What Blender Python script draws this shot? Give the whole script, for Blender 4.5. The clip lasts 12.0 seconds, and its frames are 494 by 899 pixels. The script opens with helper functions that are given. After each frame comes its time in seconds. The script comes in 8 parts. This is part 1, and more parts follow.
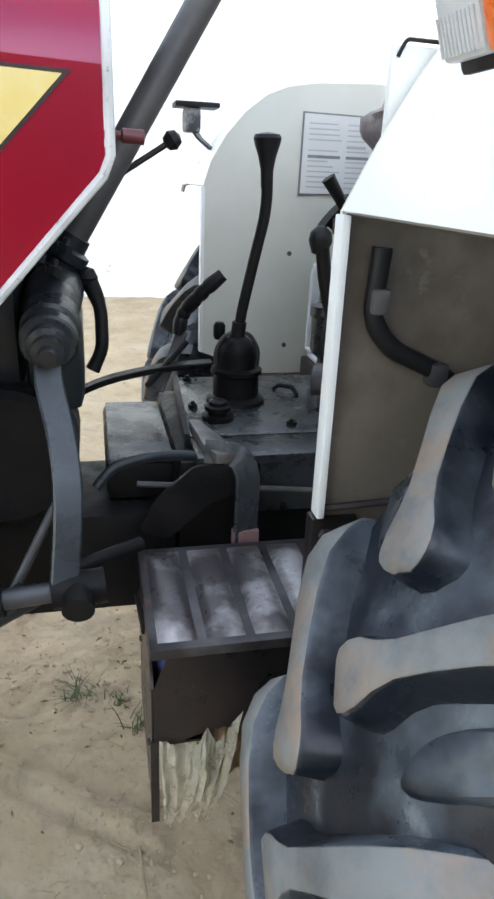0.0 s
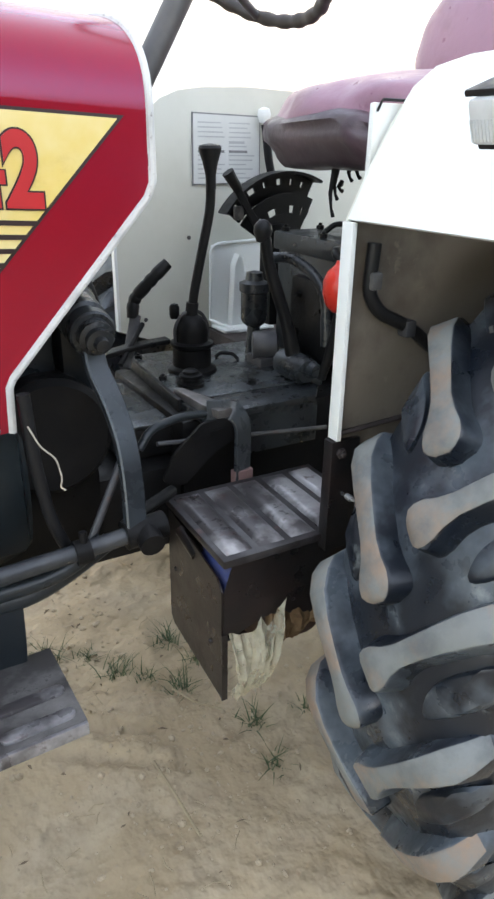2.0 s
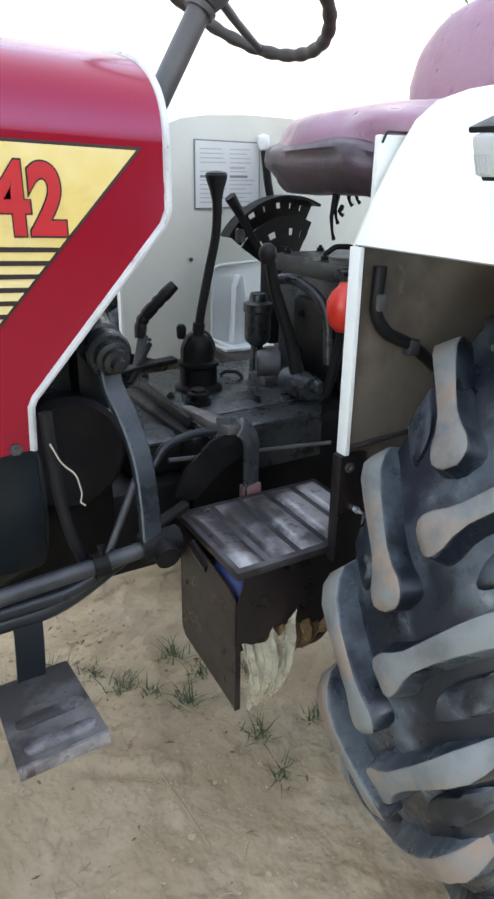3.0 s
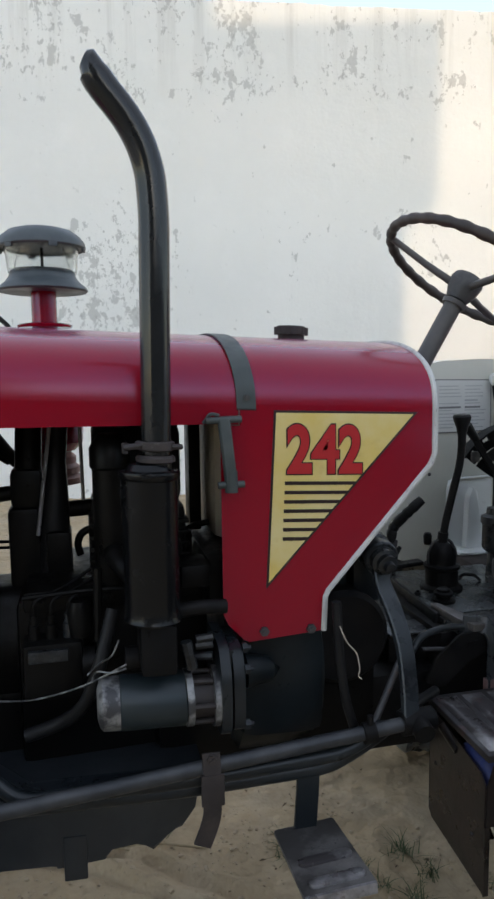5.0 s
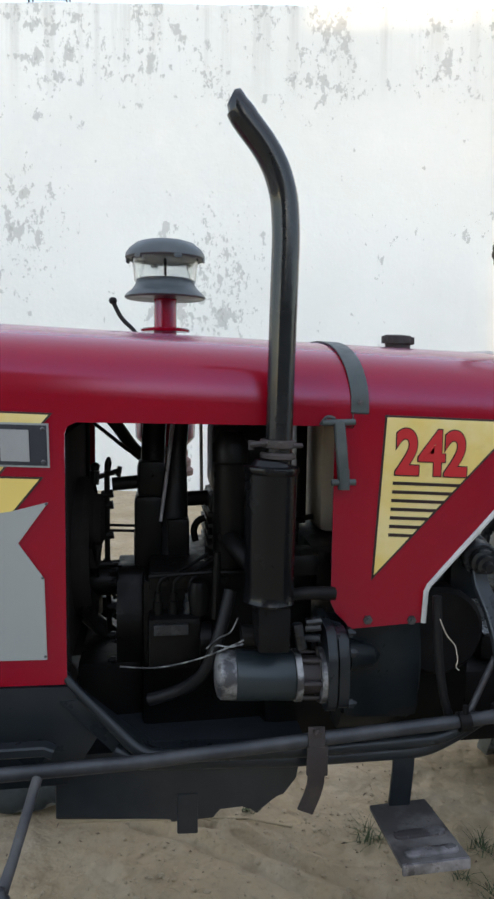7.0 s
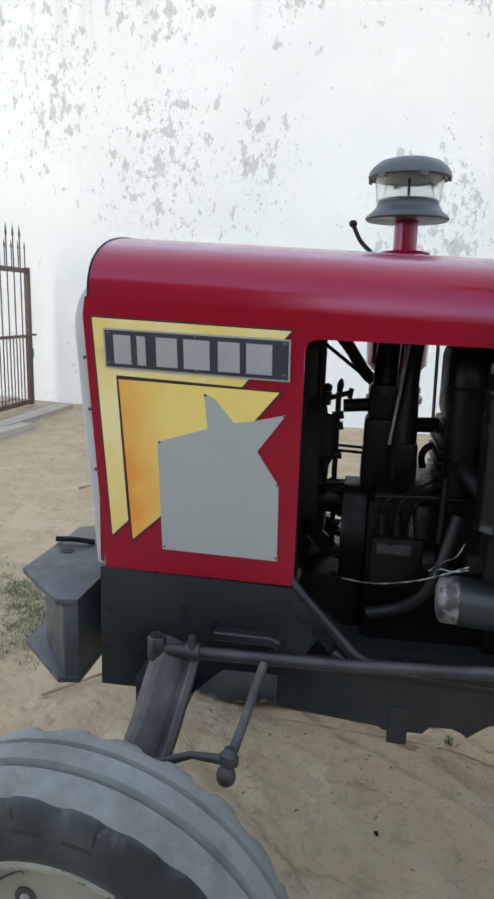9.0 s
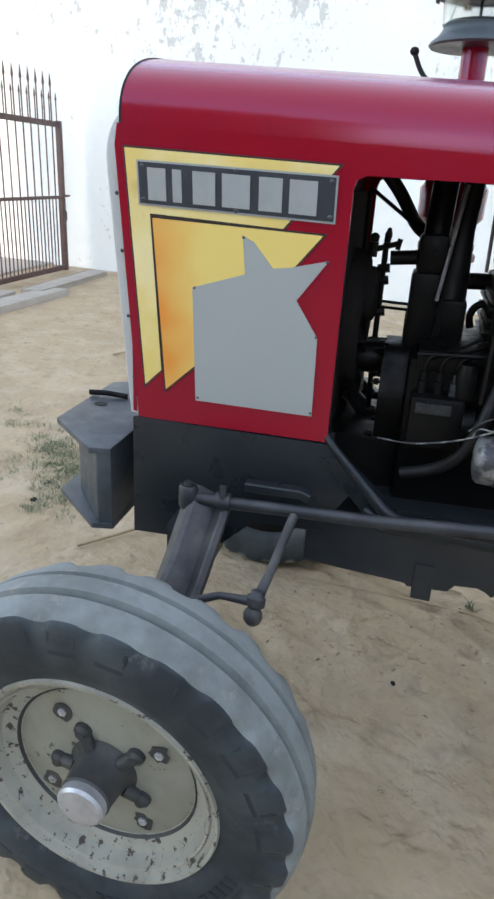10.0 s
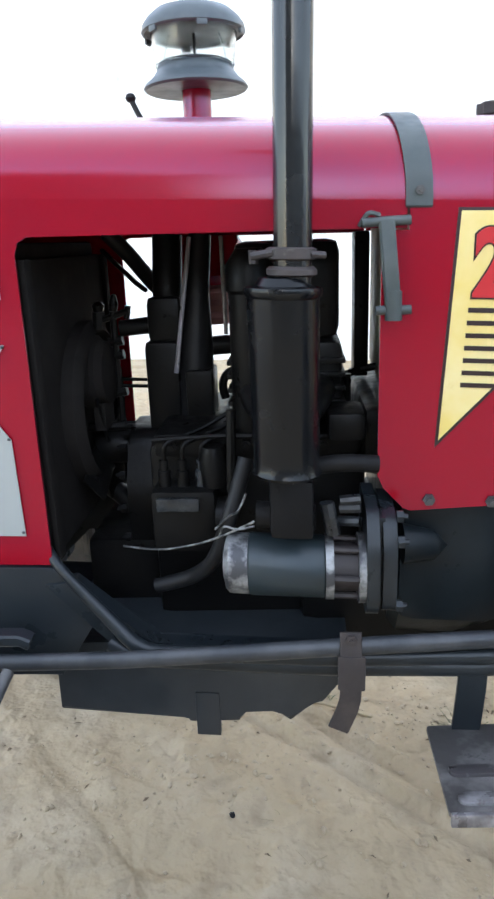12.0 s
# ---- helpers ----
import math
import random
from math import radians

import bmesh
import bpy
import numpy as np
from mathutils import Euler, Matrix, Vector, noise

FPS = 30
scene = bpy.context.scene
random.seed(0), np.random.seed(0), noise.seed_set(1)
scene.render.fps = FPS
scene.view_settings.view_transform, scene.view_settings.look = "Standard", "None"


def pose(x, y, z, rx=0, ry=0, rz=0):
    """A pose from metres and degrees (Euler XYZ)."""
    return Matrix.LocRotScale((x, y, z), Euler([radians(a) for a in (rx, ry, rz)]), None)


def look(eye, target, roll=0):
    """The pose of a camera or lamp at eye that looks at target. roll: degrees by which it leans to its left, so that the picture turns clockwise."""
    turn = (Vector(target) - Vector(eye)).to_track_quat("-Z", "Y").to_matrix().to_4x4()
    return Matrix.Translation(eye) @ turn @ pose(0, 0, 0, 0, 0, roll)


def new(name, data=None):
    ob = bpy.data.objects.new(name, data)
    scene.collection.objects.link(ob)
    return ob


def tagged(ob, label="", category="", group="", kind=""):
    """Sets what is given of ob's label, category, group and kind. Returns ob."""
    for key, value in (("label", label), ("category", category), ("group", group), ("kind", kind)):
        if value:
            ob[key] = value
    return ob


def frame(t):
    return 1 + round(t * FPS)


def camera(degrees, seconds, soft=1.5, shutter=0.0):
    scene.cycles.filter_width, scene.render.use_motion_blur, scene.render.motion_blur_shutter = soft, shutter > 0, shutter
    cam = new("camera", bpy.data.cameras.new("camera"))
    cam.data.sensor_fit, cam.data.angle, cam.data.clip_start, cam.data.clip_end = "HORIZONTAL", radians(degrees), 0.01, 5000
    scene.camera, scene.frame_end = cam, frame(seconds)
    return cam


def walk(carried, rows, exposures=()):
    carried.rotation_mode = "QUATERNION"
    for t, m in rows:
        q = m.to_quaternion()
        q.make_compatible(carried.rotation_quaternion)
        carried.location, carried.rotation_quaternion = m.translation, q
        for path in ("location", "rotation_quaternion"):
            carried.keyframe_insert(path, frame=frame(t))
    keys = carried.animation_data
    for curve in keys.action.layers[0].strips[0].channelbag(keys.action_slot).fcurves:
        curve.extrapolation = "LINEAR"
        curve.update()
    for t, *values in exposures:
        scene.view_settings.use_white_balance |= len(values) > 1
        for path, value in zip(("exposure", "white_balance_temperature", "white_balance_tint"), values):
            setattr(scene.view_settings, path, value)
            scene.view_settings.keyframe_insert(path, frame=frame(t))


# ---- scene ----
cam = camera(39.8, 12.0, soft=2.6)
PATH = [
    (0, (0.852, -0.958, 1.204), (1.273, 0.852, 0.465), 2.5),
    (0.3, (0.762, -0.930, 1.199), (1.396, 0.809, 0.441), 5.4),
    (0.5, (0.668, -0.935, 1.212), (1.502, 0.703, 0.421), 8.8),
    (1, (0.504, -0.968, 1.255), (1.622, 0.542, 0.567), 6.6),
    (1.5, (0.493, -1.017, 1.262), (1.489, 0.493, 0.409), 3.2),
    (2, (0.506, -1.074, 1.259), (1.423, 0.511, 0.455), 1.0),
    (2.5, (0.491, -1.082, 1.256), (1.48, 0.449, 0.432), 1.8),
    (3, (0.462, -1.088, 1.27), (1.411, 0.501, 0.513), 0.8),
    (3.5, (0.432, -1.122, 1.311), (1.263, 0.6, 0.725), -0.9),
    (3.7, (0.426, -1.132, 1.315), (1.138, 0.661, 0.788), -1.6),
    (5.3, (0.206, -1.36, 1.376), (0.668, 0.575, 1.169), -0.8),
    (5.5, (0.187, -1.381, 1.376), (0.659, 0.552, 1.169), -0.7),
    (6, (0.176, -1.381, 1.385), (0.579, 0.568, 1.186), -0.5),
    (6.5, (0.167, -1.387, 1.386), (0.506, 0.573, 1.177), -0.0),
    (7, (0.15, -1.4, 1.381), (0.407, 0.571, 1.157), 0.7),
    (7.5, (0.107, -1.406, 1.373), (0.158, 0.573, 1.094), 2.1),
    (7.7, (0.093, -1.405, 1.366), (0.095, 0.57, 1.052), 2.3),
    (9.3, (0.114, -1.434, 1.345), (-0.263, 0.484, 0.934), 1.6),
    (9.5, (0.114, -1.434, 1.345), (-0.263, 0.484, 0.919), 1.6),
    (10, (0.107, -1.411, 1.285), (-0.305, 0.397, 0.535), 3.0),
    (10.3, (0.084, -1.397, 1.253), (-0.406, 0.236, 0.410), 2.8),
    (10.5, (0.074, -1.393, 1.247), (-0.447, 0.357, 0.43), 2.5),
    (10.9, (0.096, -1.388, 1.286), (-0.235, 0.502, 0.703), 2.7),
    (11, (0.103, -1.362, 1.279), (-0.122, 0.536, 0.687), 1.1),
    (11.5, (0.186, -1.273, 1.294), (0.069, 0.66, 0.795), -0.4),
    (12, (0.365, -1.103, 1.274), (0.209, 0.804, 0.692), -2.2),
]
EXPOSURES = [(0.0, 1.8, 6600, 10), (0.5, 1.73, 6600, 10), (1.0, 1.83, 6650, 10), (1.5, 1.5, 6850, 10), (2.0, 1.86, 6800, 10), (2.5, 1.85, 6700, 10), (3.0, 1.83, 6550, 10), (3.7, 1.55, 6600, 10), (5.3, 0.5, 6550, 10), (6.5, 0.87, 6500, 10), (7.5, 0.97, 6500, 10), (9.5, 1.11, 6500, 10), (10.0, 1.32, 6280, 10), (10.5, 1.84, 6280, 10), (11.0, 1.65, 6400, 10), (11.5, 1.7, 6450, 10), (12.0, 2.02, 6250, 10)]
walk(cam, [(t, look(eye, target, roll)) for t, eye, target, roll in PATH], EXPOSURES)

# ---- world, sun, exposure ----
SUN_ELEV, SUN_AZ = 16.0, 14.0   # degrees; the sun stands behind the camera and sends its light along +y
world = bpy.data.worlds.new("world")
scene.world = world
world.use_nodes = True
wn = world.node_tree
sky = wn.nodes.new("ShaderNodeTexSky")
sky.sky_type = 'NISHITA'
sky.sun_disc = False
sky.sun_elevation = radians(SUN_ELEV)
sky.sun_rotation = radians(180.0 + SUN_AZ)
sky.air_density, sky.dust_density, sky.ozone_density = 1.0, 0.6, 1.5
# pale haze over the whole sky
haze = wn.nodes.new("ShaderNodeMix")
haze.data_type, haze.blend_type = 'RGBA', 'ADD'
haze.inputs["Factor"].default_value = 1.0
haze.inputs["B"].default_value = (2.3, 2.3, 2.3, 1.0)
wn.links.new(sky.outputs[0], haze.inputs["A"])
wn.links.new(haze.outputs["Result"], wn.nodes["Background"].inputs[0])
wn.nodes["Background"].inputs[1].default_value = 0.15
sun_data = bpy.data.lights.new("sun", 'SUN')
sun_data.energy, sun_data.angle, sun_data.color = 0.85, radians(0.5), (1.0, 0.74, 0.48)
sun = new("sun", sun_data)
sun_way = Vector((math.sin(radians(SUN_AZ)) * math.cos(radians(SUN_ELEV)), math.cos(radians(SUN_AZ)) * math.cos(radians(SUN_ELEV)), -math.sin(radians(SUN_ELEV))))
sun.matrix_world = look((0, 0, 0), sun_way)
sun.location = (-4, -18, 12)

# ---- materials ----
def mat(name, color, rough=0.5, metal=0.0, coat=0.0, second=None, scale=6.0, amount=0.5, low=0.45, high=0.65,
        bump=0.0, bump_scale=60.0, third=None, third_scale=40.0, third_low=0.62, third_high=0.68, rough_var=0.1, specular=0.5, differ=False):
    """Paint, metal or rubber: a base colour, a broad second colour, a fine third one (chips, dust, flecks), uneven gloss and fine relief.
    differ: alike pieces each take a stretch of the pattern of their own."""
    m = bpy.data.materials.new(name)
    m.use_nodes = True
    nt = m.node_tree
    b = nt.nodes["Principled BSDF"]
    N, L = nt.nodes.new, nt.links.new
    place = N("ShaderNodeTexCoord").outputs["Object"]
    if differ:
        own, shift = N("ShaderNodeObjectInfo"), N("ShaderNodeVectorMath")
        shift.operation = 'MULTIPLY_ADD'
        L(own.outputs["Random"], shift.inputs[0])
        shift.inputs[1].default_value = (9.0, 17.0, 31.0)
        L(place, shift.inputs[2])
        place = shift.outputs["Vector"]
    b.inputs["Metallic"].default_value = metal
    b.inputs["Coat Weight"].default_value = coat
    b.inputs["Coat Roughness"].default_value = 0.12
    b.inputs["Specular IOR Level"].default_value = specular

    def noisy(s, detail=5.0, rough_=0.6):
        n = N("ShaderNodeTexNoise")
        n.inputs["Scale"].default_value, n.inputs["Detail"].default_value, n.inputs["Roughness"].default_value = s, detail, rough_
        L(place, n.inputs["Vector"])
        return n.outputs["Fac"]

    def ramp(src, lo, hi, top=1.0):
        r = N("ShaderNodeMapRange")
        r.inputs["From Min"].default_value, r.inputs["From Max"].default_value = lo, hi
        r.inputs["To Max"].default_value = top
        L(src, r.inputs["Value"])
        return r.outputs["Result"]

    def mix(f, a, c):
        x = N("ShaderNodeMix")
        x.data_type = 'RGBA'
        L(f, x.inputs["Factor"])
        for sock, v in ((x.inputs["A"], a), (x.inputs["B"], c)):
            if isinstance(v, tuple):
                sock.default_value = (*v, 1.0)
            else:
                L(v, sock)
        return x.outputs["Result"]

    broad = noisy(scale)
    out = mix(ramp(broad, low, high, amount), color, second or tuple(c * 0.8 for c in color))
    if third:
        out = mix(ramp(noisy(third_scale, 8.0, 0.7), third_low, third_high), out, third)
    L(out, b.inputs["Base Color"])
    L(ramp(noisy(scale * 3.0), 0.3, 0.7, 1.0), (rr := N("ShaderNodeMapRange")).inputs["Value"])
    rr.inputs["To Min"].default_value, rr.inputs["To Max"].default_value = max(0.03, rough - rough_var), min(1.0, rough + rough_var)
    L(rr.outputs["Result"], b.inputs["Roughness"])
    if bump:
        bp = N("ShaderNodeBump")
        bp.inputs["Strength"].default_value, bp.inputs["Distance"].default_value = 0.5, bump
        L(noisy(bump_scale, 6.0, 0.65), bp.inputs["Height"])
        L(bp.outputs["Normal"], b.inputs["Normal"])
    return m


RED = mat("red_paint", (0.272, 0.0012, 0.008), 0.19, coat=0.38, second=(0.23, 0.002, 0.013), scale=3, bump=0.0005, bump_scale=5, third=(0.19, 0.010, 0.018), third_low=0.80, third_high=0.86, rough_var=0.03, specular=0.5)
# lilac specular tint and sheen put the blue sky's reflection into the paint
RED.node_tree.nodes["Principled BSDF"].inputs["Specular Tint"].default_value = (0.60, 0.44, 1.0, 1)
RED.node_tree.nodes["Principled BSDF"].inputs["Coat Roughness"].default_value = 0.20
RED.node_tree.nodes["Principled BSDF"].inputs["Sheen Weight"].default_value = 0.22
RED.node_tree.nodes["Principled BSDF"].inputs["Sheen Roughness"].default_value = 0.30
RED.node_tree.nodes["Principled BSDF"].inputs["Sheen Tint"].default_value = (0.55, 0.46, 1.0, 1)
CREAM = mat("cream_paint", (0.66, 0.66, 0.58), 0.38, coat=0.2, second=(0.56, 0.56, 0.48), scale=4, bump=0.0008, bump_scale=14, third=(0.36, 0.33, 0.27), third_low=0.70, third_high=0.78)
WHITE = mat("white_paint", (0.80, 0.82, 0.80), 0.35, coat=0.3, second=(0.72, 0.73, 0.70), scale=5, third=(0.5, 0.48, 0.42), third_low=0.72, third_high=0.8, bump=0.0005, bump_scale=20)
EDGE = mat("white_edging", (0.60, 0.60, 0.58), 0.45, second=(0.36, 0.355, 0.34), scale=16, third=(0.12, 0.09, 0.075), third_scale=50, third_low=0.58, third_high=0.66)
GRILLE = mat("grille_grey", (0.46, 0.46, 0.445), 0.45, second=(0.34, 0.335, 0.32), scale=10, third=(0.15, 0.13, 0.11), third_scale=50, third_low=0.66, third_high=0.74)
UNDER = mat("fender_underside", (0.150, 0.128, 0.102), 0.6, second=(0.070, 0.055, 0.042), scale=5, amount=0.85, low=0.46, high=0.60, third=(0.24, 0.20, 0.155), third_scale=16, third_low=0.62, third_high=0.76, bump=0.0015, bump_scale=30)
CHASSIS = mat("chassis_grey_paint", (0.011, 0.0145, 0.018), 0.34, second=(0.020, 0.024, 0.027), scale=5, amount=0.7, bump=0.0008, bump_scale=50, third=(0.055, 0.055, 0.053), third_low=0.72, third_high=0.84, specular=0.35, rough_var=0.12)
IRON = mat("greasy_iron", (0.0075, 0.0075, 0.008), 0.44, second=(0.014, 0.013, 0.0125), scale=12, amount=0.8, bump=0.0015, bump_scale=70, third=(0.026, 0.025, 0.023), third_low=0.74, third_high=0.84, rough_var=0.18, specular=0.12)
ENGINE = mat("oily_engine_black", (0.0048, 0.0046, 0.0045), 0.40, second=(0.009, 0.0083, 0.0077), scale=12, amount=0.8, bump=0.0015, bump_scale=70, third=(0.034, 0.032, 0.030), third_low=0.70, third_high=0.84, rough_var=0.16, specular=0.14)
CORE = mat("sooty_core", (0.018, 0.016, 0.015), 0.95, second=(0.028, 0.025, 0.022), scale=14, bump=0.001, bump_scale=90, rough_var=0.04, specular=0.02)
SUMP = mat("dusty_sump_grey", (0.019, 0.023, 0.027), 0.42, second=(0.036, 0.040, 0.044), scale=7, amount=0.85, bump=0.001, bump_scale=50, third=(0.07, 0.065, 0.058), third_low=0.68, third_high=0.82)
HOUSING = mat("oily_blue_black", (0.0075, 0.0105, 0.0125), 0.36, second=(0.016, 0.022, 0.026), scale=7, amount=0.85, bump=0.001, bump_scale=50, third=(0.07, 0.085, 0.09), third_scale=6, third_low=0.66, third_high=0.80, specular=0.22)
STARTER = mat("starter_grey_green", (0.018, 0.027, 0.032), 0.40, metal=0.1, second=(0.021, 0.028, 0.030), scale=14, amount=0.8, bump=0.0008, bump_scale=60, third=(0.09, 0.085, 0.08), third_low=0.70, third_high=0.82)
PUMP = mat("worn_casting", (0.030, 0.034, 0.038), 0.32, metal=0.2, second=(0.010, 0.010, 0.011), scale=15, amount=0.9, bump=0.0015, bump_scale=60, third=(0.13, 0.13, 0.125), third_low=0.66, third_high=0.78, rough_var=0.15)
LINK = mat("link_grey", (0.028, 0.031, 0.036), 0.42, metal=0.2, second=(0.060, 0.062, 0.066), scale=14, amount=0.85, bump=0.001, bump_scale=60, third=(0.12, 0.115, 0.105), third_low=0.7, third_high=0.8)
# bumper grey, dusty, made paler and bluer for the light on its top
BUMPER = mat("dusty_skylit_grey", (0.052, 0.060, 0.068), 0.45, metal=0.1, second=(0.095, 0.105, 0.112), scale=9, amount=0.8, bump=0.001, bump_scale=50, third=(0.14, 0.13, 0.115), third_low=0.70, third_high=0.82)
DUSTY = mat("dusty_steel", (0.045, 0.045, 0.05), 0.5, metal=0.25, second=(0.11, 0.105, 0.10), scale=9, amount=0.85, bump=0.001, bump_scale=60, third=(0.085, 0.05, 0.038), third_low=0.6, third_high=0.7)
RUSTY = mat("rusty_steel", (0.032, 0.026, 0.026), 0.6, metal=0.1, second=(0.065, 0.05, 0.045), scale=11, amount=0.9, bump=0.0015, bump_scale=60, third=(0.12, 0.11, 0.10), third_scale=28, third_low=0.64, third_high=0.74)
BOXTOP = mat("worn_toolbox_lid", (0.030, 0.027, 0.029), 0.36, metal=0.35, second=(0.10, 0.095, 0.097), scale=8, amount=1.0, low=0.42, high=0.62, bump=0.001, bump_scale=60, third=(0.09, 0.05, 0.045), third_scale=25, third_low=0.58, third_high=0.68)
WORNRIB = mat("rubbed_rib", (0.075, 0.068, 0.070), 0.32, metal=0.40, second=(0.40, 0.385, 0.39), scale=7, amount=0.95, low=0.44, high=0.58, bump=0.001, bump_scale=60, third=(0.09, 0.055, 0.05), third_scale=30, third_low=0.58, third_high=0.7)
BOXSIDE = mat("toolbox_side", (0.011, 0.0105, 0.011), 0.33, metal=0.15, second=(0.030, 0.019, 0.017), scale=6, amount=0.9, bump=0.0012, bump_scale=40, third=(0.10, 0.085, 0.08), third_low=0.66, third_high=0.76)
SILVER = mat("bare_alloy", (0.30, 0.30, 0.30), 0.5, metal=0.5, second=(0.05, 0.05, 0.055), scale=30, amount=0.95, low=0.42, high=0.56, bump=0.001, bump_scale=80)
EXHAUST = mat("exhaust_black", (0.011, 0.012, 0.013), 0.18, second=(0.018, 0.019, 0.020), scale=8, coat=0.12, bump=0.0006, bump_scale=20, third=(0.12, 0.11, 0.10), third_low=0.70, third_high=0.76, rough_var=0.07, specular=0.4)
SILENCER = mat("silencer_black", (0.0048, 0.0052, 0.006), 0.22, second=(0.009, 0.0098, 0.0105), scale=9, amount=0.8, bump=0.0008, bump_scale=25, third=(0.06, 0.055, 0.05), third_low=0.70, third_high=0.78, rough_var=0.1, specular=0.28)
RUBBER = mat("tyre_rubber", (0.009, 0.012, 0.018), 0.34, second=(0.088, 0.105, 0.122), scale=6.5, amount=0.95, low=0.46, high=0.62, bump=0.002, bump_scale=24, third=(0.20, 0.21, 0.205), third_scale=13, third_low=0.60, third_high=0.74, rough_var=0.2, differ=True)
TANKMETAL = mat("tank_metal", (0.42, 0.36, 0.27), 0.55, second=(0.32, 0.26, 0.19), scale=7, amount=0.8, bump=0.001, third=(0.14, 0.11, 0.08), third_low=0.68, third_high=0.78)
STEPTOP = mat("dusty_step", (0.080, 0.074, 0.072), 0.45, metal=0.3, second=(0.26, 0.245, 0.235), scale=10, amount=0.95, bump=0.001, bump_scale=60, third=(0.035, 0.035, 0.035), third_low=0.60, third_high=0.70)
LUGTOP = mat("worn_lug_face", (0.185, 0.192, 0.184), 0.8, second=(0.105, 0.112, 0.112), scale=14, amount=0.9, bump=0.0022, bump_scale=70, third=(0.27, 0.185, 0.125), third_scale=4, third_low=0.50, third_high=0.66, differ=True)
TREAD = mat("dusty_front_tread", (0.225, 0.243, 0.235), 0.85, second=(0.145, 0.153, 0.145), scale=10, amount=0.9, bump=0.0014, bump_scale=70, third=(0.30, 0.28, 0.24), third_scale=18, third_low=0.58, third_high=0.72)
SIDEWALL = mat("front_sidewall", (0.013, 0.020, 0.027), 0.5, second=(0.055, 0.070, 0.078), scale=4.5, amount=0.9, low=0.44, high=0.66, bump=0.0015, bump_scale=50, third=(0.15, 0.155, 0.145), third_scale=14, third_low=0.60, third_high=0.76)
RIM = mat("rim_paint", (0.34, 0.33, 0.275), 0.5, second=(0.24, 0.23, 0.185), scale=9, amount=0.9, bump=0.0008, bump_scale=50, third=(0.045, 0.035, 0.03), third_scale=48, third_low=0.575, third_high=0.60)
DISC = mat("disc_paint", (0.27, 0.262, 0.21), 0.55, second=(0.21, 0.20, 0.155), scale=7, amount=0.9, bump=0.0008, bump_scale=40, third=(0.06, 0.045, 0.035), third_scale=30, third_low=0.61, third_high=0.635)
HUBGREY = mat("hub_casting", (0.036, 0.037, 0.037), 0.55, second=(0.075, 0.068, 0.062), scale=20, bump=0.001)
CHROME = mat("dull_cap", (0.55, 0.55, 0.57), 0.35, metal=0.6, second=(0.35, 0.35, 0.36), scale=18, amount=0.8)
PLASTIC = mat("grey_plastic", (0.062, 0.076, 0.084), 0.42, second=(0.10, 0.115, 0.12), scale=9, amount=0.6, bump=0.0004)
BLACKRUB = mat("black_rubber", (0.011, 0.011, 0.012), 0.46, second=(0.016, 0.0155, 0.015), scale=20, bump=0.0006, specular=0.22)
WHEELRIM = mat("faded_black_rim", (0.040, 0.032, 0.029), 0.55, second=(0.062, 0.048, 0.042), scale=14, amount=0.8, bump=0.0006, bump_scale=60)
STRAP = mat("strap_grey_green", (0.05, 0.062, 0.062), 0.5, second=(0.09, 0.10, 0.095), scale=16, bump=0.0006)
YELLOW = mat("yellow_decal", (0.74, 0.56, 0.17), 0.35, second=(0.78, 0.66, 0.34), scale=5, amount=0.9, third=(0.58, 0.40, 0.10), third_scale=9, third_low=0.6, third_high=0.85, rough_var=0.05)
ORANGE = mat("orange_decal", (0.78, 0.58, 0.16), 0.35, rough_var=0.05)
DECALBLACK = mat("decal_black", (0.025, 0.012, 0.012), 0.4, rough_var=0.05)
DECALRED = mat("decal_red", (0.50, 0.02, 0.025), 0.35, second=(0.42, 0.015, 0.02), scale=9, rough_var=0.05)
GREYPLATE = mat("plain_grey_plate", (0.335, 0.348, 0.332), 0.45, second=(0.305, 0.32, 0.304), scale=2.5, rough_var=0.05)
NAMEBLACK = mat("name_plate_black", (0.022, 0.025, 0.034), 0.45, second=(0.040, 0.042, 0.050), scale=20)
NAMEGREY = mat("name_plate_grey", (0.36, 0.37, 0.37), 0.4, metal=0.3, second=(0.30, 0.31, 0.31), scale=20)
VINYL = mat("maroon_seat_cover", (0.29, 0.150, 0.205), 0.36, second=(0.195, 0.092, 0.130), scale=6, amount=0.85, bump=0.006, bump_scale=9, third=(0.27, 0.15, 0.19), third_low=0.60, third_high=0.75, rough_var=0.12)
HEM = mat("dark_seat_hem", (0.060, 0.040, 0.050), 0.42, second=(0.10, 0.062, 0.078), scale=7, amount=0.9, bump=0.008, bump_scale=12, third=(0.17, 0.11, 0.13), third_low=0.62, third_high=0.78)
PAPER = mat("notice_paper", (0.66, 0.67, 0.64), 0.5, second=(0.58, 0.59, 0.55), scale=8)
INKDARK = mat("grey_print", (0.20, 0.205, 0.20), 0.6, second=(0.30, 0.30, 0.295), scale=30)
INK = mat("faded_print", (0.46, 0.47, 0.46), 0.6)
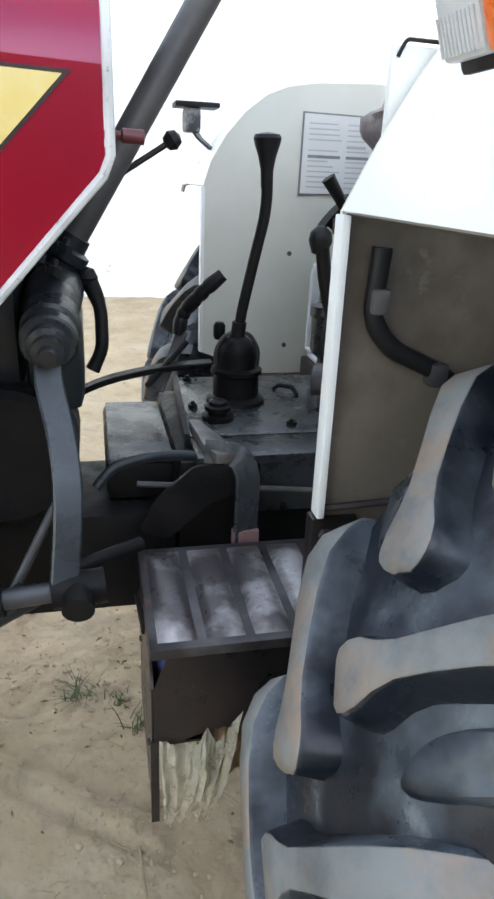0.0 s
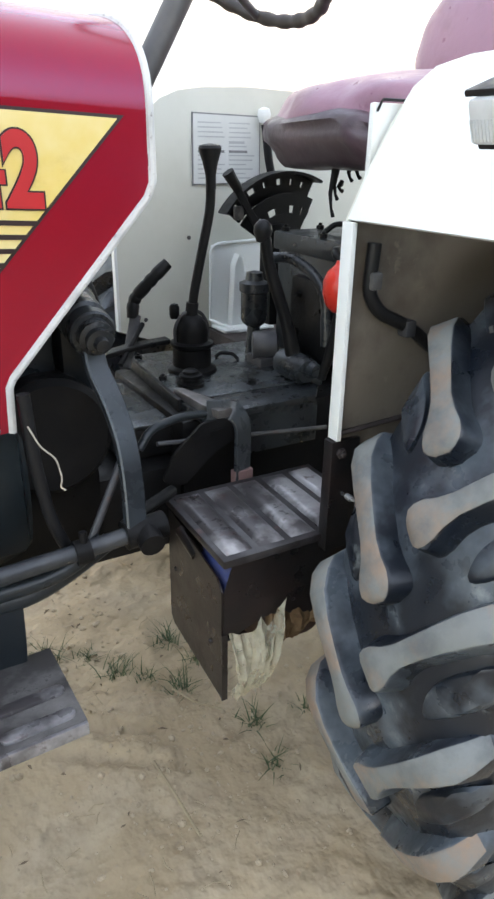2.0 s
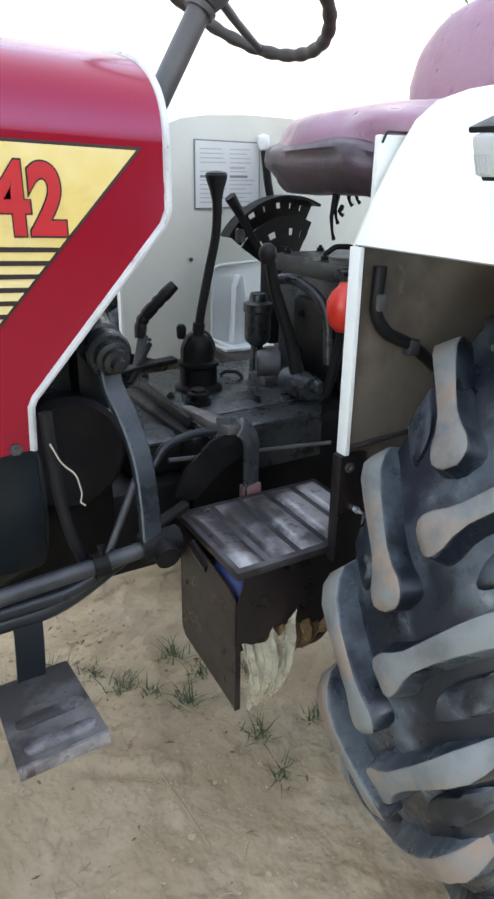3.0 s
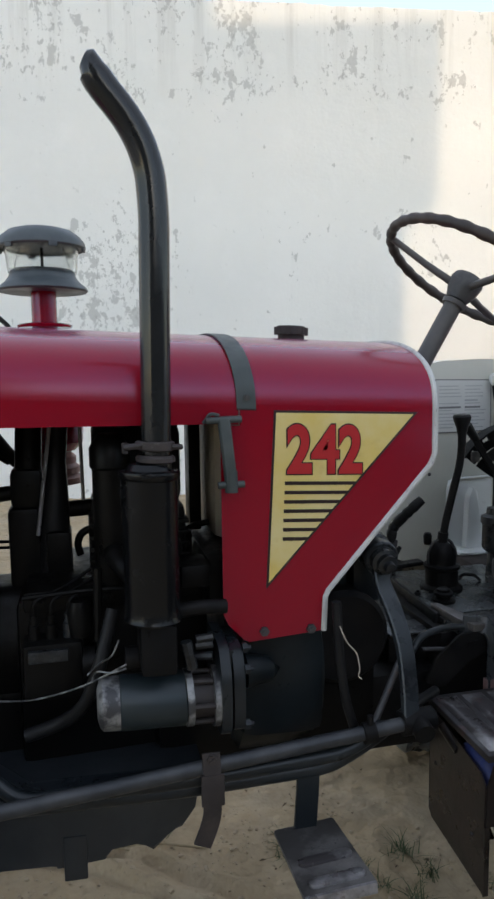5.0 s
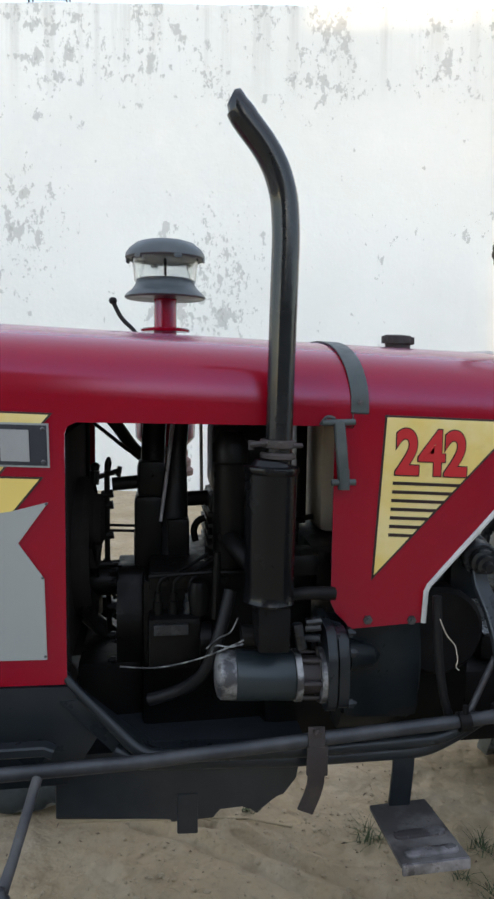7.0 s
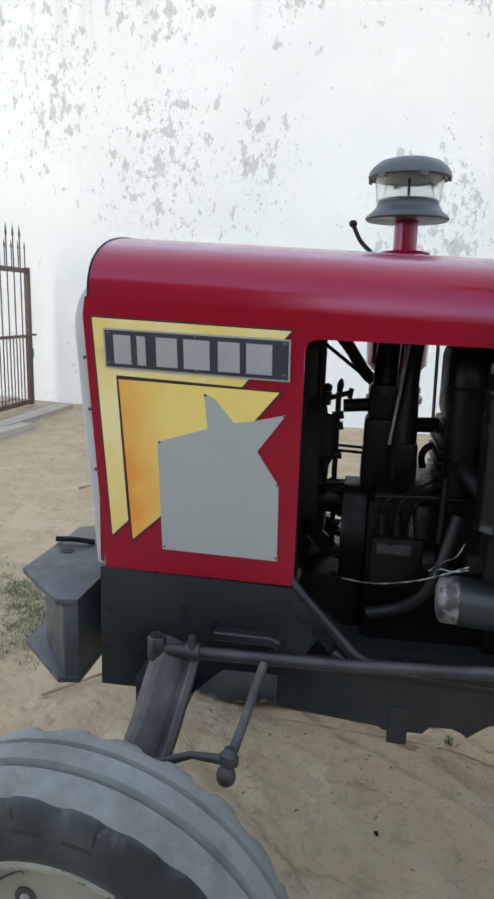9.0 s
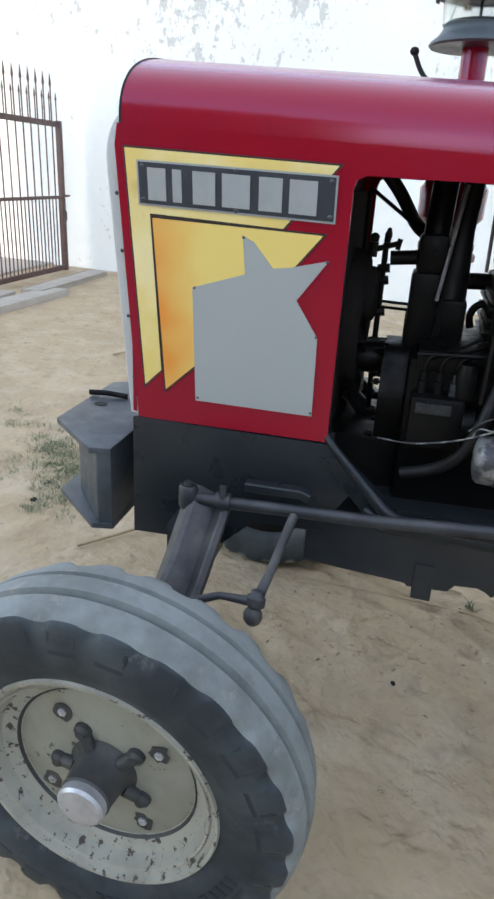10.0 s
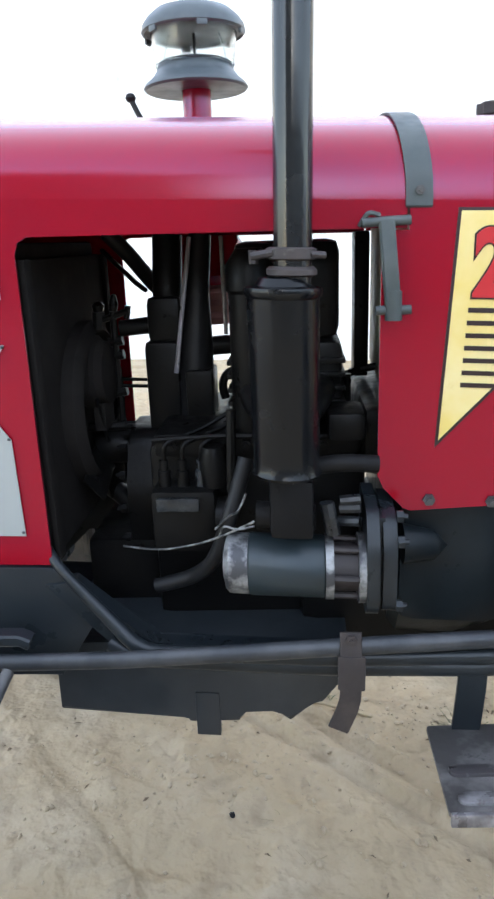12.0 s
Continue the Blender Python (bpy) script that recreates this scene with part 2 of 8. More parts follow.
COVER = mat("oily_cover", (0.062, 0.070, 0.074), 0.26, metal=0.3, second=(0.014, 0.016, 0.018), scale=8, amount=0.95, low=0.42, high=0.6, bump=0.001, bump_scale=50, third=(0.13, 0.125, 0.12), third_low=0.62, third_high=0.76, rough_var=0.15, specular=0.7)
ARM = mat("worn_arm", (0.034, 0.040, 0.046), 0.30, metal=0.2, second=(0.015, 0.017, 0.020), scale=8, amount=0.9, bump=0.001, bump_scale=50, third=(0.13, 0.13, 0.125), third_low=0.66, third_high=0.78, rough_var=0.12)
REDPLASTIC = mat("red_plastic", (0.62, 0.035, 0.02), 0.32, second=(0.5, 0.03, 0.02), scale=20)
AMBER = mat("amber_lens", (0.85, 0.18, 0.02), 0.25, second=(0.75, 0.13, 0.02), scale=30, rough_var=0.08)
CLEARLENS = mat("clear_ribbed_lens", (0.60, 0.62, 0.62), 0.2, second=(0.48, 0.5, 0.5), scale=25, rough_var=0.08)
ROPE = mat("pale_twine", (0.45, 0.40, 0.33), 0.9, second=(0.33, 0.28, 0.22), scale=60)
PINKRUB = mat("faded_red_rubber", (0.38, 0.20, 0.185), 0.5, second=(0.30, 0.13, 0.12), scale=20)
FADEDFOOT = mat("faded_red_primer", (0.17, 0.10, 0.095), 0.6, second=(0.12, 0.075, 0.07), scale=25)
COLUMN = mat("dull_grey_column", (0.085, 0.078, 0.076), 0.42, second=(0.055, 0.052, 0.052), scale=9, amount=0.8, bump=0.0006, bump_scale=40)
GATEPAINT = mat("gate_brown_paint", (0.085, 0.045, 0.04), 0.55, second=(0.14, 0.085, 0.07), scale=8, third=(0.20, 0.14, 0.11), third_low=0.66, third_high=0.76)
CONCRETE = mat("pale_concrete", (0.42, 0.38, 0.33), 0.9, second=(0.34, 0.30, 0.25), scale=5, bump=0.004, bump_scale=40)
LEAF = mat("leaf_green", (0.10, 0.14, 0.045), 0.5, second=(0.15, 0.17, 0.07), scale=3, amount=0.9)
GRASS = mat("grass_green", (0.055, 0.086, 0.030), 0.6, second=(0.15, 0.155, 0.075), scale=9, amount=0.9)
WEED = mat("pale_weed_green", (0.135, 0.165, 0.080), 0.6, second=(0.22, 0.215, 0.125), scale=9, amount=0.9)
STRAW = mat("dry_straw", (0.36, 0.29, 0.18), 0.8, second=(0.24, 0.18, 0.11), scale=12)
BARK = mat("bark", (0.11, 0.08, 0.055), 0.9, second=(0.17, 0.13, 0.10), scale=20, bump=0.006, bump_scale=40)
CLOD = mat("earth_clod", (0.46, 0.370, 0.255), 0.95, second=(0.34, 0.27, 0.185), scale=18, bump=0.002)
PLASTER = mat("house_plaster", (0.17, 0.16, 0.15), 0.9, second=(0.13, 0.12, 0.115), scale=1.2, bump=0.003, bump_scale=30)

# glass of the pre-cleaner bowl, and thin crumpled plastic film
GLASS = bpy.data.materials.new("clear_bowl")
GLASS.use_nodes = True
g = GLASS.node_tree.nodes["Principled BSDF"]
g.inputs["Base Color"].default_value = (0.86, 0.88, 0.88, 1)
g.inputs["Roughness"].default_value = 0.14
g.inputs["IOR"].default_value = 1.33
g.inputs["Transmission Weight"].default_value = 1.0
FILM = bpy.data.materials.new("plastic_film")
FILM.use_nodes = True
g = FILM.node_tree.nodes["Principled BSDF"]
g.inputs["Base Color"].default_value = (0.68, 0.64, 0.50, 1)
g.inputs["Roughness"].default_value = 0.18
film_noise = FILM.node_tree.nodes.new("ShaderNodeTexNoise")
film_noise.inputs["Scale"].default_value, film_noise.inputs["Detail"].default_value = 38.0, 5.0
film_range = FILM.node_tree.nodes.new("ShaderNodeMapRange")
film_range.inputs["From Min"].default_value, film_range.inputs["From Max"].default_value = 0.38, 0.64
film_range.inputs["To Min"].default_value, film_range.inputs["To Max"].default_value = 0.45, 0.97
film_place = FILM.node_tree.nodes.new("ShaderNodeTexCoord")
FILM.node_tree.links.new(film_place.outputs["Object"], film_noise.inputs["Vector"])
FILM.node_tree.links.new(film_noise.outputs["Fac"], film_range.inputs["Value"])
FILM.node_tree.links.new(film_range.outputs["Result"], g.inputs["Alpha"])
g.inputs["Transmission Weight"].default_value = 0.4
g.inputs["IOR"].default_value = 1.15

CARD = mat("soggy_brown_card", (0.22, 0.13, 0.06), 0.8, second=(0.33, 0.24, 0.13), scale=14, amount=0.9, bump=0.002, bump_scale=60)


def sand_material():
    m = bpy.data.materials.new("sandy_ground")
    m.use_nodes = True
    nt = m.node_tree
    b = nt.nodes["Principled BSDF"]
    N, L = nt.nodes.new, nt.links.new
    geo = N("ShaderNodeNewGeometry")

    def noisy(s, d=6.0, r=0.6):
        n = N("ShaderNodeTexNoise")
        n.inputs["Scale"].default_value, n.inputs["Detail"].default_value, n.inputs["Roughness"].default_value = s, d, r
        L(geo.outputs["Position"], n.inputs["Vector"])
        return n.outputs["Fac"]

    def ramp(src, lo, hi):
        r = N("ShaderNodeMapRange")
        r.inputs["From Min"].default_value, r.inputs["From Max"].default_value = lo, hi
        L(src, r.inputs["Value"])
        return r.outputs["Result"]

    def mix(f, a, c):
        x = N("ShaderNodeMix")
        x.data_type = 'RGBA'
        L(f, x.inputs["Factor"])
        for sock, v in ((x.inputs["A"], a), (x.inputs["B"], c)):
            if isinstance(v, tuple):
                sock.default_value = (*v, 1.0)
            else:
                L(v, sock)
        return x.outputs["Result"]

    c = mix(ramp(noisy(0.9), 0.35, 0.65), (0.475, 0.374, 0.246), (0.388, 0.300, 0.192))
    c = mix(ramp(noisy(4.5), 0.46, 0.68), c, (0.520, 0.428, 0.306))
    c = mix(ramp(noisy(9.0, 6, 0.6), 0.51, 0.78), c, (0.31, 0.235, 0.150))
    c = mix(ramp(noisy(60.0, 4, 0.6), 0.62, 0.74), c, (0.35, 0.28, 0.20))
    L(c, b.inputs["Base Color"])
    b.inputs["Roughness"].default_value = 0.95
    b.inputs["Specular IOR Level"].default_value = 0.15
    last = None
    for s, dist, detail in ((3.5, 0.10, 3), (11.0, 0.045, 3), (40.0, 0.006, 2)):
        bp = N("ShaderNodeBump")
        bp.inputs["Strength"].default_value, bp.inputs["Distance"].default_value = 0.85, dist
        L(noisy(s, detail, 0.5), bp.inputs["Height"])
        if last:
            L(last, bp.inputs["Normal"])
        last = bp.outputs["Normal"]
    L(last, b.inputs["Normal"])
    return m


def wall_material():
    """Old whitewash: grey where it flakes in clusters, streaked with damp below the coping, faintly uneven all over."""
    m = bpy.data.materials.new("peeling_whitewash")
    m.use_nodes = True
    nt = m.node_tree
    b = nt.nodes["Principled BSDF"]
    N, L = nt.nodes.new, nt.links.new
    co = N("ShaderNodeTexCoord")

    def noisy(s, d=6.0, r=0.6, stretch=(1, 1, 1), shift=(0, 0, 0)):
        mp = N("ShaderNodeMapping")
        mp.inputs["Scale"].default_value = stretch
        mp.inputs["Location"].default_value = shift
        L(co.outputs["Object"], mp.inputs["Vector"])
        n = N("ShaderNodeTexNoise")
        n.inputs["Scale"].default_value, n.inputs["Detail"].default_value, n.inputs["Roughness"].default_value = s, d, r
        L(mp.outputs["Vector"], n.inputs["Vector"])
        return n.outputs["Fac"]

    def ramp(src, lo, hi, top=1.0):
        r = N("ShaderNodeMapRange")
        r.inputs["From Min"].default_value, r.inputs["From Max"].default_value, r.inputs["To Max"].default_value = lo, hi, top
        L(src, r.inputs["Value"])
        return r.outputs["Result"]

    def math_(op, a, c):
        x = N("ShaderNodeMath")
        x.operation = op
        for sock, v in zip(x.inputs, (a, c)):
            if isinstance(v, (int, float)):
                sock.default_value = v
            else:
                L(v, sock)
        return x.outputs[0]

    def mix(f, a, c):
        x = N("ShaderNodeMix")
        x.data_type = 'RGBA'
        L(f, x.inputs["Factor"])
        for sock, v in ((x.inputs["A"], a), (x.inputs["B"], c)):
            if isinstance(v, tuple):
                sock.default_value = (*v, 1.0)
            else:
                L(v, sock)
        return x.outputs["Result"]

    sep = N("ShaderNodeSeparateXYZ")
    L(co.outputs["Object"], sep.inputs[0])
    c = mix(ramp(noisy(0.55, 4), 0.35, 0.65), (0.82, 0.83, 0.81), (0.75, 0.765, 0.745))
    c = mix(ramp(noisy(2.2, 6), 0.5, 0.75, 0.6), c, (0.86, 0.865, 0.85))
    # flaked patches: a band under the coping, and clusters lower down
    def spot(place, near, far):
        d = N("ShaderNodeVectorMath")
        d.operation = 'DISTANCE'
        st = N("ShaderNodeMapping")
        st.inputs["Scale"].default_value = (1, 0, 0.8)
        L(co.outputs["Object"], st.inputs["Vector"])
        L(st.outputs["Vector"], d.inputs[0])
        d.inputs[1].default_value = (place[0], 0, place[1] * 0.8)
        return ramp(d.outputs["Value"], far, near)
    cluster = ramp(noisy(0.8, 3, 0.5, shift=(3.1, 0, 1.7)), 0.56, 0.66, 0.6)
    for place, near, far in (((0.65, 2.30), 0.35, 1.0), ((-2.6, 3.05), 0.15, 1.55), ((-4.1, 3.9), 0.1, 1.45), ((-1.4, 3.0), 0.1, 0.9)):
        cluster = math_('MAXIMUM', cluster, spot(place, near, far))
    band = math_('MULTIPLY', ramp(sep.outputs["Z"], 3.9, 4.5), ramp(noisy(1.1, 3, 0.5, shift=(0.4, 0, 5.0)), 0.38, 0.60))
    cluster = math_('MAXIMUM', cluster, band)
    wear = math_('MULTIPLY', cluster, 0.118)
    def torn(src, lo):
        return ramp(math_('ADD', src, wear), lo, lo + 0.022)
    flakes = torn(noisy(5.0, 8, 0.68, stretch=(1.25, 1, 0.85)), 0.640)
    fine = torn(noisy(13.0, 7, 0.7, stretch=(1.2, 1, 0.8)), 0.668)
    c = mix(math_('MULTIPLY', flakes, 0.68), c, (0.45, 0.46, 0.445))
    c = mix(math_('MULTIPLY', fine, 0.62), c, (0.40, 0.405, 0.39))
    # streaks run down from the coping
    high = ramp(sep.outputs["Z"], 4.2, 5.45)
    streak = ramp(noisy(2.0, 6, 0.65, stretch=(2.6, 1, 0.12)), 0.50, 0.68)
    c = mix(math_('MULTIPLY', math_('MULTIPLY', high, streak), 0.6), c, (0.45, 0.45, 0.42))
    L(c, b.inputs["Base Color"])
    b.inputs["Roughness"].default_value = 0.92
    last = None
    for s, dist in ((3.0, 0.03), (26.0, 0.006)):
        bp = N("ShaderNodeBump")
        bp.inputs["Strength"].default_value, bp.inputs["Distance"].default_value = 0.4, dist
        L(noisy(s, 6, 0.6), bp.inputs["Height"])
        if last:
            L(last, bp.inputs["Normal"])
        last = bp.outputs["Normal"]
    L(last, b.inputs["Normal"])
    return m


def shade_print(m):
    """The printed decal runs from orange along its left edge and tip into yellow."""
    nt = m.node_tree
    N, L = nt.nodes.new, nt.links.new
    co, sep, add, mr, nz, mx = N("ShaderNodeTexCoord"), N("ShaderNodeSeparateXYZ"), N("ShaderNodeMath"), N("ShaderNodeMapRange"), N("ShaderNodeTexNoise"), N("ShaderNodeMix")
    L(co.outputs["Object"], sep.inputs[0])
    L(co.outputs["Object"], nz.inputs["Vector"])
    nz.inputs["Scale"].default_value = 7.0
    add.operation = 'MULTIPLY_ADD'
    L(nz.outputs["Fac"], add.inputs[0])
    add.inputs[1].default_value = 0.22
    L(sep.outputs["X"], add.inputs[2])
    L(add.outputs[0], mr.inputs["Value"])
    mr.inputs["From Min"].default_value, mr.inputs["From Max"].default_value = -0.275, -0.165
    mx.data_type = 'RGBA'
    L(mr.outputs["Result"], mx.inputs["Factor"])
    mx.inputs["A"].default_value, mx.inputs["B"].default_value = (0.72, 0.27, 0.035, 1.0), (0.76, 0.57, 0.16, 1.0)
    L(mx.outputs["Result"], nt.nodes["Principled BSDF"].inputs["Base Color"])


shade_print(ORANGE)
SAND, WALLMAT = sand_material(), wall_material()

# ---- mesh tools ----
def finish(bm, name, materials, sharp=38.0):
    bmesh.ops.recalc_face_normals(bm, faces=bm.faces)
    me = bpy.data.meshes.new(name)
    bm.to_mesh(me)
    bm.free()
    for m in materials if isinstance(materials, (list, tuple)) else [materials]:
        me.materials.append(m)
    me.polygons.foreach_set("use_smooth", [True] * len(me.polygons))
    me.set_sharp_from_angle(angle=radians(sharp))
    return me


PLACE = Matrix.Identity(4)      # where the group of parts now being built is set


def part(name, bm, material, parent=None, label="", sharp=38.0):
    """One mesh object under a thing or a part (or on its own), with its origin left at the world's."""
    bmesh.ops.transform(bm, matrix=PLACE, verts=bm.verts)
    ob = new(name, finish(bm, name, material, sharp))
    if parent:
        ob.parent = parent
        ob.matrix_parent_inverse = parent.matrix_world.inverted()
    if label:
        ob["label"] = label
    return ob


def group_node(name, place, parent=None):
    """An empty at a thing's base."""
    e = new(name)
    e.empty_display_size = 0.05
    e.matrix_world = Matrix.Translation(place)
    bpy.context.view_layer.update()
    if parent:
        e.parent = parent
        e.matrix_parent_inverse = parent.matrix_world.inverted()
        bpy.context.view_layer.update()
    return e


def box(bm, lo, hi, bevel=0.0, m=None, index=0):
    lo, hi = Vector(lo), Vector(hi)
    r = bmesh.ops.create_cube(bm, size=1.0)
    vs = r["verts"]
    for v in vs:
        v.co = Vector((lo[i] + (v.co[i] + 0.5) * (hi[i] - lo[i]) for i in range(3)))
    fs = {f for v in vs for f in v.link_faces}
    for f in fs:
        f.material_index = index
    if bevel:
        es = {e for v in vs for e in v.link_edges}
        out = bmesh.ops.bevel(bm, geom=list(es), offset=bevel, segments=2, affect='EDGES', profile=0.6)
        vs = list({v for f in out["faces"] for v in f.verts} | {v for v in vs if v.is_valid})
    if m:
        bmesh.ops.transform(bm, matrix=m, verts=vs)
    return vs


def rounded(points, radius, steps=4):
    """A polyline whose inner corners are rounded."""
    ps = [Vector(p) for p in points]
    out = [ps[0]]
    for a, b, c in zip(ps, ps[1:], ps[2:]):
        r = min(radius, (a - b).length * 0.45, (c - b).length * 0.45)
        p, q = b + (a - b).normalized() * r, b + (c - b).normalized() * r
        for i in range(steps + 1):
            t = i / steps
            out.append(p * (1 - t) ** 2 + b * 2 * t * (1 - t) + q * t * t)
    return out + [ps[-1]]


def tube(bm, points, radius, sides=12, closed=False, cap=True, index=0, flat=None, up=None):
    """A pipe along points. radius: one, or one a point. flat: (width, height) of a flat bar instead."""
    ps = [Vector(p) for p in points]
    n = len(ps)
    rings = []
    ref = Vector(up) if up else None
    for i, p in enumerate(ps):
        if closed:
            d = (ps[(i + 1) % n] - ps[i - 1]).normalized()
        else:
            d = (ps[min(i + 1, n - 1)] - ps[max(i - 1, 0)]).normalized()
        if ref is None:
            ref = Vector((0, 0, 1)) if abs(d.z) < 0.9 else Vector((0, 1, 0))
        side = d.cross(ref).normalized()
        top = side.cross(d).normalized()
        if not up:
            ref = top
        r = radius[i] if isinstance(radius, (list, tuple)) else radius
        if flat:
            w, h = flat[0] / 2, flat[1] / 2
            e = min(w, h) * 0.35
            shape = [(w - e, h), (-w + e, h), (-w, h - e), (-w, -h + e), (-w + e, -h), (w - e, -h), (w, -h + e), (w, h - e)]
            rings.append([bm.verts.new(p + side * a + top * b) for a, b in shape])
        else:
            rings.append([bm.verts.new(p + (side * math.cos(k * 2 * math.pi / sides) + top * math.sin(k * 2 * math.pi / sides)) * r) for k in range(sides)])
    m = len(rings[0])
    pairs = list(zip(rings, rings[1:])) + ([(rings[-1], rings[0])] if closed else [])
    for a, b in pairs:
        for k in range(m):
            bm.faces.new((a[k], a[(k + 1) % m], b[(k + 1) % m], b[k])).material_index = index
    if cap and not closed:
        bm.faces.new(rings[0][::-1]).material_index = index
        bm.faces.new(rings[-1]).material_index = index
    return rings


def lathe(bm, profile, origin, axis, sides=32, index=0, close=False, indices=None):
    """Turns (along, radius) pairs round an axis through origin."""
    axis, origin = Vector(axis).normalized(), Vector(origin)
    u = axis.orthogonal().normalized()
    if abs(axis.y) > 0.9:
        u = Vector((1, 0, 0))
    w = axis.cross(u)
    rings = []
    for a, r in profile:
        if r < 1e-5:
            rings.append([bm.verts.new(origin + axis * a)])
        else:
            rings.append([bm.verts.new(origin + axis * a + (u * math.cos(2 * math.pi * k / sides) + w * math.sin(2 * math.pi * k / sides)) * r) for k in range(sides)])
    pairs = list(zip(rings, rings[1:])) + ([(rings[-1], rings[0])] if close else [])
    for j, (a, b) in enumerate(pairs):
        mi = indices[j] if indices else index
        for k in range(sides):
            q = [a[k % len(a)], a[(k + 1) % len(a)], b[(k + 1) % len(b)], b[k % len(b)]]
            q = list(dict.fromkeys(q))
            if len(q) > 2:
                bm.faces.new(q).material_index = mi
    return rings


def prism(bm, outline, axis, a, b, index=0, bevel=0.0):
    """A flat outline made solid from a to b along an axis. axis y: (x, z) pairs; x: (y, z); z: (x, y)."""
    def at(p, v):
        return {"y": (p[0], v, p[1]), "x": (v, p[0], p[1]), "z": (p[0], p[1], v)}[axis]
    lo = [bm.verts.new(at(p, a)) for p in outline]
    hi = [bm.verts.new(at(p, b)) for p in outline]
    n = len(outline)
    fs = [bm.faces.new(lo[::-1]), bm.faces.new(hi)]
    fs += [bm.faces.new((lo[i], lo[(i + 1) % n], hi[(i + 1) % n], hi[i])) for i in range(n)]
    for f in fs:
        f.material_index = index
    if bevel:
        bmesh.ops.bevel(bm, geom=list({e for f in fs for e in f.edges}), offset=bevel, segments=2, affect='EDGES', profile=0.6)
    return lo + hi


def bolt(bm, place, axis, r=0.008, h=0.006, index=0):
    lathe(bm, [(0, 0), (0, r), (h, r), (h, 0)], place, axis, sides=6, index=index)
    lathe(bm, [(h, 0), (h, r * 0.5), (h * 1.7, r * 0.45), (h * 1.7, 0)], place, axis, sides=8, index=index)


def rivet_parts(name, places, axis, material, parent, r=0.004, h=0.003):
    """Small domed heads, each a part of its own on one mesh."""
    bm = bmesh.new()
    lathe(bm, [(0, 0), (0, r), (h * 0.7, r * 0.75), (h, 0)], (0, 0, 0), axis, sides=10)
    me = finish(bm, name, material)
    for p in places:
        ob = new(name, me)
        ob.location = PLACE @ Vector(p)
        bpy.context.view_layer.update()
        ob.parent = parent
        ob.matrix_parent_inverse = parent.matrix_world.inverted()


def bolt_parts(name, places, axis, material, parent, r=0.008, h=0.006):
    """Hexagon bolt heads, each a part of its own on one mesh."""
    bm = bmesh.new()
    bolt(bm, (0, 0, 0), axis, r, h)
    me = finish(bm, name, material)
    for p in places:
        ob = new(name, me)
        ob.location = PLACE @ Vector(p)
        bpy.context.view_layer.update()
        ob.parent = parent
        ob.matrix_parent_inverse = parent.matrix_world.inverted()


def round_outline(points, radius, steps=4):
    ps = [Vector((p[0], p[1], 0)) for p in points]
    out = []
    n = len(ps)
    for i in range(n):
        a, b, c = ps[i - 1], ps[i], ps[(i + 1) % n]
        r = min(radius, (a - b).length * 0.45, (c - b).length * 0.45)
        p, q = b + (a - b).normalized() * r, b + (c - b).normalized() * r
        for k in range(steps + 1):
            t = k / steps
            v = p * (1 - t) ** 2 + b * 2 * t * (1 - t) + q * t * t
            out.append((v.x, v.y))
    return out


def text_mesh(body, size, bold, extrude):
    cu = bpy.data.curves.new("number", 'FONT')
    cu.body, cu.size, cu.offset, cu.extrude, cu.align_x = body, size, bold, extrude, 'LEFT'
    ob = new("number_source", cu)
    bpy.context.view_layer.update()
    me = bpy.data.meshes.new_from_object(ob.evaluated_get(bpy.context.evaluated_depsgraph_get()))
    bpy.data.objects.remove(ob)
    return me

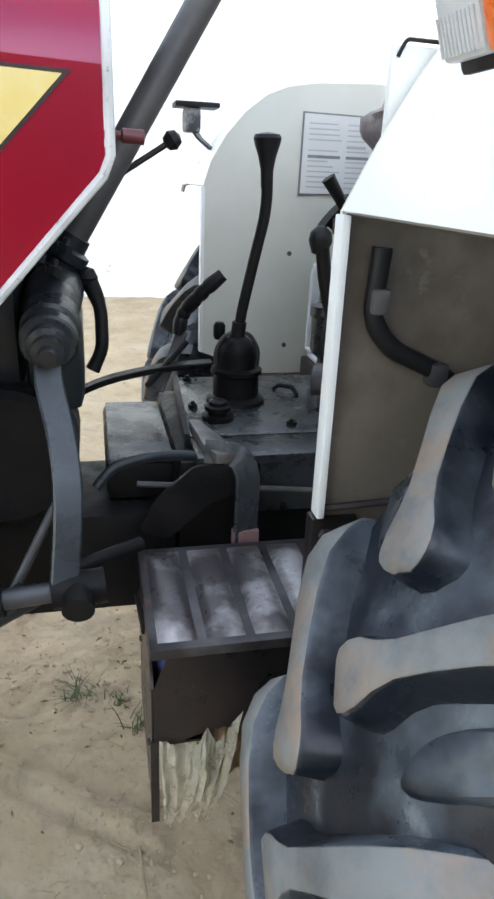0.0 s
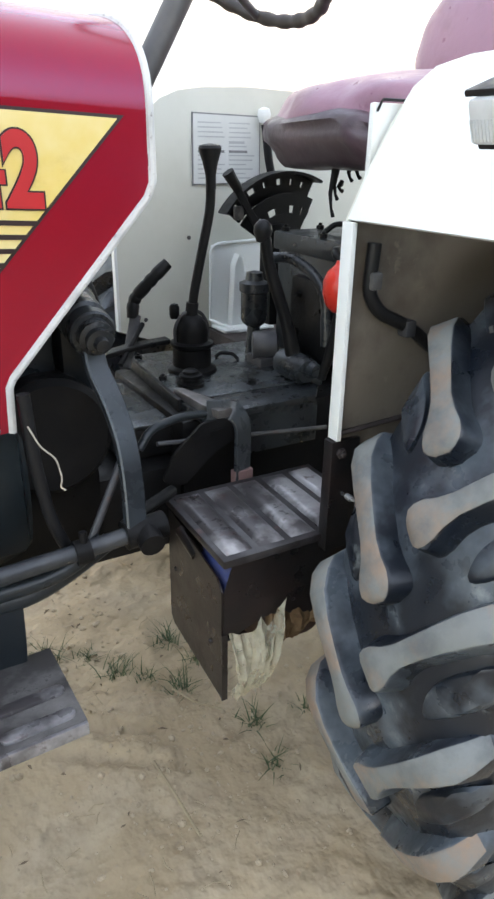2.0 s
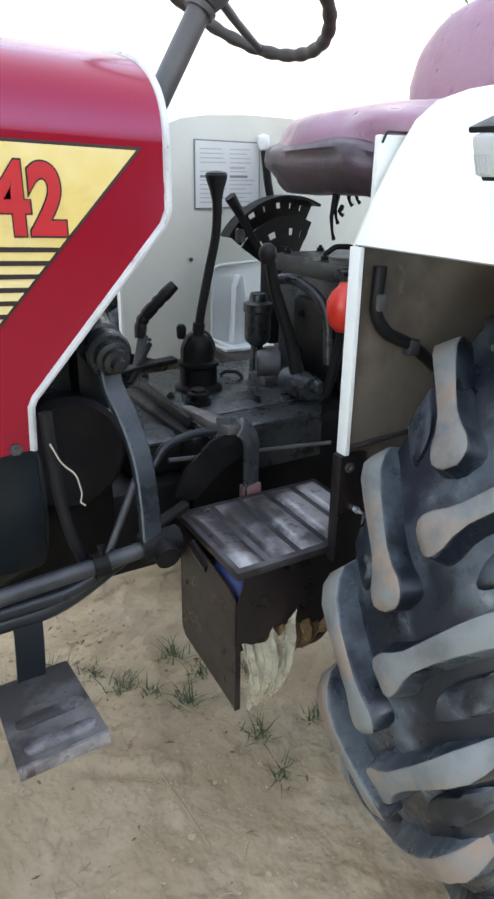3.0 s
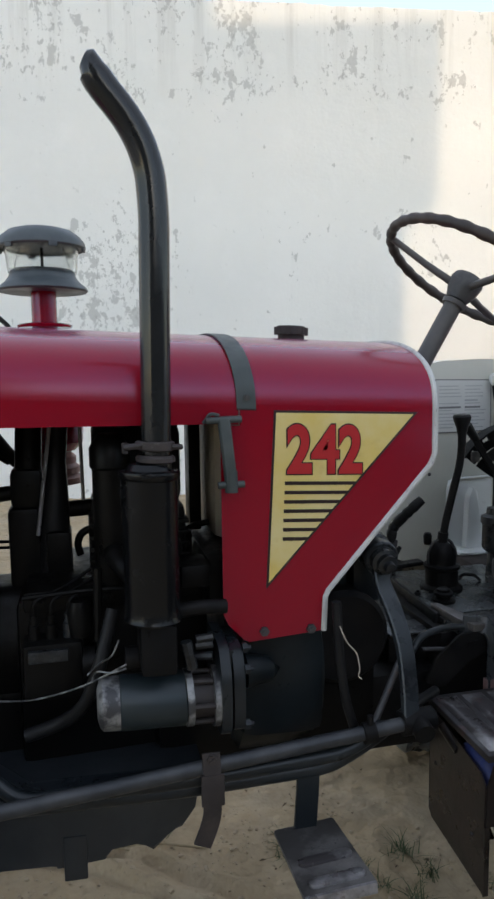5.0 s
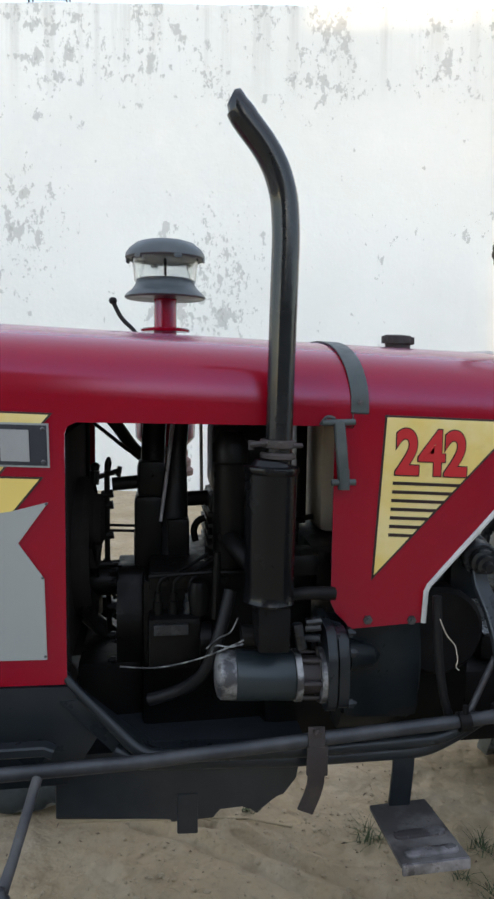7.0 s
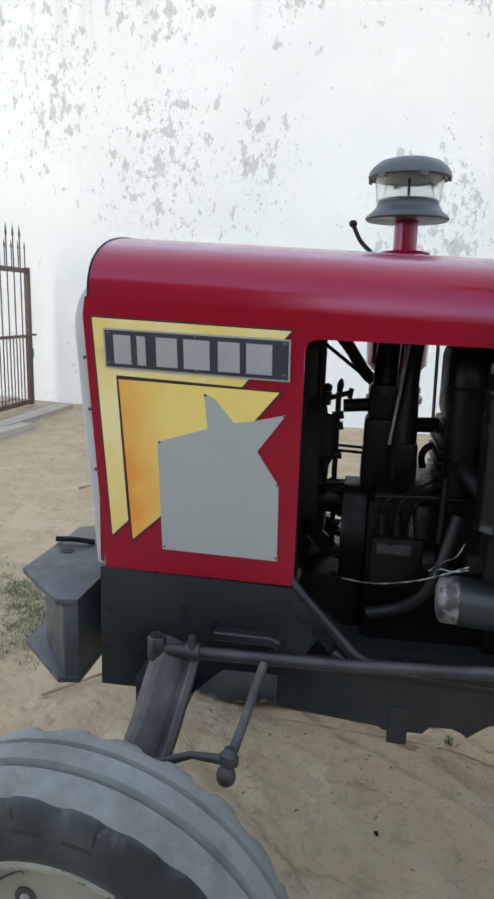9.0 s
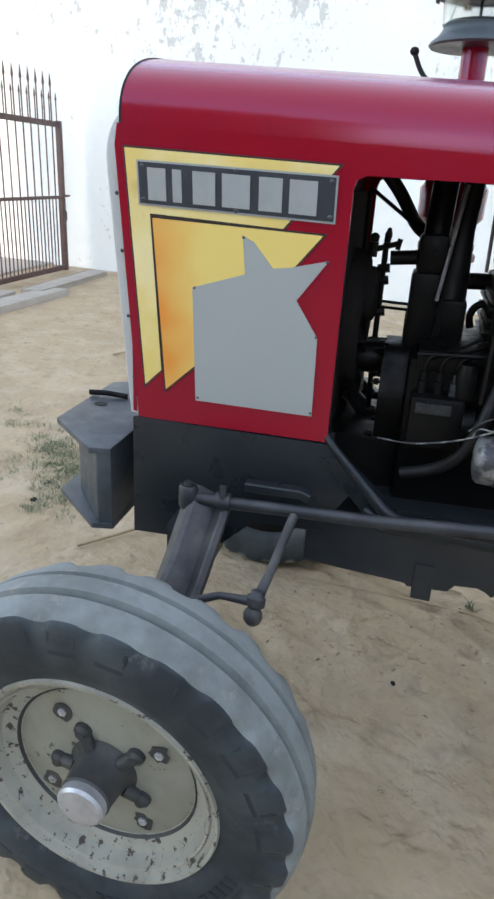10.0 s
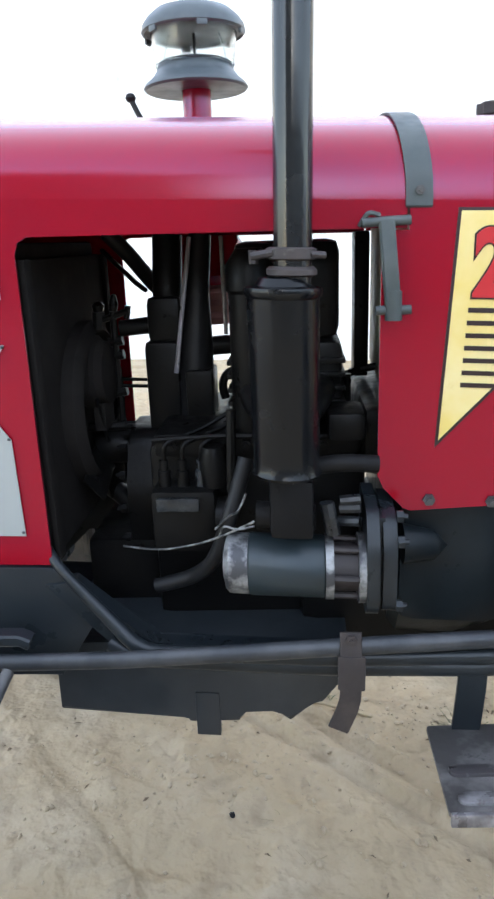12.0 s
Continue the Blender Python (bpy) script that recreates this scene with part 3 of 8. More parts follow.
# ---- setting: ground, wall, house behind the camera ----
def ground_height(x, y):
    h = 0.012 * noise.noise(Vector((x * 1.3, y * 1.3, 0.0))) + 0.008 * noise.noise(Vector((x * 5.0, y * 5.0, 4.0)))
    h += 0.009 * noise.noise(Vector((x * 11.0, y * 11.0, 9.0)))
    # heel marks and scuffs
    h -= 0.016 * max(0.0, noise.noise(Vector((x * 3.4, y * 4.1, 33.0))) - 0.12) + 0.012 * max(0.0, noise.noise(Vector((x * 7.5, y * 6.5, 47.0))) - 0.2)
    # trodden clumps under and behind the tractor
    k = math.exp(-((y - 0.45) / 0.45) ** 2) if -1.0 < x < 1.6 else 0.25
    h += 0.014 * k * max(0.0, noise.noise(Vector((x * 7.0, y * 9.0, 21.0)))) ** 1.5 * 2.0
    # broken crust in trodden patches
    for px, py, pr in ((0.24, 0.12, 0.24), (0.20, -0.26, 0.13), (0.06, 0.42, 0.22), (-1.15, 0.35, 0.30), (-1.6, 1.0, 0.35), (1.15, -0.15, 0.30), (1.0, 0.3, 0.25)):
        d = math.hypot(x - px, y - py) / pr
        if d < 2.0:
            q = noise.noise(Vector((x * 21.0, y * 25.0, 61.0)))
            h += 0.008 * math.exp(-d * d) * (abs(q) ** 0.6 * math.copysign(1.0, q))
    # two shallow ruts with a raised edge, running out from under the tractor
    for shift in (0.0, 0.11):
        off = (y - 0.66 - shift) * 0.80 + (x - 0.03) * 0.60 + 0.012 * noise.noise(Vector((x * 6.0, y * 6.0, 80.0 + shift)))
        if -0.4 < x < 0.95 and abs(off) < 0.08:
            h += 0.016 * math.exp(-((off - 0.012) / 0.014) ** 2) - 0.015 * math.exp(-((off + 0.018) / 0.014) ** 2)
    # the front wheels have settled into the sand
    for wy in (-0.565, 0.805):
        h -= 0.040 * math.exp(-((x + 0.303) / 0.42) ** 2 - ((y - wy) / 0.22) ** 2)
    return h - 0.004


def build_ground():
    xs = sorted({*np.round(np.arange(-2.6, 3.2, 0.04), 3).tolist(), *np.round(np.arange(-0.6, 1.6, 0.013), 3).tolist(), *np.arange(-9, 12, 0.5).tolist(), -400, -150, -60, -25, -14, 16, 30, 60, 150, 400})
    ys = sorted({*np.round(np.arange(-1.4, 3.4, 0.04), 3).tolist(), *np.round(np.arange(-0.6, 1.0, 0.013), 3).tolist(), *np.arange(-6, 10, 0.5).tolist(), -400, -150, -60, -25, -12, 14, 30, 60, 150, 400})
    verts = [(x, y, ground_height(x, y) if abs(x) < 12 and abs(y) < 10 else 0.0) for y in ys for x in xs]
    w = len(xs)
    faces = [(j * w + i, j * w + i + 1, (j + 1) * w + i + 1, (j + 1) * w + i) for j in range(len(ys) - 1) for i in range(w - 1)]
    me = bpy.data.meshes.new("ground")
    me.from_pydata(verts, [], faces)
    me.materials.append(SAND)
    me.polygons.foreach_set("use_smooth", [True] * len(me.polygons))
    tagged(new("ground", me), "pale sandy ground with loose soil and faint ruts", "ground", kind="structure")


build_ground()

WALL_TURN = -9.1   # degrees from the tractor's line
wall_pose = Matrix.Translation((0, 6.55, 0)) @ pose(0, 0, 0, 0, 0, WALL_TURN)


def build_wall():
    bm = bmesh.new()
    top = []
    x = -14.0
    while x < 14.0:
        top.append((x, 5.33 - 0.015 * x + 0.018 * noise.noise(Vector((x * 1.7, 3, 0))) + 0.012 * noise.noise(Vector((x * 9, 7, 0)))))
        x += 0.11
    prism(bm, [(-14.0, -0.3)] + [(14.0, -0.3)] + top[::-1], "y", 0.0, 0.23)
    ob = new("wall_back", finish(bm, "wall_back", WALLMAT))
    ob.matrix_world = wall_pose
    tagged(ob, "tall whitewashed wall with flaking grey patches and damp streaks", "wall", kind="structure")


build_wall()


def build_house():
    bm = bmesh.new()
    # a plain house front that stands behind the camera and keeps the yard in shade
    prism(bm, [(-10.5, -0.3), (-1.2, -0.3), (-1.2, 8.9), (-0.82, 9.2), (-0.82, 11.04), (-3.36, 11.05), (-3.36, 12.6), (-10.5, 12.6)], "y", -14.3, -14.0)
    ob = new("wall_house", finish(bm, "wall_house", PLASTER))
    tagged(ob, "plain plastered house front across the yard", "wall", kind="structure")



def build_shade_wall():
    # unseen wall added behind the camera to hold low sun off the yard
    bm = bmesh.new()
    prism(bm, [(-0.9, -0.3), (26.0, -0.3), (26.0, 3.4), (-0.9, 3.5)], "y", -10.25, -10.0)
    ob = new("wall_unseen_shade", finish(bm, "wall_unseen_shade", PLASTER))
    tagged(ob, "plain unseen wall added behind the camera to shade the yard", "wall", kind="structure")


build_house()
build_shade_wall()


def build_road():
    bm = bmesh.new()
    prism(bm, [(-380.0, -120.0), (-4.75, -120.0), (-4.75, 160.0), (-380.0, 160.0)], "z", -0.05, 0.022)
    ob = new("road", finish(bm, "road", CONCRETE))
    tagged(ob, "pale sunlit concrete beyond the gate", "road", kind="structure")


build_road()

# ---- tractor ----
YC = 0.12                       # the tractor's middle line
HALF = 0.34                     # half the bonnet's width
YL, YR = YC - HALF, YC + HALF   # the bonnet's sides
TOP, SHOULDER = 1.442, 1.315


def set_in(narrow=1.0, shift=0.0):
    """The front half's drawing set into the world: a little longer, narrower about its middle line, nose slightly up."""
    return Matrix(((1.018, 0, 0, -0.001), (0, narrow, 0, YC * (1 - narrow) + shift), (-0.042, 0, 1.018, 0.0), (0, 0, 0, 1)))


tractor = tagged(group_node("tractor", (0.65, YC, 0)), "old red farm tractor with cream fenders, parked on sand", "tractor")


def hood_profile(inset=0.0, steps=14):
    """(y, z) from the left shoulder over the top to the right shoulder."""
    a, b, n = HALF - inset, TOP - SHOULDER - inset, 2.5
    out = []
    for i in range(2 * steps + 1):
        t = math.pi - math.pi * i / (2 * steps)
        c, s = math.cos(t), math.sin(t)
        out.append((YC + math.copysign(abs(c) ** (2 / n), c) * a, SHOULDER + abs(s) ** (2 / n) * b))
    return out


def hood_shell(bm, x0, x1, cuts=1, thick=0.004):
    outer, inner = hood_profile(), hood_profile(thick)
    loops = []
    for k in range(cuts + 1):
        x = x0 + (x1 - x0) * k / cuts
        loops.append([bm.verts.new((x, y, z)) for y, z in outer] + [bm.verts.new((x, y, z)) for y, z in reversed(inner)])
    n = len(loops[0])
    for a, b in zip(loops, loops[1:]):
        for i in range(n):
            bm.faces.new((a[i], a[(i + 1) % n], b[(i + 1) % n], b[i]))
    m = len(outer)
    for lp in (loops[0], loops[-1]):
        for i in range(m - 1):
            bm.faces.new((lp[i], lp[i + 1], lp[n - 2 - i], lp[n - 1 - i]))


def build_bonnet():
    bm = bmesh.new()
    hood_shell(bm, -0.425, 0.497, 6)
    # the sides: the front panel and the strip over the engine
    side = [(-0.432, SHOULDER), (-0.437, 1.28), (-0.397, 0.782), (-0.016, 0.795), (-0.013, 1.245), (-0.008, 1.260), (0.006, 1.268), (0.461, 1.281), (0.497, 1.281), (0.497, SHOULDER)]
    prism(bm, side, "y", YL, YL + 0.004)
    prism(bm, side, "y", YR - 0.004, YR)
    # the front closes with a rounded cowl
    prism(bm, [(YL + 0.01, 0.79), (YR - 0.01, 0.79), (YR - 0.005, SHOULDER)] + [(y, z) for y, z in reversed(hood_profile(0.006))] + [(YL + 0.005, SHOULDER)], "x", -0.412, -0.405)
    bonnet = part("bonnet", bm, RED, tractor, "glossy red sheet-metal bonnet", 30)
    # grille surround: a pale strip set in from the bonnet's edge and standing before it
    bm = bmesh.new()
    drop, inset = 0.075, 0.012
    prof = [(YL + inset, 0.0)] + [(YC + (y - YC) * (HALF - inset) / HALF, z - drop) for y, z in hood_profile()] + [(YR - inset, 0.0)]
    def front_x(z):
        return -0.458 + max(0.0, 1.28 - z) * 0.085
    rings = []
    for dx, ins in ((0.034, 0.0), (0.0, 0.0), (-0.004, 0.006), (0.004, 0.012), (0.034, 0.012)):
        ring = []
        for y, z in prof:
            z = z if z > 0 else 0.785
            k = (HALF - inset - ins) / (HALF - inset)
            ring.append(bm.verts.new((front_x(z) + dx, YC + (y - YC) * k, z - ins * (1.0 if z > 1.2 else 0.0))))
        rings.append(ring)
    for a, b in zip(rings, rings[1:]):
        for i in range(len(a) - 1):
            bm.faces.new((a[i], a[i + 1], b[i + 1], b[i]))
    part("grille_surround", bm, GRILLE, bonnet, "pale grey grille surround with rivets")
    rivet_parts("rivet", [(front_x(z) + 0.012, YL + inset, z) for z in (0.86, 0.98, 1.10, 1.20)], (0, -1, 0), SILVER, bonnet)
    # thin dark line round the bonnet's front edge
    bm = bmesh.new()
    tube(bm, [(-0.426, y, z) for y, z in hood_profile()], 0.0022, 6)
    part("edge_bead", bm, BLACKRUB, bonnet)
    # grille mesh bars across the nose
    for i in range(9):
        bm = bmesh.new()
        z = 0.86 + 0.05 * i
        box(bm, (-0.428, YL + 0.03, z), (-0.414, YR - 0.03, z + 0.012), 0.003)
        part("grille_slat", bm, CHASSIS, bonnet)
    return bonnet


PLACE = set_in(0.87)
bonnet = build_bonnet()


def flat_piece(name, outline, front, thick, material, parent, label=""):
    """A thin plate or decal on the bonnet's near side; front: how far it stands proud."""
    bm = bmesh.new()
    prism(bm, outline, "y", YL - front, YL - front + thick)
    return part(name, bm, material, parent, label)


def grow(outline, d):
    ps, out = [Vector(p) for p in outline], []
    n = len(ps)
    area = sum(ps[i].x * ps[(i + 1) % n].y - ps[(i + 1) % n].x * ps[i].y for i in range(n))
    s = 1 if area > 0 else -1
    for i in range(n):
        a, b, c = ps[i - 1], ps[i], ps[(i + 1) % n]
        e, f = (b - a).normalized(), (c - b).normalized()
        na, nb = Vector((e.y, -e.x)) * s, Vector((f.y, -f.x)) * s
        k = (na + nb).normalized()
        out.append(tuple(b + k * min(d / max(0.25, k.dot(na)), d * 3)))
    return out


def build_front_decals():
    frame_yellow = [(-0.418, 1.277), (-0.039, 1.279), (-0.127, 1.171), (-0.371, 1.172), (-0.349, 0.886), (-0.382, 0.852)]
    inner_orange = [(-0.366, 1.165), (-0.056, 1.167), (-0.162, 1.034), (-0.277, 0.908), (-0.339, 0.849)]
    grey = [(-0.288, 1.052), (-0.19, 1.087), (-0.197, 1.153), (-0.176, 1.143), (-0.14, 1.103), (-0.106, 1.109), (-0.042, 1.127), (-0.094, 1.053), (-0.051, 0.991), (-0.049, 0.843), (-0.277, 0.837)]
    name = [(-0.394, 1.258), (-0.040, 1.263), (-0.039, 1.189), (-0.39, 1.186)]
    flat_piece("decal_border", grow(frame_yellow, 0.0035), 0.0008, 0.0012, DECALBLACK, bonnet, "dark outline of the yellow frame decal")
    flat_piece("frame_decal", frame_yellow, 0.0016, 0.0012, YELLOW, bonnet, "yellow angular frame decal")
    flat_piece("decal_border", grow(inner_orange, 0.0035), 0.0022, 0.0008, DECALBLACK, bonnet, "dark outline of the orange decal")
    flat_piece("flame_decal", inner_orange, 0.0030, 0.0010, ORANGE, bonnet, "orange and yellow shaded decal")
    plate = flat_piece("side_plate", grey, 0.0050, 0.0022, GREYPLATE, bonnet, "plain grey cut-out plate with small rivets")
    mid = Vector((sum(q[0] for q in grey) / len(grey), sum(q[1] for q in grey) / len(grey)))
    spots = [Vector(p) * 0.97 + mid * 0.03 for p in grey[:1] + grey[2:3] + grey[6:7] + grey[8:]]
    rivet_parts("rivet", [(c.x, YL - 0.005, c.y) for c in spots], (0, -1, 0), SILVER, plate, 0.0028, 0.002)
    board = flat_piece("name_plate", grow(name, -0.001), 0.0060, 0.0030, NAMEBLACK, bonnet, "black name plate with raised grey shapes")
    flat_piece("name_plate_rim", grow(name, 0.0012), 0.0048, 0.0018, NAMEGREY, board)
    # six raised shapes stand for the maker's letters
    a, b, c, d = (Vector(p) for p in name)      # top left, top right, bottom right, bottom left
    def spot(u, v):
        return tuple((a * (1 - u) + b * u) * (1 - v) + (d * (1 - u) + c * u) * v)
    for u0, u1 in ((0.055, 0.150), (0.185, 0.232), (0.290, 0.405), (0.440, 0.580), (0.625, 0.740), (0.775, 0.910)):
        flat_piece("raised_shape", [spot(u0, 0.14), spot(u1, 0.14), spot(u1, 0.88), spot(u0, 0.88)], 0.0085, 0.003, NAMEGREY, board)
    corners = [spot(u, v) for u, v in ((0.025, 0.12), (0.025, 0.88), (0.975, 0.12), (0.975, 0.88), (0.51, 0.06), (0.51, 0.94))]
    rivet_parts("rivet", [(p[0], YL - 0.006, p[1]) for p in corners], (0, -1, 0), SILVER, board)


build_front_decals()


def build_tank_cover():
    bm = bmesh.new()
    hood_shell(bm, 0.500, 0.855, 4)
    side = [(0.500, SHOULDER), (0.500, 1.279), (0.466, 1.279), (0.466, 0.952), (0.474, 0.934), (0.502, 0.905), (0.512, 0.901), (0.643, 0.914), (0.646, 0.975), (0.652, 0.988), (0.847, 1.214), (0.855, 1.232), (0.855, SHOULDER)]
    prism(bm, side, "y", YL, YL + 0.004)
    far = [(0.500, SHOULDER), (0.500, 1.285), (0.60, 1.285), (0.66, 1.22), (0.66, 0.99), (0.847, 1.214), (0.855, 1.232), (0.855, SHOULDER)]
    prism(bm, far, "y", YR - 0.004, YR)
    cover = part("tank_cover", bm, RED, tractor, "glossy red fuel tank cover", 30)
    bm = bmesh.new()
    # closing panel towards the driver
    prism(bm, [(YL + 0.01, 1.22), (YR - 0.01, 1.22), (YR - 0.008, SHOULDER)] + [(y, z) for y, z in reversed(hood_profile(0.008))] + [(YL + 0.008, SHOULDER)], "x", 0.832, 0.838)
    box(bm, (0.66, YC - 0.20, 0.93), (0.745, YC + 0.20, 1.225), 0.02)
    part("dash_panel", bm, CHASSIS, cover, "dark dash panel")
    bm = bmesh.new()
    box(bm, (0.650, YL + 0.06, 1.235), (0.825, YR - 0.06, 1.360), 0.02)
    box(bm, (0.491, YC - 0.095, 1.035), (0.656, YC + 0.125, 1.385), 0.02)
    part("fuel_tank", bm, TANKMETAL, tractor, "dusty tan fuel tank under its cover")
    bm = bmesh.new()
    def side_edge(y):
        return [(0.648, y, 0.914), (0.651, y, 0.976), (0.657, y, 0.988), (0.853, y, 1.214), (0.861, y, 1.234), (0.860, y, SHOULDER)]
    path = side_edge(YL - 0.001) + [(0.860, y, z) for y, z in hood_profile()[1:-1]] + side_edge(YR + 0.001)[:1:-1]
    tube(bm, path, 0.0052, sides=8)
    part("rear_edging", bm, EDGE, cover, "white edging strip, chipped")
    bolt_parts("cover_bolt", [(x, YL, 0.919) for x in (0.538, 0.624)], (0, -1, 0), DUSTY, cover, 0.009, 0.005)
    # yellow triangle with the number and stripes
    tri = [(0.563, 1.302), (0.817, 1.303), (0.547, 1.006)]
    flat_piece("decal_border", grow(tri, 0.004), 0.0010, 0.0014, DECALBLACK, cover, "dark outline of the triangle decal")
    decal = flat_piece("triangle_decal", tri, 0.0020, 0.0012, YELLOW, cover, "yellow triangular decal with a number and stripes")
    for i in range(7):
        z = 1.184 - 0.0163 * i
        x1 = 0.818 - (1.294 - z) * 0.937 - 0.004
        bm = bmesh.new()
        prism(bm, [(0.577 - 0.0008 * i, z), (x1, z - 0.001), (x1 - 0.0060, z - 0.0068), (0.577 - 0.0008 * i, z - 0.0062)], "y", YL - 0.0032, YL - 0.0021)
        part("stripe", bm, DECALBLACK, decal)
    for nm, bold, proud, m in (("digit_outline", 0.0062, 0.0030, DECALBLACK), ("digit", 0.0040, 0.0040, DECALRED)):
        for i, (digit, left, right) in enumerate((("2", 0.5810, 0.6252), ("4", 0.6245, 0.6757), ("2", 0.6750, 0.7185))):
            me = text_mesh(digit, 0.118, bold * (0.62 if digit == "4" else 1.0), 0.0006)
            me.materials.clear()
            me.materials.append(m)
            ob = new(nm, me)
            xs = [v.co.x for v in me.vertices]
            zs = [v.co.y for v in me.vertices]
            grow_ = 0.0022 if nm == "digit_outline" else 0.0
            x0, x1, z0, z1 = left - grow_, right + grow_, 1.197 - grow_, 1.283 + grow_
            for v in me.vertices:
                v.co.x = x0 + (v.co.x - min(xs)) / (max(xs) - min(xs)) * (x1 - x0)
                v.co.y = z0 + (v.co.y - min(zs)) / (max(zs) - min(zs)) * (z1 - z0)
            me.transform(PLACE @ Matrix.Translation((0, YL - proud - 0.0002 * (i % 2), 0)) @ pose(0, 0, 0, 90, 0, 0))
            ob.parent = decal
            ob.matrix_parent_inverse = decal.matrix_world.inverted()
            ob["label"] = "red bold digit of the number 242" if nm == "digit" else "dark outline of a digit"
    # filler cap
    bm = bmesh.new()
    lathe(bm, [(0, 0.034), (0.012, 0.034), (0.014, 0.028), (0.030, 0.028), (0.030, 0.0)], (0.675, 0.10, TOP - 0.014), (0, 0, 1), 24)
    part("filler_neck", bm, RUSTY, cover, "rusty filler neck")
    bm = bmesh.new()
    sides = 40
    rr = [0.034 + (0.003 if k % 4 < 2 else 0) for k in range(sides)]
    lo = [bm.verts.new((0.675 + rr[k] * math.cos(2 * math.pi * k / sides), 0.10 + rr[k] * math.sin(2 * math.pi * k / sides), TOP + 0.010)) for k in range(sides)]
    hi = [bm.verts.new((v.co.x, v.co.y, TOP + 0.025)) for v in lo]
    bm.faces.new(lo[::-1])
    bm.faces.new(hi)
    for k in range(sides):
        bm.faces.new((lo[k], lo[(k + 1) % sides], hi[(k + 1) % sides], hi[k]))
    lathe(bm, [(0.022, 0.032), (0.026, 0.029), (0.028, 0.0)], (0.675, 0.10, TOP + 0.002), (0, 0, 1), 24)
    part("fuel_cap", bm, RUSTY, cover, "dark ribbed fuel cap")
    # strap over the joint, and its latch
    bm = bmesh.new()
    x0, x1 = 0.484, 0.517
    pts = [(YL - 0.001, 1.304)] + hood_profile()[0:]
    outer = [(y + (y - YC) * 0.012, z + 0.004) for y, z in pts] + [(YR + 0.003, 1.304)]
    inner = [(y + (y - YC) * 0.003, z + 0.0015) for y, z in pts] + [(YR + 0.001, 1.304)]
    la = [[bm.verts.new((x + (0.010 if z < 1.33 else 0.010 * max(0.0, 1 - (z - 1.33) / 0.11)), y, z)) for y, z in outer] + [bm.verts.new((x + (0.010 if z < 1.33 else 0.010 * max(0.0, 1 - (z - 1.33) / 0.11)), y, z)) for y, z in reversed(inner)] for x in (x0, x1)]
    n = len(la[0])
    for i in range(n):
        bm.faces.new((la[0][i], la[0][(i + 1) % n], la[1][(i + 1) % n], la[1][i]))
    for lp in la:
        for i in range(n // 2 - 1):
            bm.faces.new((lp[i], lp[i + 1], lp[n - 2 - i], lp[n - 1 - i]))
    strap = part("bonnet_strap", bm, STRAP, tractor, "grey-green metal strap over the bonnet")
    bm = bmesh.new()
    bolt(bm, (0.511, YL - 0.005, 1.326), (0, -1, 0), 0.006, 0.003)
    part("strap_bolt", bm, DUSTY, strap)
    bm = bmesh.new()
    tube(bm, [(0.440, YL - 0.012, 1.287), (0.500, YL - 0.012, 1.291)], 0.006)
    tube(bm, rounded([(0.470, YL - 0.012, 1.288), (0.474, YL - 0.020, 1.240), (0.480, YL - 0.016, 1.185)], 0.02), 0.012, flat=(0.020, 0.016))
    tube(bm, [(0.458, YL - 0.016, 1.180), (0.503, YL - 0.016, 1.182)], 0.006)
    tube(bm, [(0.480, YL - 0.016, 1.205), (0.481, YL - 0.016, 1.168)], 0.011)
    tube(bm, rounded([(0.437, YL - 0.006, 1.283), (0.447, YL - 0.016, 1.300), (0.462, YL - 0.012, 1.296)], 0.01), 0.003, 6)
    part("latch", bm, STRAP, strap, "grey toggle latch")


build_tank_cover()


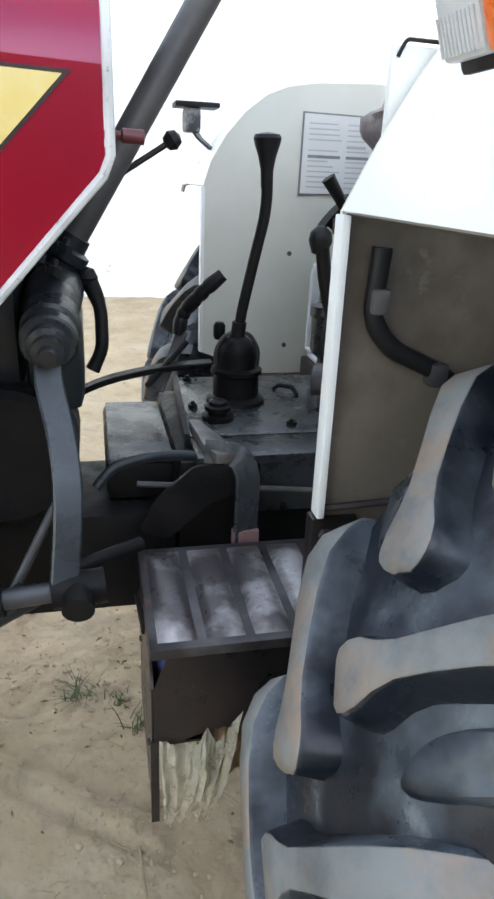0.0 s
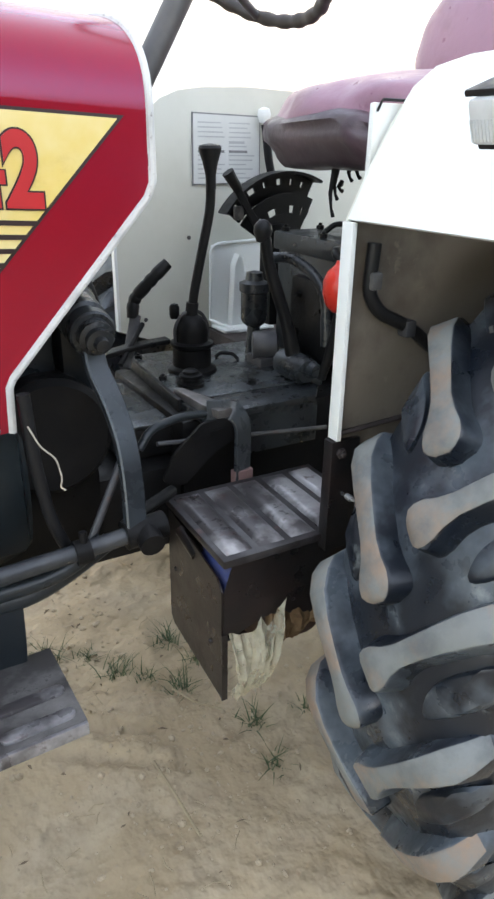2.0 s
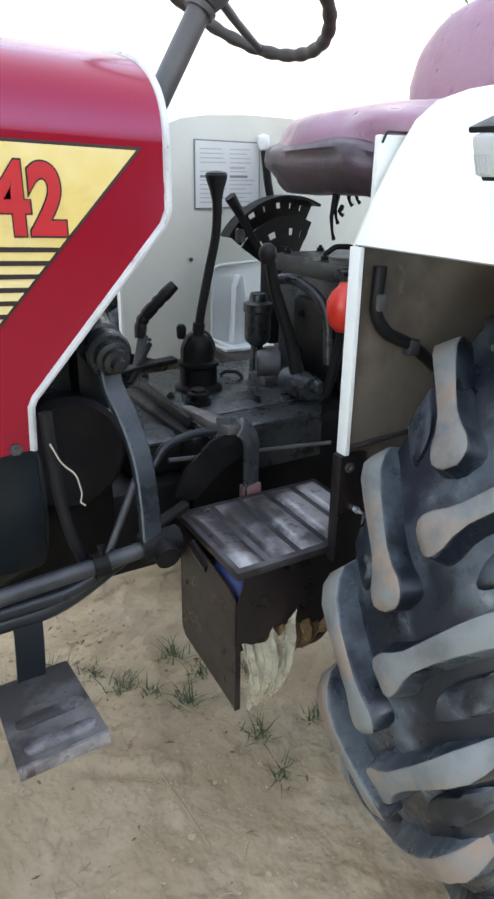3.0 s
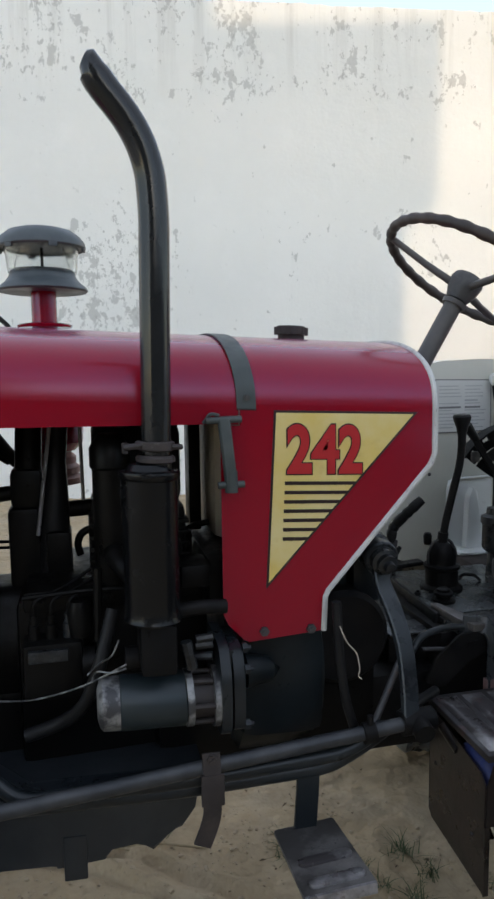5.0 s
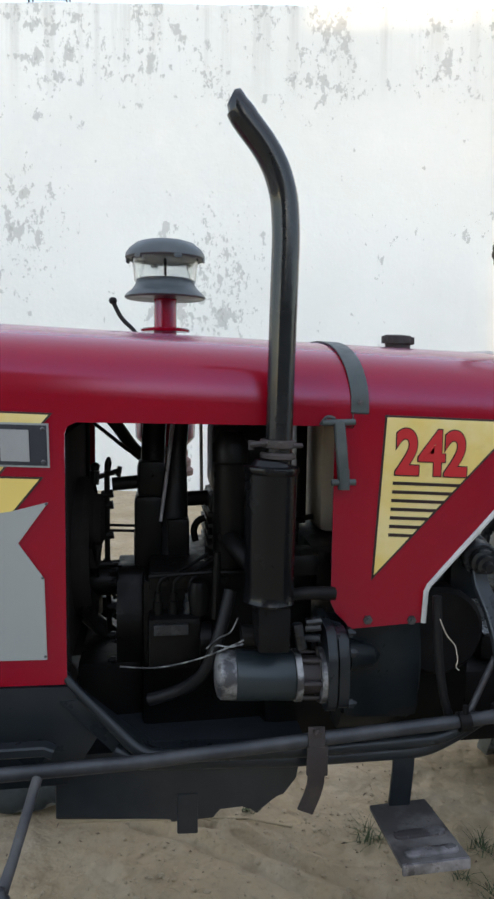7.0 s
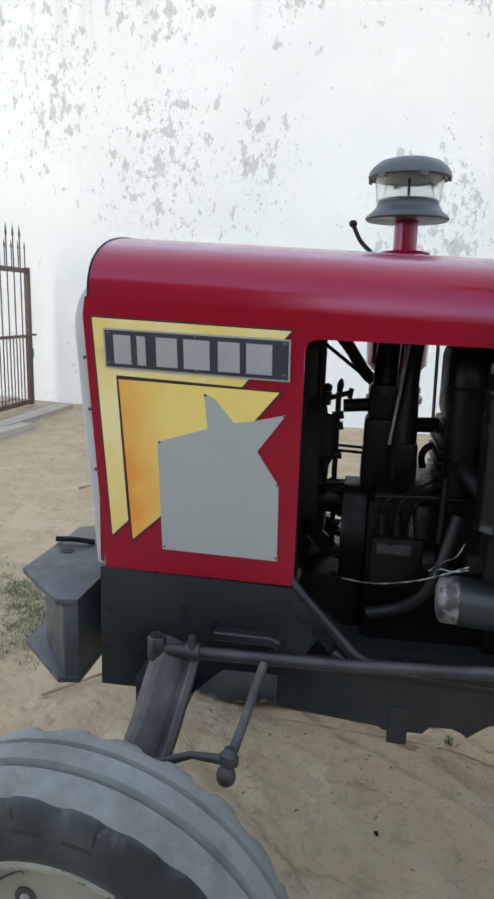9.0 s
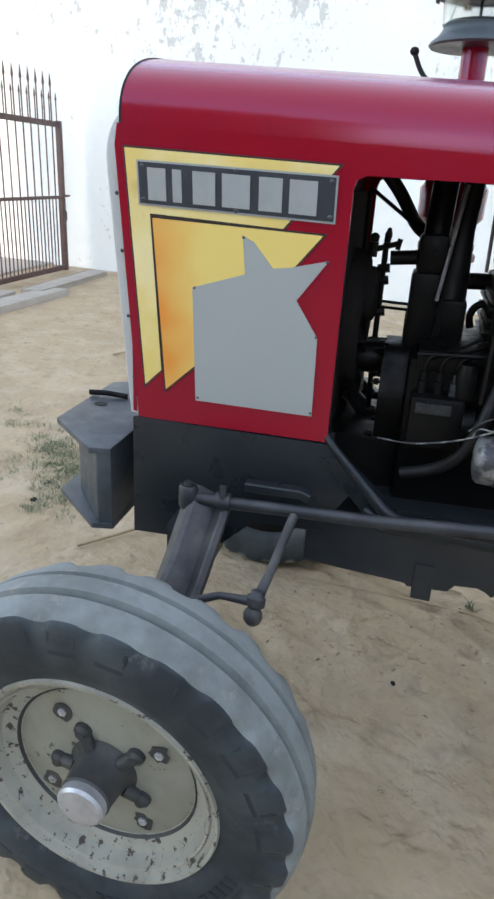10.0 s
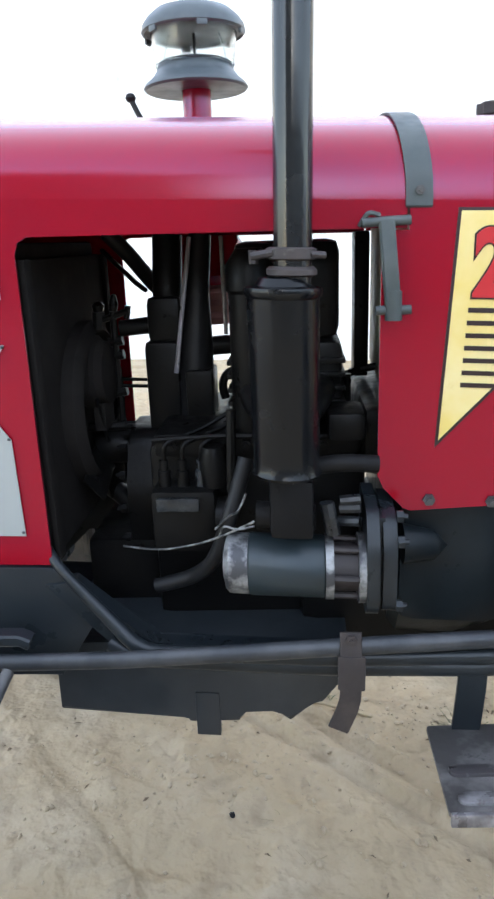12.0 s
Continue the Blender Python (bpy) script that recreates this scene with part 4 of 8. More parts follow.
def build_exhaust():
    cx, cy = 0.352, -0.277
    bm = bmesh.new()
    path = rounded([(cx + 0.001, cy, 1.20), (cx + 0.005, cy, 1.45), (cx + 0.008, cy, 1.600), (cx + 0.004, cy, 1.660), (cx - 0.009, cy - 0.002, 1.702), (cx - 0.030, cy - 0.004, 1.737), (cx - 0.058, cy - 0.006, 1.768), (cx - 0.072, cy - 0.007, 1.786), (cx - 0.081, cy - 0.008, 1.798)], 0.03, 4)
    path.append(path[-1] + Vector((-0.006, 0, 0.008)))
    n = len(path)
    rings = tube(bm, path, [0.0235] * (n - 6) + [0.0232, 0.0228, 0.0222, 0.0215, 0.0205, 0.0125], 24)
    # the end is cut on the slant
    d, u = (path[-1] - path[-2]).normalized(), Vector((0.80, 0, 0.60))
    for ring, far in ((rings[-2], 0.013), (rings[-1], 0.010)):
        mid = sum((v.co for v in ring), Vector()) / len(ring)
        for v in ring:
            v.co += d * far * (v.co - mid).dot(u) / 0.0205
    pipe = part("exhaust_pipe", bm, EXHAUST, tractor, "black curved exhaust stack")
    bm = bmesh.new()
    lathe(bm, [(0.966, 0.0), (0.966, 0.034), (0.970, 0.045), (0.974, 0.047), (0.982, 0.0435), (0.995, 0.044), (1.198, 0.0455), (1.201, 0.0485), (1.207, 0.0495), (1.211, 0.0485), (1.213, 0.036), (1.222, 0.030), (1.228, 0.0)], (cx - 0.011, cy, 0), (0, 0, 1), 36)
    sil = part("silencer", bm, SILENCER, tractor, "black cylindrical silencer, worn seams")
    bm = bmesh.new()
    lathe(bm, [(1.224, 0.026), (1.226, 0.031), (1.232, 0.031), (1.236, 0.027)], (cx, cy, 0), (0, 0, 1), 24)
    lathe(bm, [(1.243, 0.026), (1.245, 0.031), (1.256, 0.031), (1.258, 0.026)], (cx, cy, 0), (0, 0, 1), 24)
    tube(bm, [(cx - 0.048, cy - 0.006, 1.247), (cx - 0.020, cy - 0.020, 1.252)], 0.005, 8)
    tube(bm, [(cx - 0.046, cy - 0.002, 1.254), (cx - 0.046, cy - 0.002, 1.238)], 0.006, 6)
    tube(bm, [(cx + 0.022, cy - 0.018, 1.250), (cx + 0.040, cy - 0.008, 1.249)], 0.0045, 8)
    part("clamp", bm, RUSTY, pipe, "rusty pipe clamp")
    bm = bmesh.new()
    box(bm, (0.318, cy - 0.030, 0.885), (0.376, cy + 0.05, 0.968), 0.008)
    tube(bm, rounded([(0.385, cy + 0.01, 0.978), (0.42, cy + 0.005, 0.985), (0.462, cy + 0.01, 0.982)], 0.02), 0.012, 10)
    part("exhaust_elbow", bm, IRON, sil)


PLACE = set_in(1.0, 0.050)
build_exhaust()


def build_precleaner():
    x, y = 0.157, 0.395
    bm = bmesh.new()
    lathe(bm, [(1.25, 0.030), (1.59, 0.029), (1.59, 0.0)], (x, y, 0), (0, 0, 1), 24)
    lathe(bm, [(1.478, 0.030), (1.479, 0.062), (1.484, 0.064), (1.488, 0.058), (1.490, 0.030)], (x, y, 0), (0, 0, 1), 32)
    stem = part("air_intake_stem", bm, RED, tractor, "red air intake stem with flange")
    bm = bmesh.new()
    lathe(bm, [(1.562, 0.030), (1.562, 0.100), (1.566, 0.104), (1.572, 0.101), (1.584, 0.086), (1.597, 0.077), (1.607, 0.074), (1.612, 0.070), (1.612, 0.0)], (x, y, 0), (0, 0, 1), 40)
    part("precleaner_base", bm, PLASTIC, stem, "grey plastic pre-cleaner skirt")
    bm = bmesh.new()
    lathe(bm, [(1.606, 0.079), (1.64, 0.082), (1.672, 0.086), (1.672, 0.083), (1.64, 0.079), (1.606, 0.076)], (x, y, 0), (0, 0, 1), 40, close=True)
    bowl = part("precleaner_bowl", bm, GLASS, stem, "clear plastic bowl")
    bowl.visible_shadow = False
    bm = bmesh.new()
    lathe(bm, [(1.664, 0.0), (1.664, 0.095), (1.660, 0.098), (1.664, 0.102), (1.675, 0.100), (1.687, 0.091), (1.700, 0.075), (1.706, 0.055), (1.709, 0.0)], (x, y, 0), (0, 0, 1), 40)
    for k in range(6):
        a = k * math.pi / 3 + 0.3
        box(bm, (-0.010, -0.003, -0.006), (0.010, 0.003, 0.006), 0.002, Matrix.Translation((x, y, 1.659)) @ Matrix.Rotation(a, 4, 'Z') @ Matrix.Translation((0.0, 0.098, 0)))
    part("precleaner_lid", bm, PLASTIC, stem, "grey domed plastic lid")
    bm = bmesh.new()
    tube(bm, [(x, y, 1.61), (x, y, 1.67)], 0.0035, 8)
    part("bowl_rod", bm, IRON, stem)
    for s in (-1, 1):
        bm = bmesh.new()
        tube(bm, [(x + s * 0.066, y, 1.608), (x + s * 0.048, y, 1.668)], 0.0012, 6)
        part("vane", bm, PLASTIC, stem)
    # small bent vent pipe beside it
    bm = bmesh.new()
    tube(bm, rounded([(0.10, 0.36, 1.40), (0.085, 0.365, 1.475), (0.045, 0.38, 1.510), (0.026, 0.383, 1.550)], 0.03), 0.0055, 8)
    lathe(bm, [(-0.010, 0), (-0.007, 0.008), (0.0, 0.011), (0.007, 0.008), (0.010, 0)], (0.025, 0.383, 1.554), (0, 0, 1), 12)
    part("vent_pipe", bm, BLACKRUB, tractor, "thin bent black vent pipe")
    # the air cleaner under the bonnet, on its rubber bellows
    bm = bmesh.new()
    lathe(bm, [(1.185, 0.0), (1.185, 0.060), (1.205, 0.078), (1.270, 0.080), (1.285, 0.070), (1.29, 0.03)], (x, y + 0.015, 0), (0, 0, 1), 32)
    can = part("air_cleaner", bm, RED, tractor, "red oil-bath air cleaner canister")
    for z, r in ((1.165, 0.060), (1.140, 0.068), (1.115, 0.074)):
        bm = bmesh.new()
        lathe(bm, [(z - 0.013, 0.05), (z - 0.010, r), (z + 0.004, r), (z + 0.014, r - 0.012), (z + 0.022, 0.05)], (x, y + 0.015, 0), (0, 0, 1), 28)
        part("bellows_ring", bm, PINKRUB, can, "faded red rubber bellows")


PLACE = Matrix.Translation((0.011, 0.008, 0.004))
build_precleaner()

# ---- engine, chassis, front axle ----
def build_engine():
    # block, timing cover and sump top
    bm = bmesh.new()
    box(bm, (0.115, -0.05, 0.64), (0.470, 0.27, 0.965), 0.02)
    box(bm, (0.130, -0.066, 0.945), (0.460, 0.25, 0.985), 0.008)
    block = part("engine_block", bm, ENGINE, tractor, "black greasy engine block")
    bolt_parts("block_bolt", [(0.16 + 0.06 * i, -0.066, 0.966) for i in range(5)], (0, -1, 0), ENGINE, block, 0.009, 0.008)
    bm = bmesh.new()
    prism(bm, round_outline([(0.010, 0.70), (0.190, 0.70), (0.205, 0.86), (0.165, 0.965), (0.045, 0.965), (-0.005, 0.86)], 0.03), "x", 0.062, 0.118, bevel=0.004)
    timing = part("timing_cover", bm, ENGINE, block, "black bolted timing cover")
    bolt_parts("cover_bolt", [(0.060, 0.06 + 0.062 * math.cos(q), 0.835 + 0.115 * math.sin(q)) for q in np.linspace(-0.6, 3.7, 9)], (-1, 0, 0), ENGINE, timing, 0.008, 0.010)
    bm = bmesh.new()
    for q in range(7):
        box(bm, (0.050, 0.075, 0.868 + 0.0150 * q), (0.064, 0.085, 0.875 + 0.0150 * q), 0.002)
    part("belt_teeth", bm, ENGINE, timing, "worn black notched belt")
    bm = bmesh.new()
    box(bm, (-0.020, 0.0, 0.60), (0.118, 0.28, 0.772), 0.012)
    part("front_crossmember", bm, ENGINE, tractor, "black crossmember below the radiator")
    # head and rocker cover
    bm = bmesh.new()
    box(bm, (0.256, -0.02, 0.98), (0.434, 0.20, 1.12), 0.015)
    head = part("cylinder_head", bm, ENGINE, tractor, "black finned cylinder head")
    for i in range(5):
        bm = bmesh.new()
        box(bm, (0.250, -0.032, 0.998 + 0.022 * i), (0.438, 0.21, 1.006 + 0.022 * i), 0.002)
        part("fin", bm, ENGINE, head)
    bm = bmesh.new()
    box(bm, (0.262, 0.0, 1.12), (0.430, 0.19, 1.275), 0.02)
    part("rocker_cover", bm, ENGINE, head, "black rocker cover")
    # fuel filter before the head, up to the bonnet
    bm = bmesh.new()
    lathe(bm, [(0.98, 0), (0.98, 0.026), (1.0, 0.033), (1.20, 0.033), (1.205, 0.037), (1.24, 0.037), (1.265, 0.02), (1.265, 0)], (0.292, -0.05, 0), (0, 0, 1), 24)
    part("fuel_filter_can", bm, ENGINE, block, "tall black fuel filter")
    bm = bmesh.new()
    box(bm, (0.095, 0.10, 0.96), (0.200, 0.24, 1.03), 0.012)
    part("water_pump", bm, ENGINE, block, "black water pump casting")
    # dark intake column with the leaning duct beside it
    bm = bmesh.new()
    box(bm, (0.098, 0.055, 0.955), (0.158, 0.150, 1.115), 0.012)
    box(bm, (0.104, 0.065, 1.11), (0.164, 0.140, 1.190), 0.014)
    tube(bm, [(0.136, 0.10, 1.16), (0.142, 0.11, 1.29)], 0.026, 14)
    part("intake_column", bm, ENGINE, block, "black intake column")
    bm = bmesh.new()
    tube(bm, [(0.198, 0.115, 1.288), (0.190, 0.105, 1.20), (0.182, 0.095, 1.10), (0.178, 0.085, 0.97)], [0.020, 0.021, 0.032, 0.036], 16)
    part("intake_duct", bm, BLACKRUB, block, "leaning black duct")
    bm = bmesh.new()
    box(bm, (0.168, 0.05, 0.96), (0.216, 0.13, 1.065), 0.008)
    tube(bm, [(0.150, 0.10, 1.098), (0.270, 0.12, 1.100)], 0.017, 12)
    tube(bm, rounded([(0.262, 0.10, 1.060), (0.236, 0.10, 1.052), (0.226, 0.10, 1.030), (0.232, 0.10, 1.005)], 0.012), 0.008, 10)
    part("manifold_pipe", bm, ENGINE, block, "black manifold pipe and hook")
    bm = bmesh.new()
    tube(bm, [(0.184, 0.085, 1.285), (0.154, 0.048, 1.062)], 0.0040, 8)
    part("thin_rod", bm, CHROME, block, "bright thin rod")
    bm = bmesh.new()
    tube(bm, [(0.240, 0.06, 1.285), (0.242, 0.06, 1.125)], 0.0036, 8)
    part("fuel_line", bm, STEPTOP, block, "dull upright fuel line")
    bm = bmesh.new()
    tube(bm, [(0.258, 0.05, 1.02), (0.256, 0.045, 0.955)], 0.0070, 8)
    part("drain_pipe", bm, STEPTOP, block, "short dull drain pipe")
    # brackets between the engine and the tank
    bm = bmesh.new()
    box(bm, (0.462, 0.12, 1.035), (0.488, 0.18, 1.285), 0.005)
    part("tank_bracket", bm, ENGINE, tractor, "black upright tank bracket")
    bm = bmesh.new()
    tube(bm, [(0.424, 0.05, 1.045), (0.470, 0.10, 1.052), (0.540, 0.10, 1.062)], 0.007, 8)
    tube(bm, [(0.442, 0.02, 1.060), (0.440, 0.02, 0.985)], 0.009, 8)
    part("fuel_pipe", bm, ENGINE, tractor, "dark fuel pipe below the tank")
    # radiator with its fan shroud
    bm = bmesh.new()
    box(bm, (-0.090, -0.135, 0.80), (-0.024, 0.292, 1.262), 0.010)
    box(bm, (-0.080, -0.120, 1.258), (-0.036, 0.27, 1.285), 0.008)
    rad = part("radiator", bm, CORE, tractor, "black radiator in its frame")
    for y0 in (-0.140, 0.270):
        bm = bmesh.new()
        box(bm, (-0.026, y0, 0.80), (-0.016, y0 + 0.026, 1.262), 0.003)
        part("side_channel", bm, CORE, rad)
    bm = bmesh.new()
    lathe(bm, [(-0.024, 0.150), (-0.004, 0.150), (0.006, 0.140), (0.010, 0.132), (0.004, 0.128), (-0.024, 0.128)], (0, 0.105, 1.00), (1, 0, 0), 40)
    part("fan_shroud", bm, CORE, rad, "black round fan shroud")
    bm = bmesh.new()
    tube(bm, rounded([(0.020, 0.17, 1.300), (0.052, 0.19, 1.262), (0.092, 0.235, 1.196), (0.130, 0.225, 1.168), (0.160, 0.12, 1.165)], 0.04, 5), 0.0145, 14)
    part("upper_hose", bm, BLACKRUB, rad, "black radiator hose")
    bm = bmesh.new()
    tube(bm, [(-0.018, 0.270, 1.268), (0.076, 0.130, 1.212), (0.100, 0.10, 1.200)], 0.0045, 8)
    part("stay_rod", bm, ENGINE, rad, "thin black stay rod")
    bm = bmesh.new()
    tube(bm, rounded([(-0.02, 0.15, 0.83), (0.05, 0.16, 0.76), (0.14, 0.16, 0.74)], 0.03, 5), 0.02, 14)
    part("lower_hose", bm, BLACKRUB, rad)
    # fan on its hub
    bm = bmesh.new()
    lathe(bm, [(-0.010, 0.0), (-0.010, 0.030), (0.0, 0.034), (0.040, 0.034), (0.062, 0.028), (0.062, 0.0)], (0, 0.10, 0.92), (1, 0, 0), 20)
    for k in range(4):
        a = k * math.pi / 2 + 0.45
        m = Matrix.Translation((0.006, 0.10, 0.92)) @ Matrix.Rotation(a, 4, 'X') @ Matrix.Rotation(radians(28), 4, 'Z')
        box(bm, (-0.002, -0.028, 0.03), (0.002, 0.028, 0.12), 0.001, m)
    part("fan", bm, ENGINE, tractor, "black cooling fan")
    # dynamo and its bracket beside the shroud
    bm = bmesh.new()
    lathe(bm, [(-0.020, 0.0), (-0.020, 0.058), (-0.010, 0.066), (0.008, 0.066), (0.014, 0.058), (0.028, 0.055), (0.034, 0.040), (0.034, 0)], (0, 0.085, 1.060), (1, 0, 0), 26)
    box(bm, (0.000, 0.050, 0.960), (0.022, 0.110, 1.010), 0.004)
    part("dynamo", bm, CORE, tractor, "black dynamo beside the fan shroud")
    # governor linkage: upright rod, cross rods and taps at its head
    bm = bmesh.new()
    tube(bm, [(0.040, 0.105, 0.80), (0.037, 0.105, 0.98), (0.038, 0.100, 1.165)], 0.0062, 8)
    for z in (0.945, 1.018, 1.085, 1.11):
        tube(bm, [(0.026, 0.104, z), (0.051, 0.104, z + 0.004)], 0.0095, 8)
    tube(bm, [(0.044, 0.10, 1.032), (0.100, 0.09, 1.032)], 0.0032, 8)
    tube(bm, [(0.044, 0.10, 1.044), (0.100, 0.09, 1.044)], 0.0032, 8)
    tube(bm, [(-0.022, 0.09, 0.957), (0.065, 0.09, 0.960)], 0.0085, 8)
    tube(bm, [(0.050, 0.10, 1.135), (0.105, 0.10, 1.140)], 0.015, 10)
    part("governor_linkage", bm, ENGINE, tractor, "black rods and levers of the governor linkage")
    bm = bmesh.new()
    tube(bm, [(0.010, 0.10, 1.135), (0.012, 0.10, 1.165)], 0.011, 8)
    lathe(bm, [(-0.010, 0), (-0.006, 0.009), (0.004, 0.011), (0.010, 0.006), (0.012, 0)], (0.013, 0.10, 1.172), (0, 0, 1), 12)
    lathe(bm, [(-0.010, 0), (-0.006, 0.007), (0.010, 0.008), (0.022, 0.004), (0.024, 0)], (0.040, 0.10, 1.172), (0.1, 0, 1), 12)
    tube(bm, [(0.016, 0.10, 1.150), (0.068, 0.10, 1.166)], 0.0060, 8)
    tube(bm, [(0.062, 0.10, 1.152), (0.066, 0.10, 1.174)], 0.0055, 8)
    part("drain_tap", bm, ENGINE, tractor, "small black tap with a wing nut")
    for a, b in (((-0.010, 0.20, 0.83), (0.030, 0.14, 0.955)), ((-0.004, 0.24, 0.955), (0.045, 0.20, 0.85))):
        bm = bmesh.new()
        tube(bm, [a, b], 0.005, 8)
        part("stay_rod", bm, ENGINE, rad)
    # injection pump with its pipes
    bm = bmesh.new()
    box(bm, (0.128, -0.115, 0.800), (0.232, -0.045, 0.905), 0.012)
    lathe(bm, [(0.230, 0.0), (0.230, 0.034), (0.252, 0.034), (0.256, 0.026), (0.256, 0.0)], (0, -0.085, 0.85), (1, 0, 0), 20)
    pump = part("injection_pump", bm, ENGINE, tractor, "black cast injection pump")
    bm = bmesh.new()
    box(bm, (0.139, -0.124, 0.874), (0.207, -0.114, 0.896), 0.003)
    part("pump_plate", bm, PUMP, pump, "worn grey cover plate of the pump")
    for i in range(3):
        bm = bmesh.new()
        lathe(bm, [(0.904, 0.0), (0.904, 0.010), (0.93, 0.010), (0.932, 0.007), (0.948, 0.007), (0.948, 0)], (0.148 + 0.03 * i, -0.085, 0), (0, 0, 1), 10)
        part("delivery_valve", bm, PUMP if i == 2 else ENGINE, pump)
        bm = bmesh.new()
        tube(bm, rounded([(0.148 + 0.03 * i, -0.085, 0.948), (0.15 + 0.03 * i, -0.09, 0.975), (0.21 + 0.03 * i, -0.05, 0.99), (0.25 + 0.03 * i, -0.03, 1.01)], 0.02), 0.0035, 8)
        part("fuel_pipe", bm, ENGINE, pump)
    bm = bmesh.new()
    tube(bm, rounded([(0.130, -0.075, 0.978), (0.24, -0.08, 0.985), (0.40, -0.075, 0.980), (0.46, -0.07, 0.985)], 0.02), 0.005, 8)
    tube(bm, [(0.262, -0.115, 1.035), (0.258, -0.12, 0.905)], 0.0075, 8)
    part("control_rod", bm, ENGINE, block, "worn control rods")
    bm = bmesh.new()
    lathe(bm, [(0.905, 0), (0.905, 0.020), (0.95, 0.024), (0.97, 0.018), (0.97, 0)], (0.228, -0.085, 0), (0, 0, 1), 16)
    part("feed_pump", bm, ENGINE, block, "black feed pump")
    # cables near the starter
    bm = bmesh.new()
    tube(bm, rounded([(0.075, -0.10, 0.806), (0.14, -0.13, 0.812), (0.215, -0.17, 0.842), (0.265, -0.215, 0.880), (0.300, -0.235, 0.905)], 0.05), 0.0017, 8)
    tube(bm, rounded([(0.238, -0.18, 0.870), (0.262, -0.20, 0.900), (0.278, -0.225, 0.915), (0.290, -0.23, 0.945)], 0.02), 0.0016, 8)
    tube(bm, rounded([(0.245, -0.19, 0.862), (0.252, -0.20, 0.885), (0.275, -0.225, 0.888), (0.300, -0.235, 0.898)], 0.015), 0.0016, 8)
    part("cable", bm, SILVER, tractor, "grey electric cables")
    bm = bmesh.new()
    tube(bm, rounded([(0.285, -0.15, 0.97), (0.258, -0.18, 0.88), (0.232, -0.17, 0.81), (0.19, -0.13, 0.765), (0.13, -0.12, 0.745)], 0.05), 0.012, 10)
    part("battery_cable", bm, BLACKRUB, tractor, "thick black battery cable")
    # manifold behind the silencer, a cover and a dark fill below
    bm = bmesh.new()
    for i in range(3):
        tube(bm, rounded([(0.29 + 0.055 * i, -0.01, 1.05), (0.29 + 0.055 * i, -0.09, 1.05), (0.345, -0.16, 1.0)], 0.04), 0.020, 12)
    box(bm, (0.405, -0.13, 0.985), (0.462, -0.04, 1.030), 0.012)
    part("exhaust_manifold", bm, ENGINE, tractor, "black exhaust manifold")
    bm = bmesh.new()
    box(bm, (0.46, -0.10, 0.92), (0.60, 0.28, 1.030), 0.02)
    part("rear_cover", bm, ENGINE, tractor)
    # added dark fill that keeps the space under the starter black
    bm = bmesh.new()
    box(bm, (0.36, -0.08, 0.60), (0.81, 0.27, 0.80), 0.03)
    part("dark_fill", bm, ENGINE, tractor, "black box added to fill the dark gap below the starter")


PLACE = Matrix.Identity(4)
build_engine()


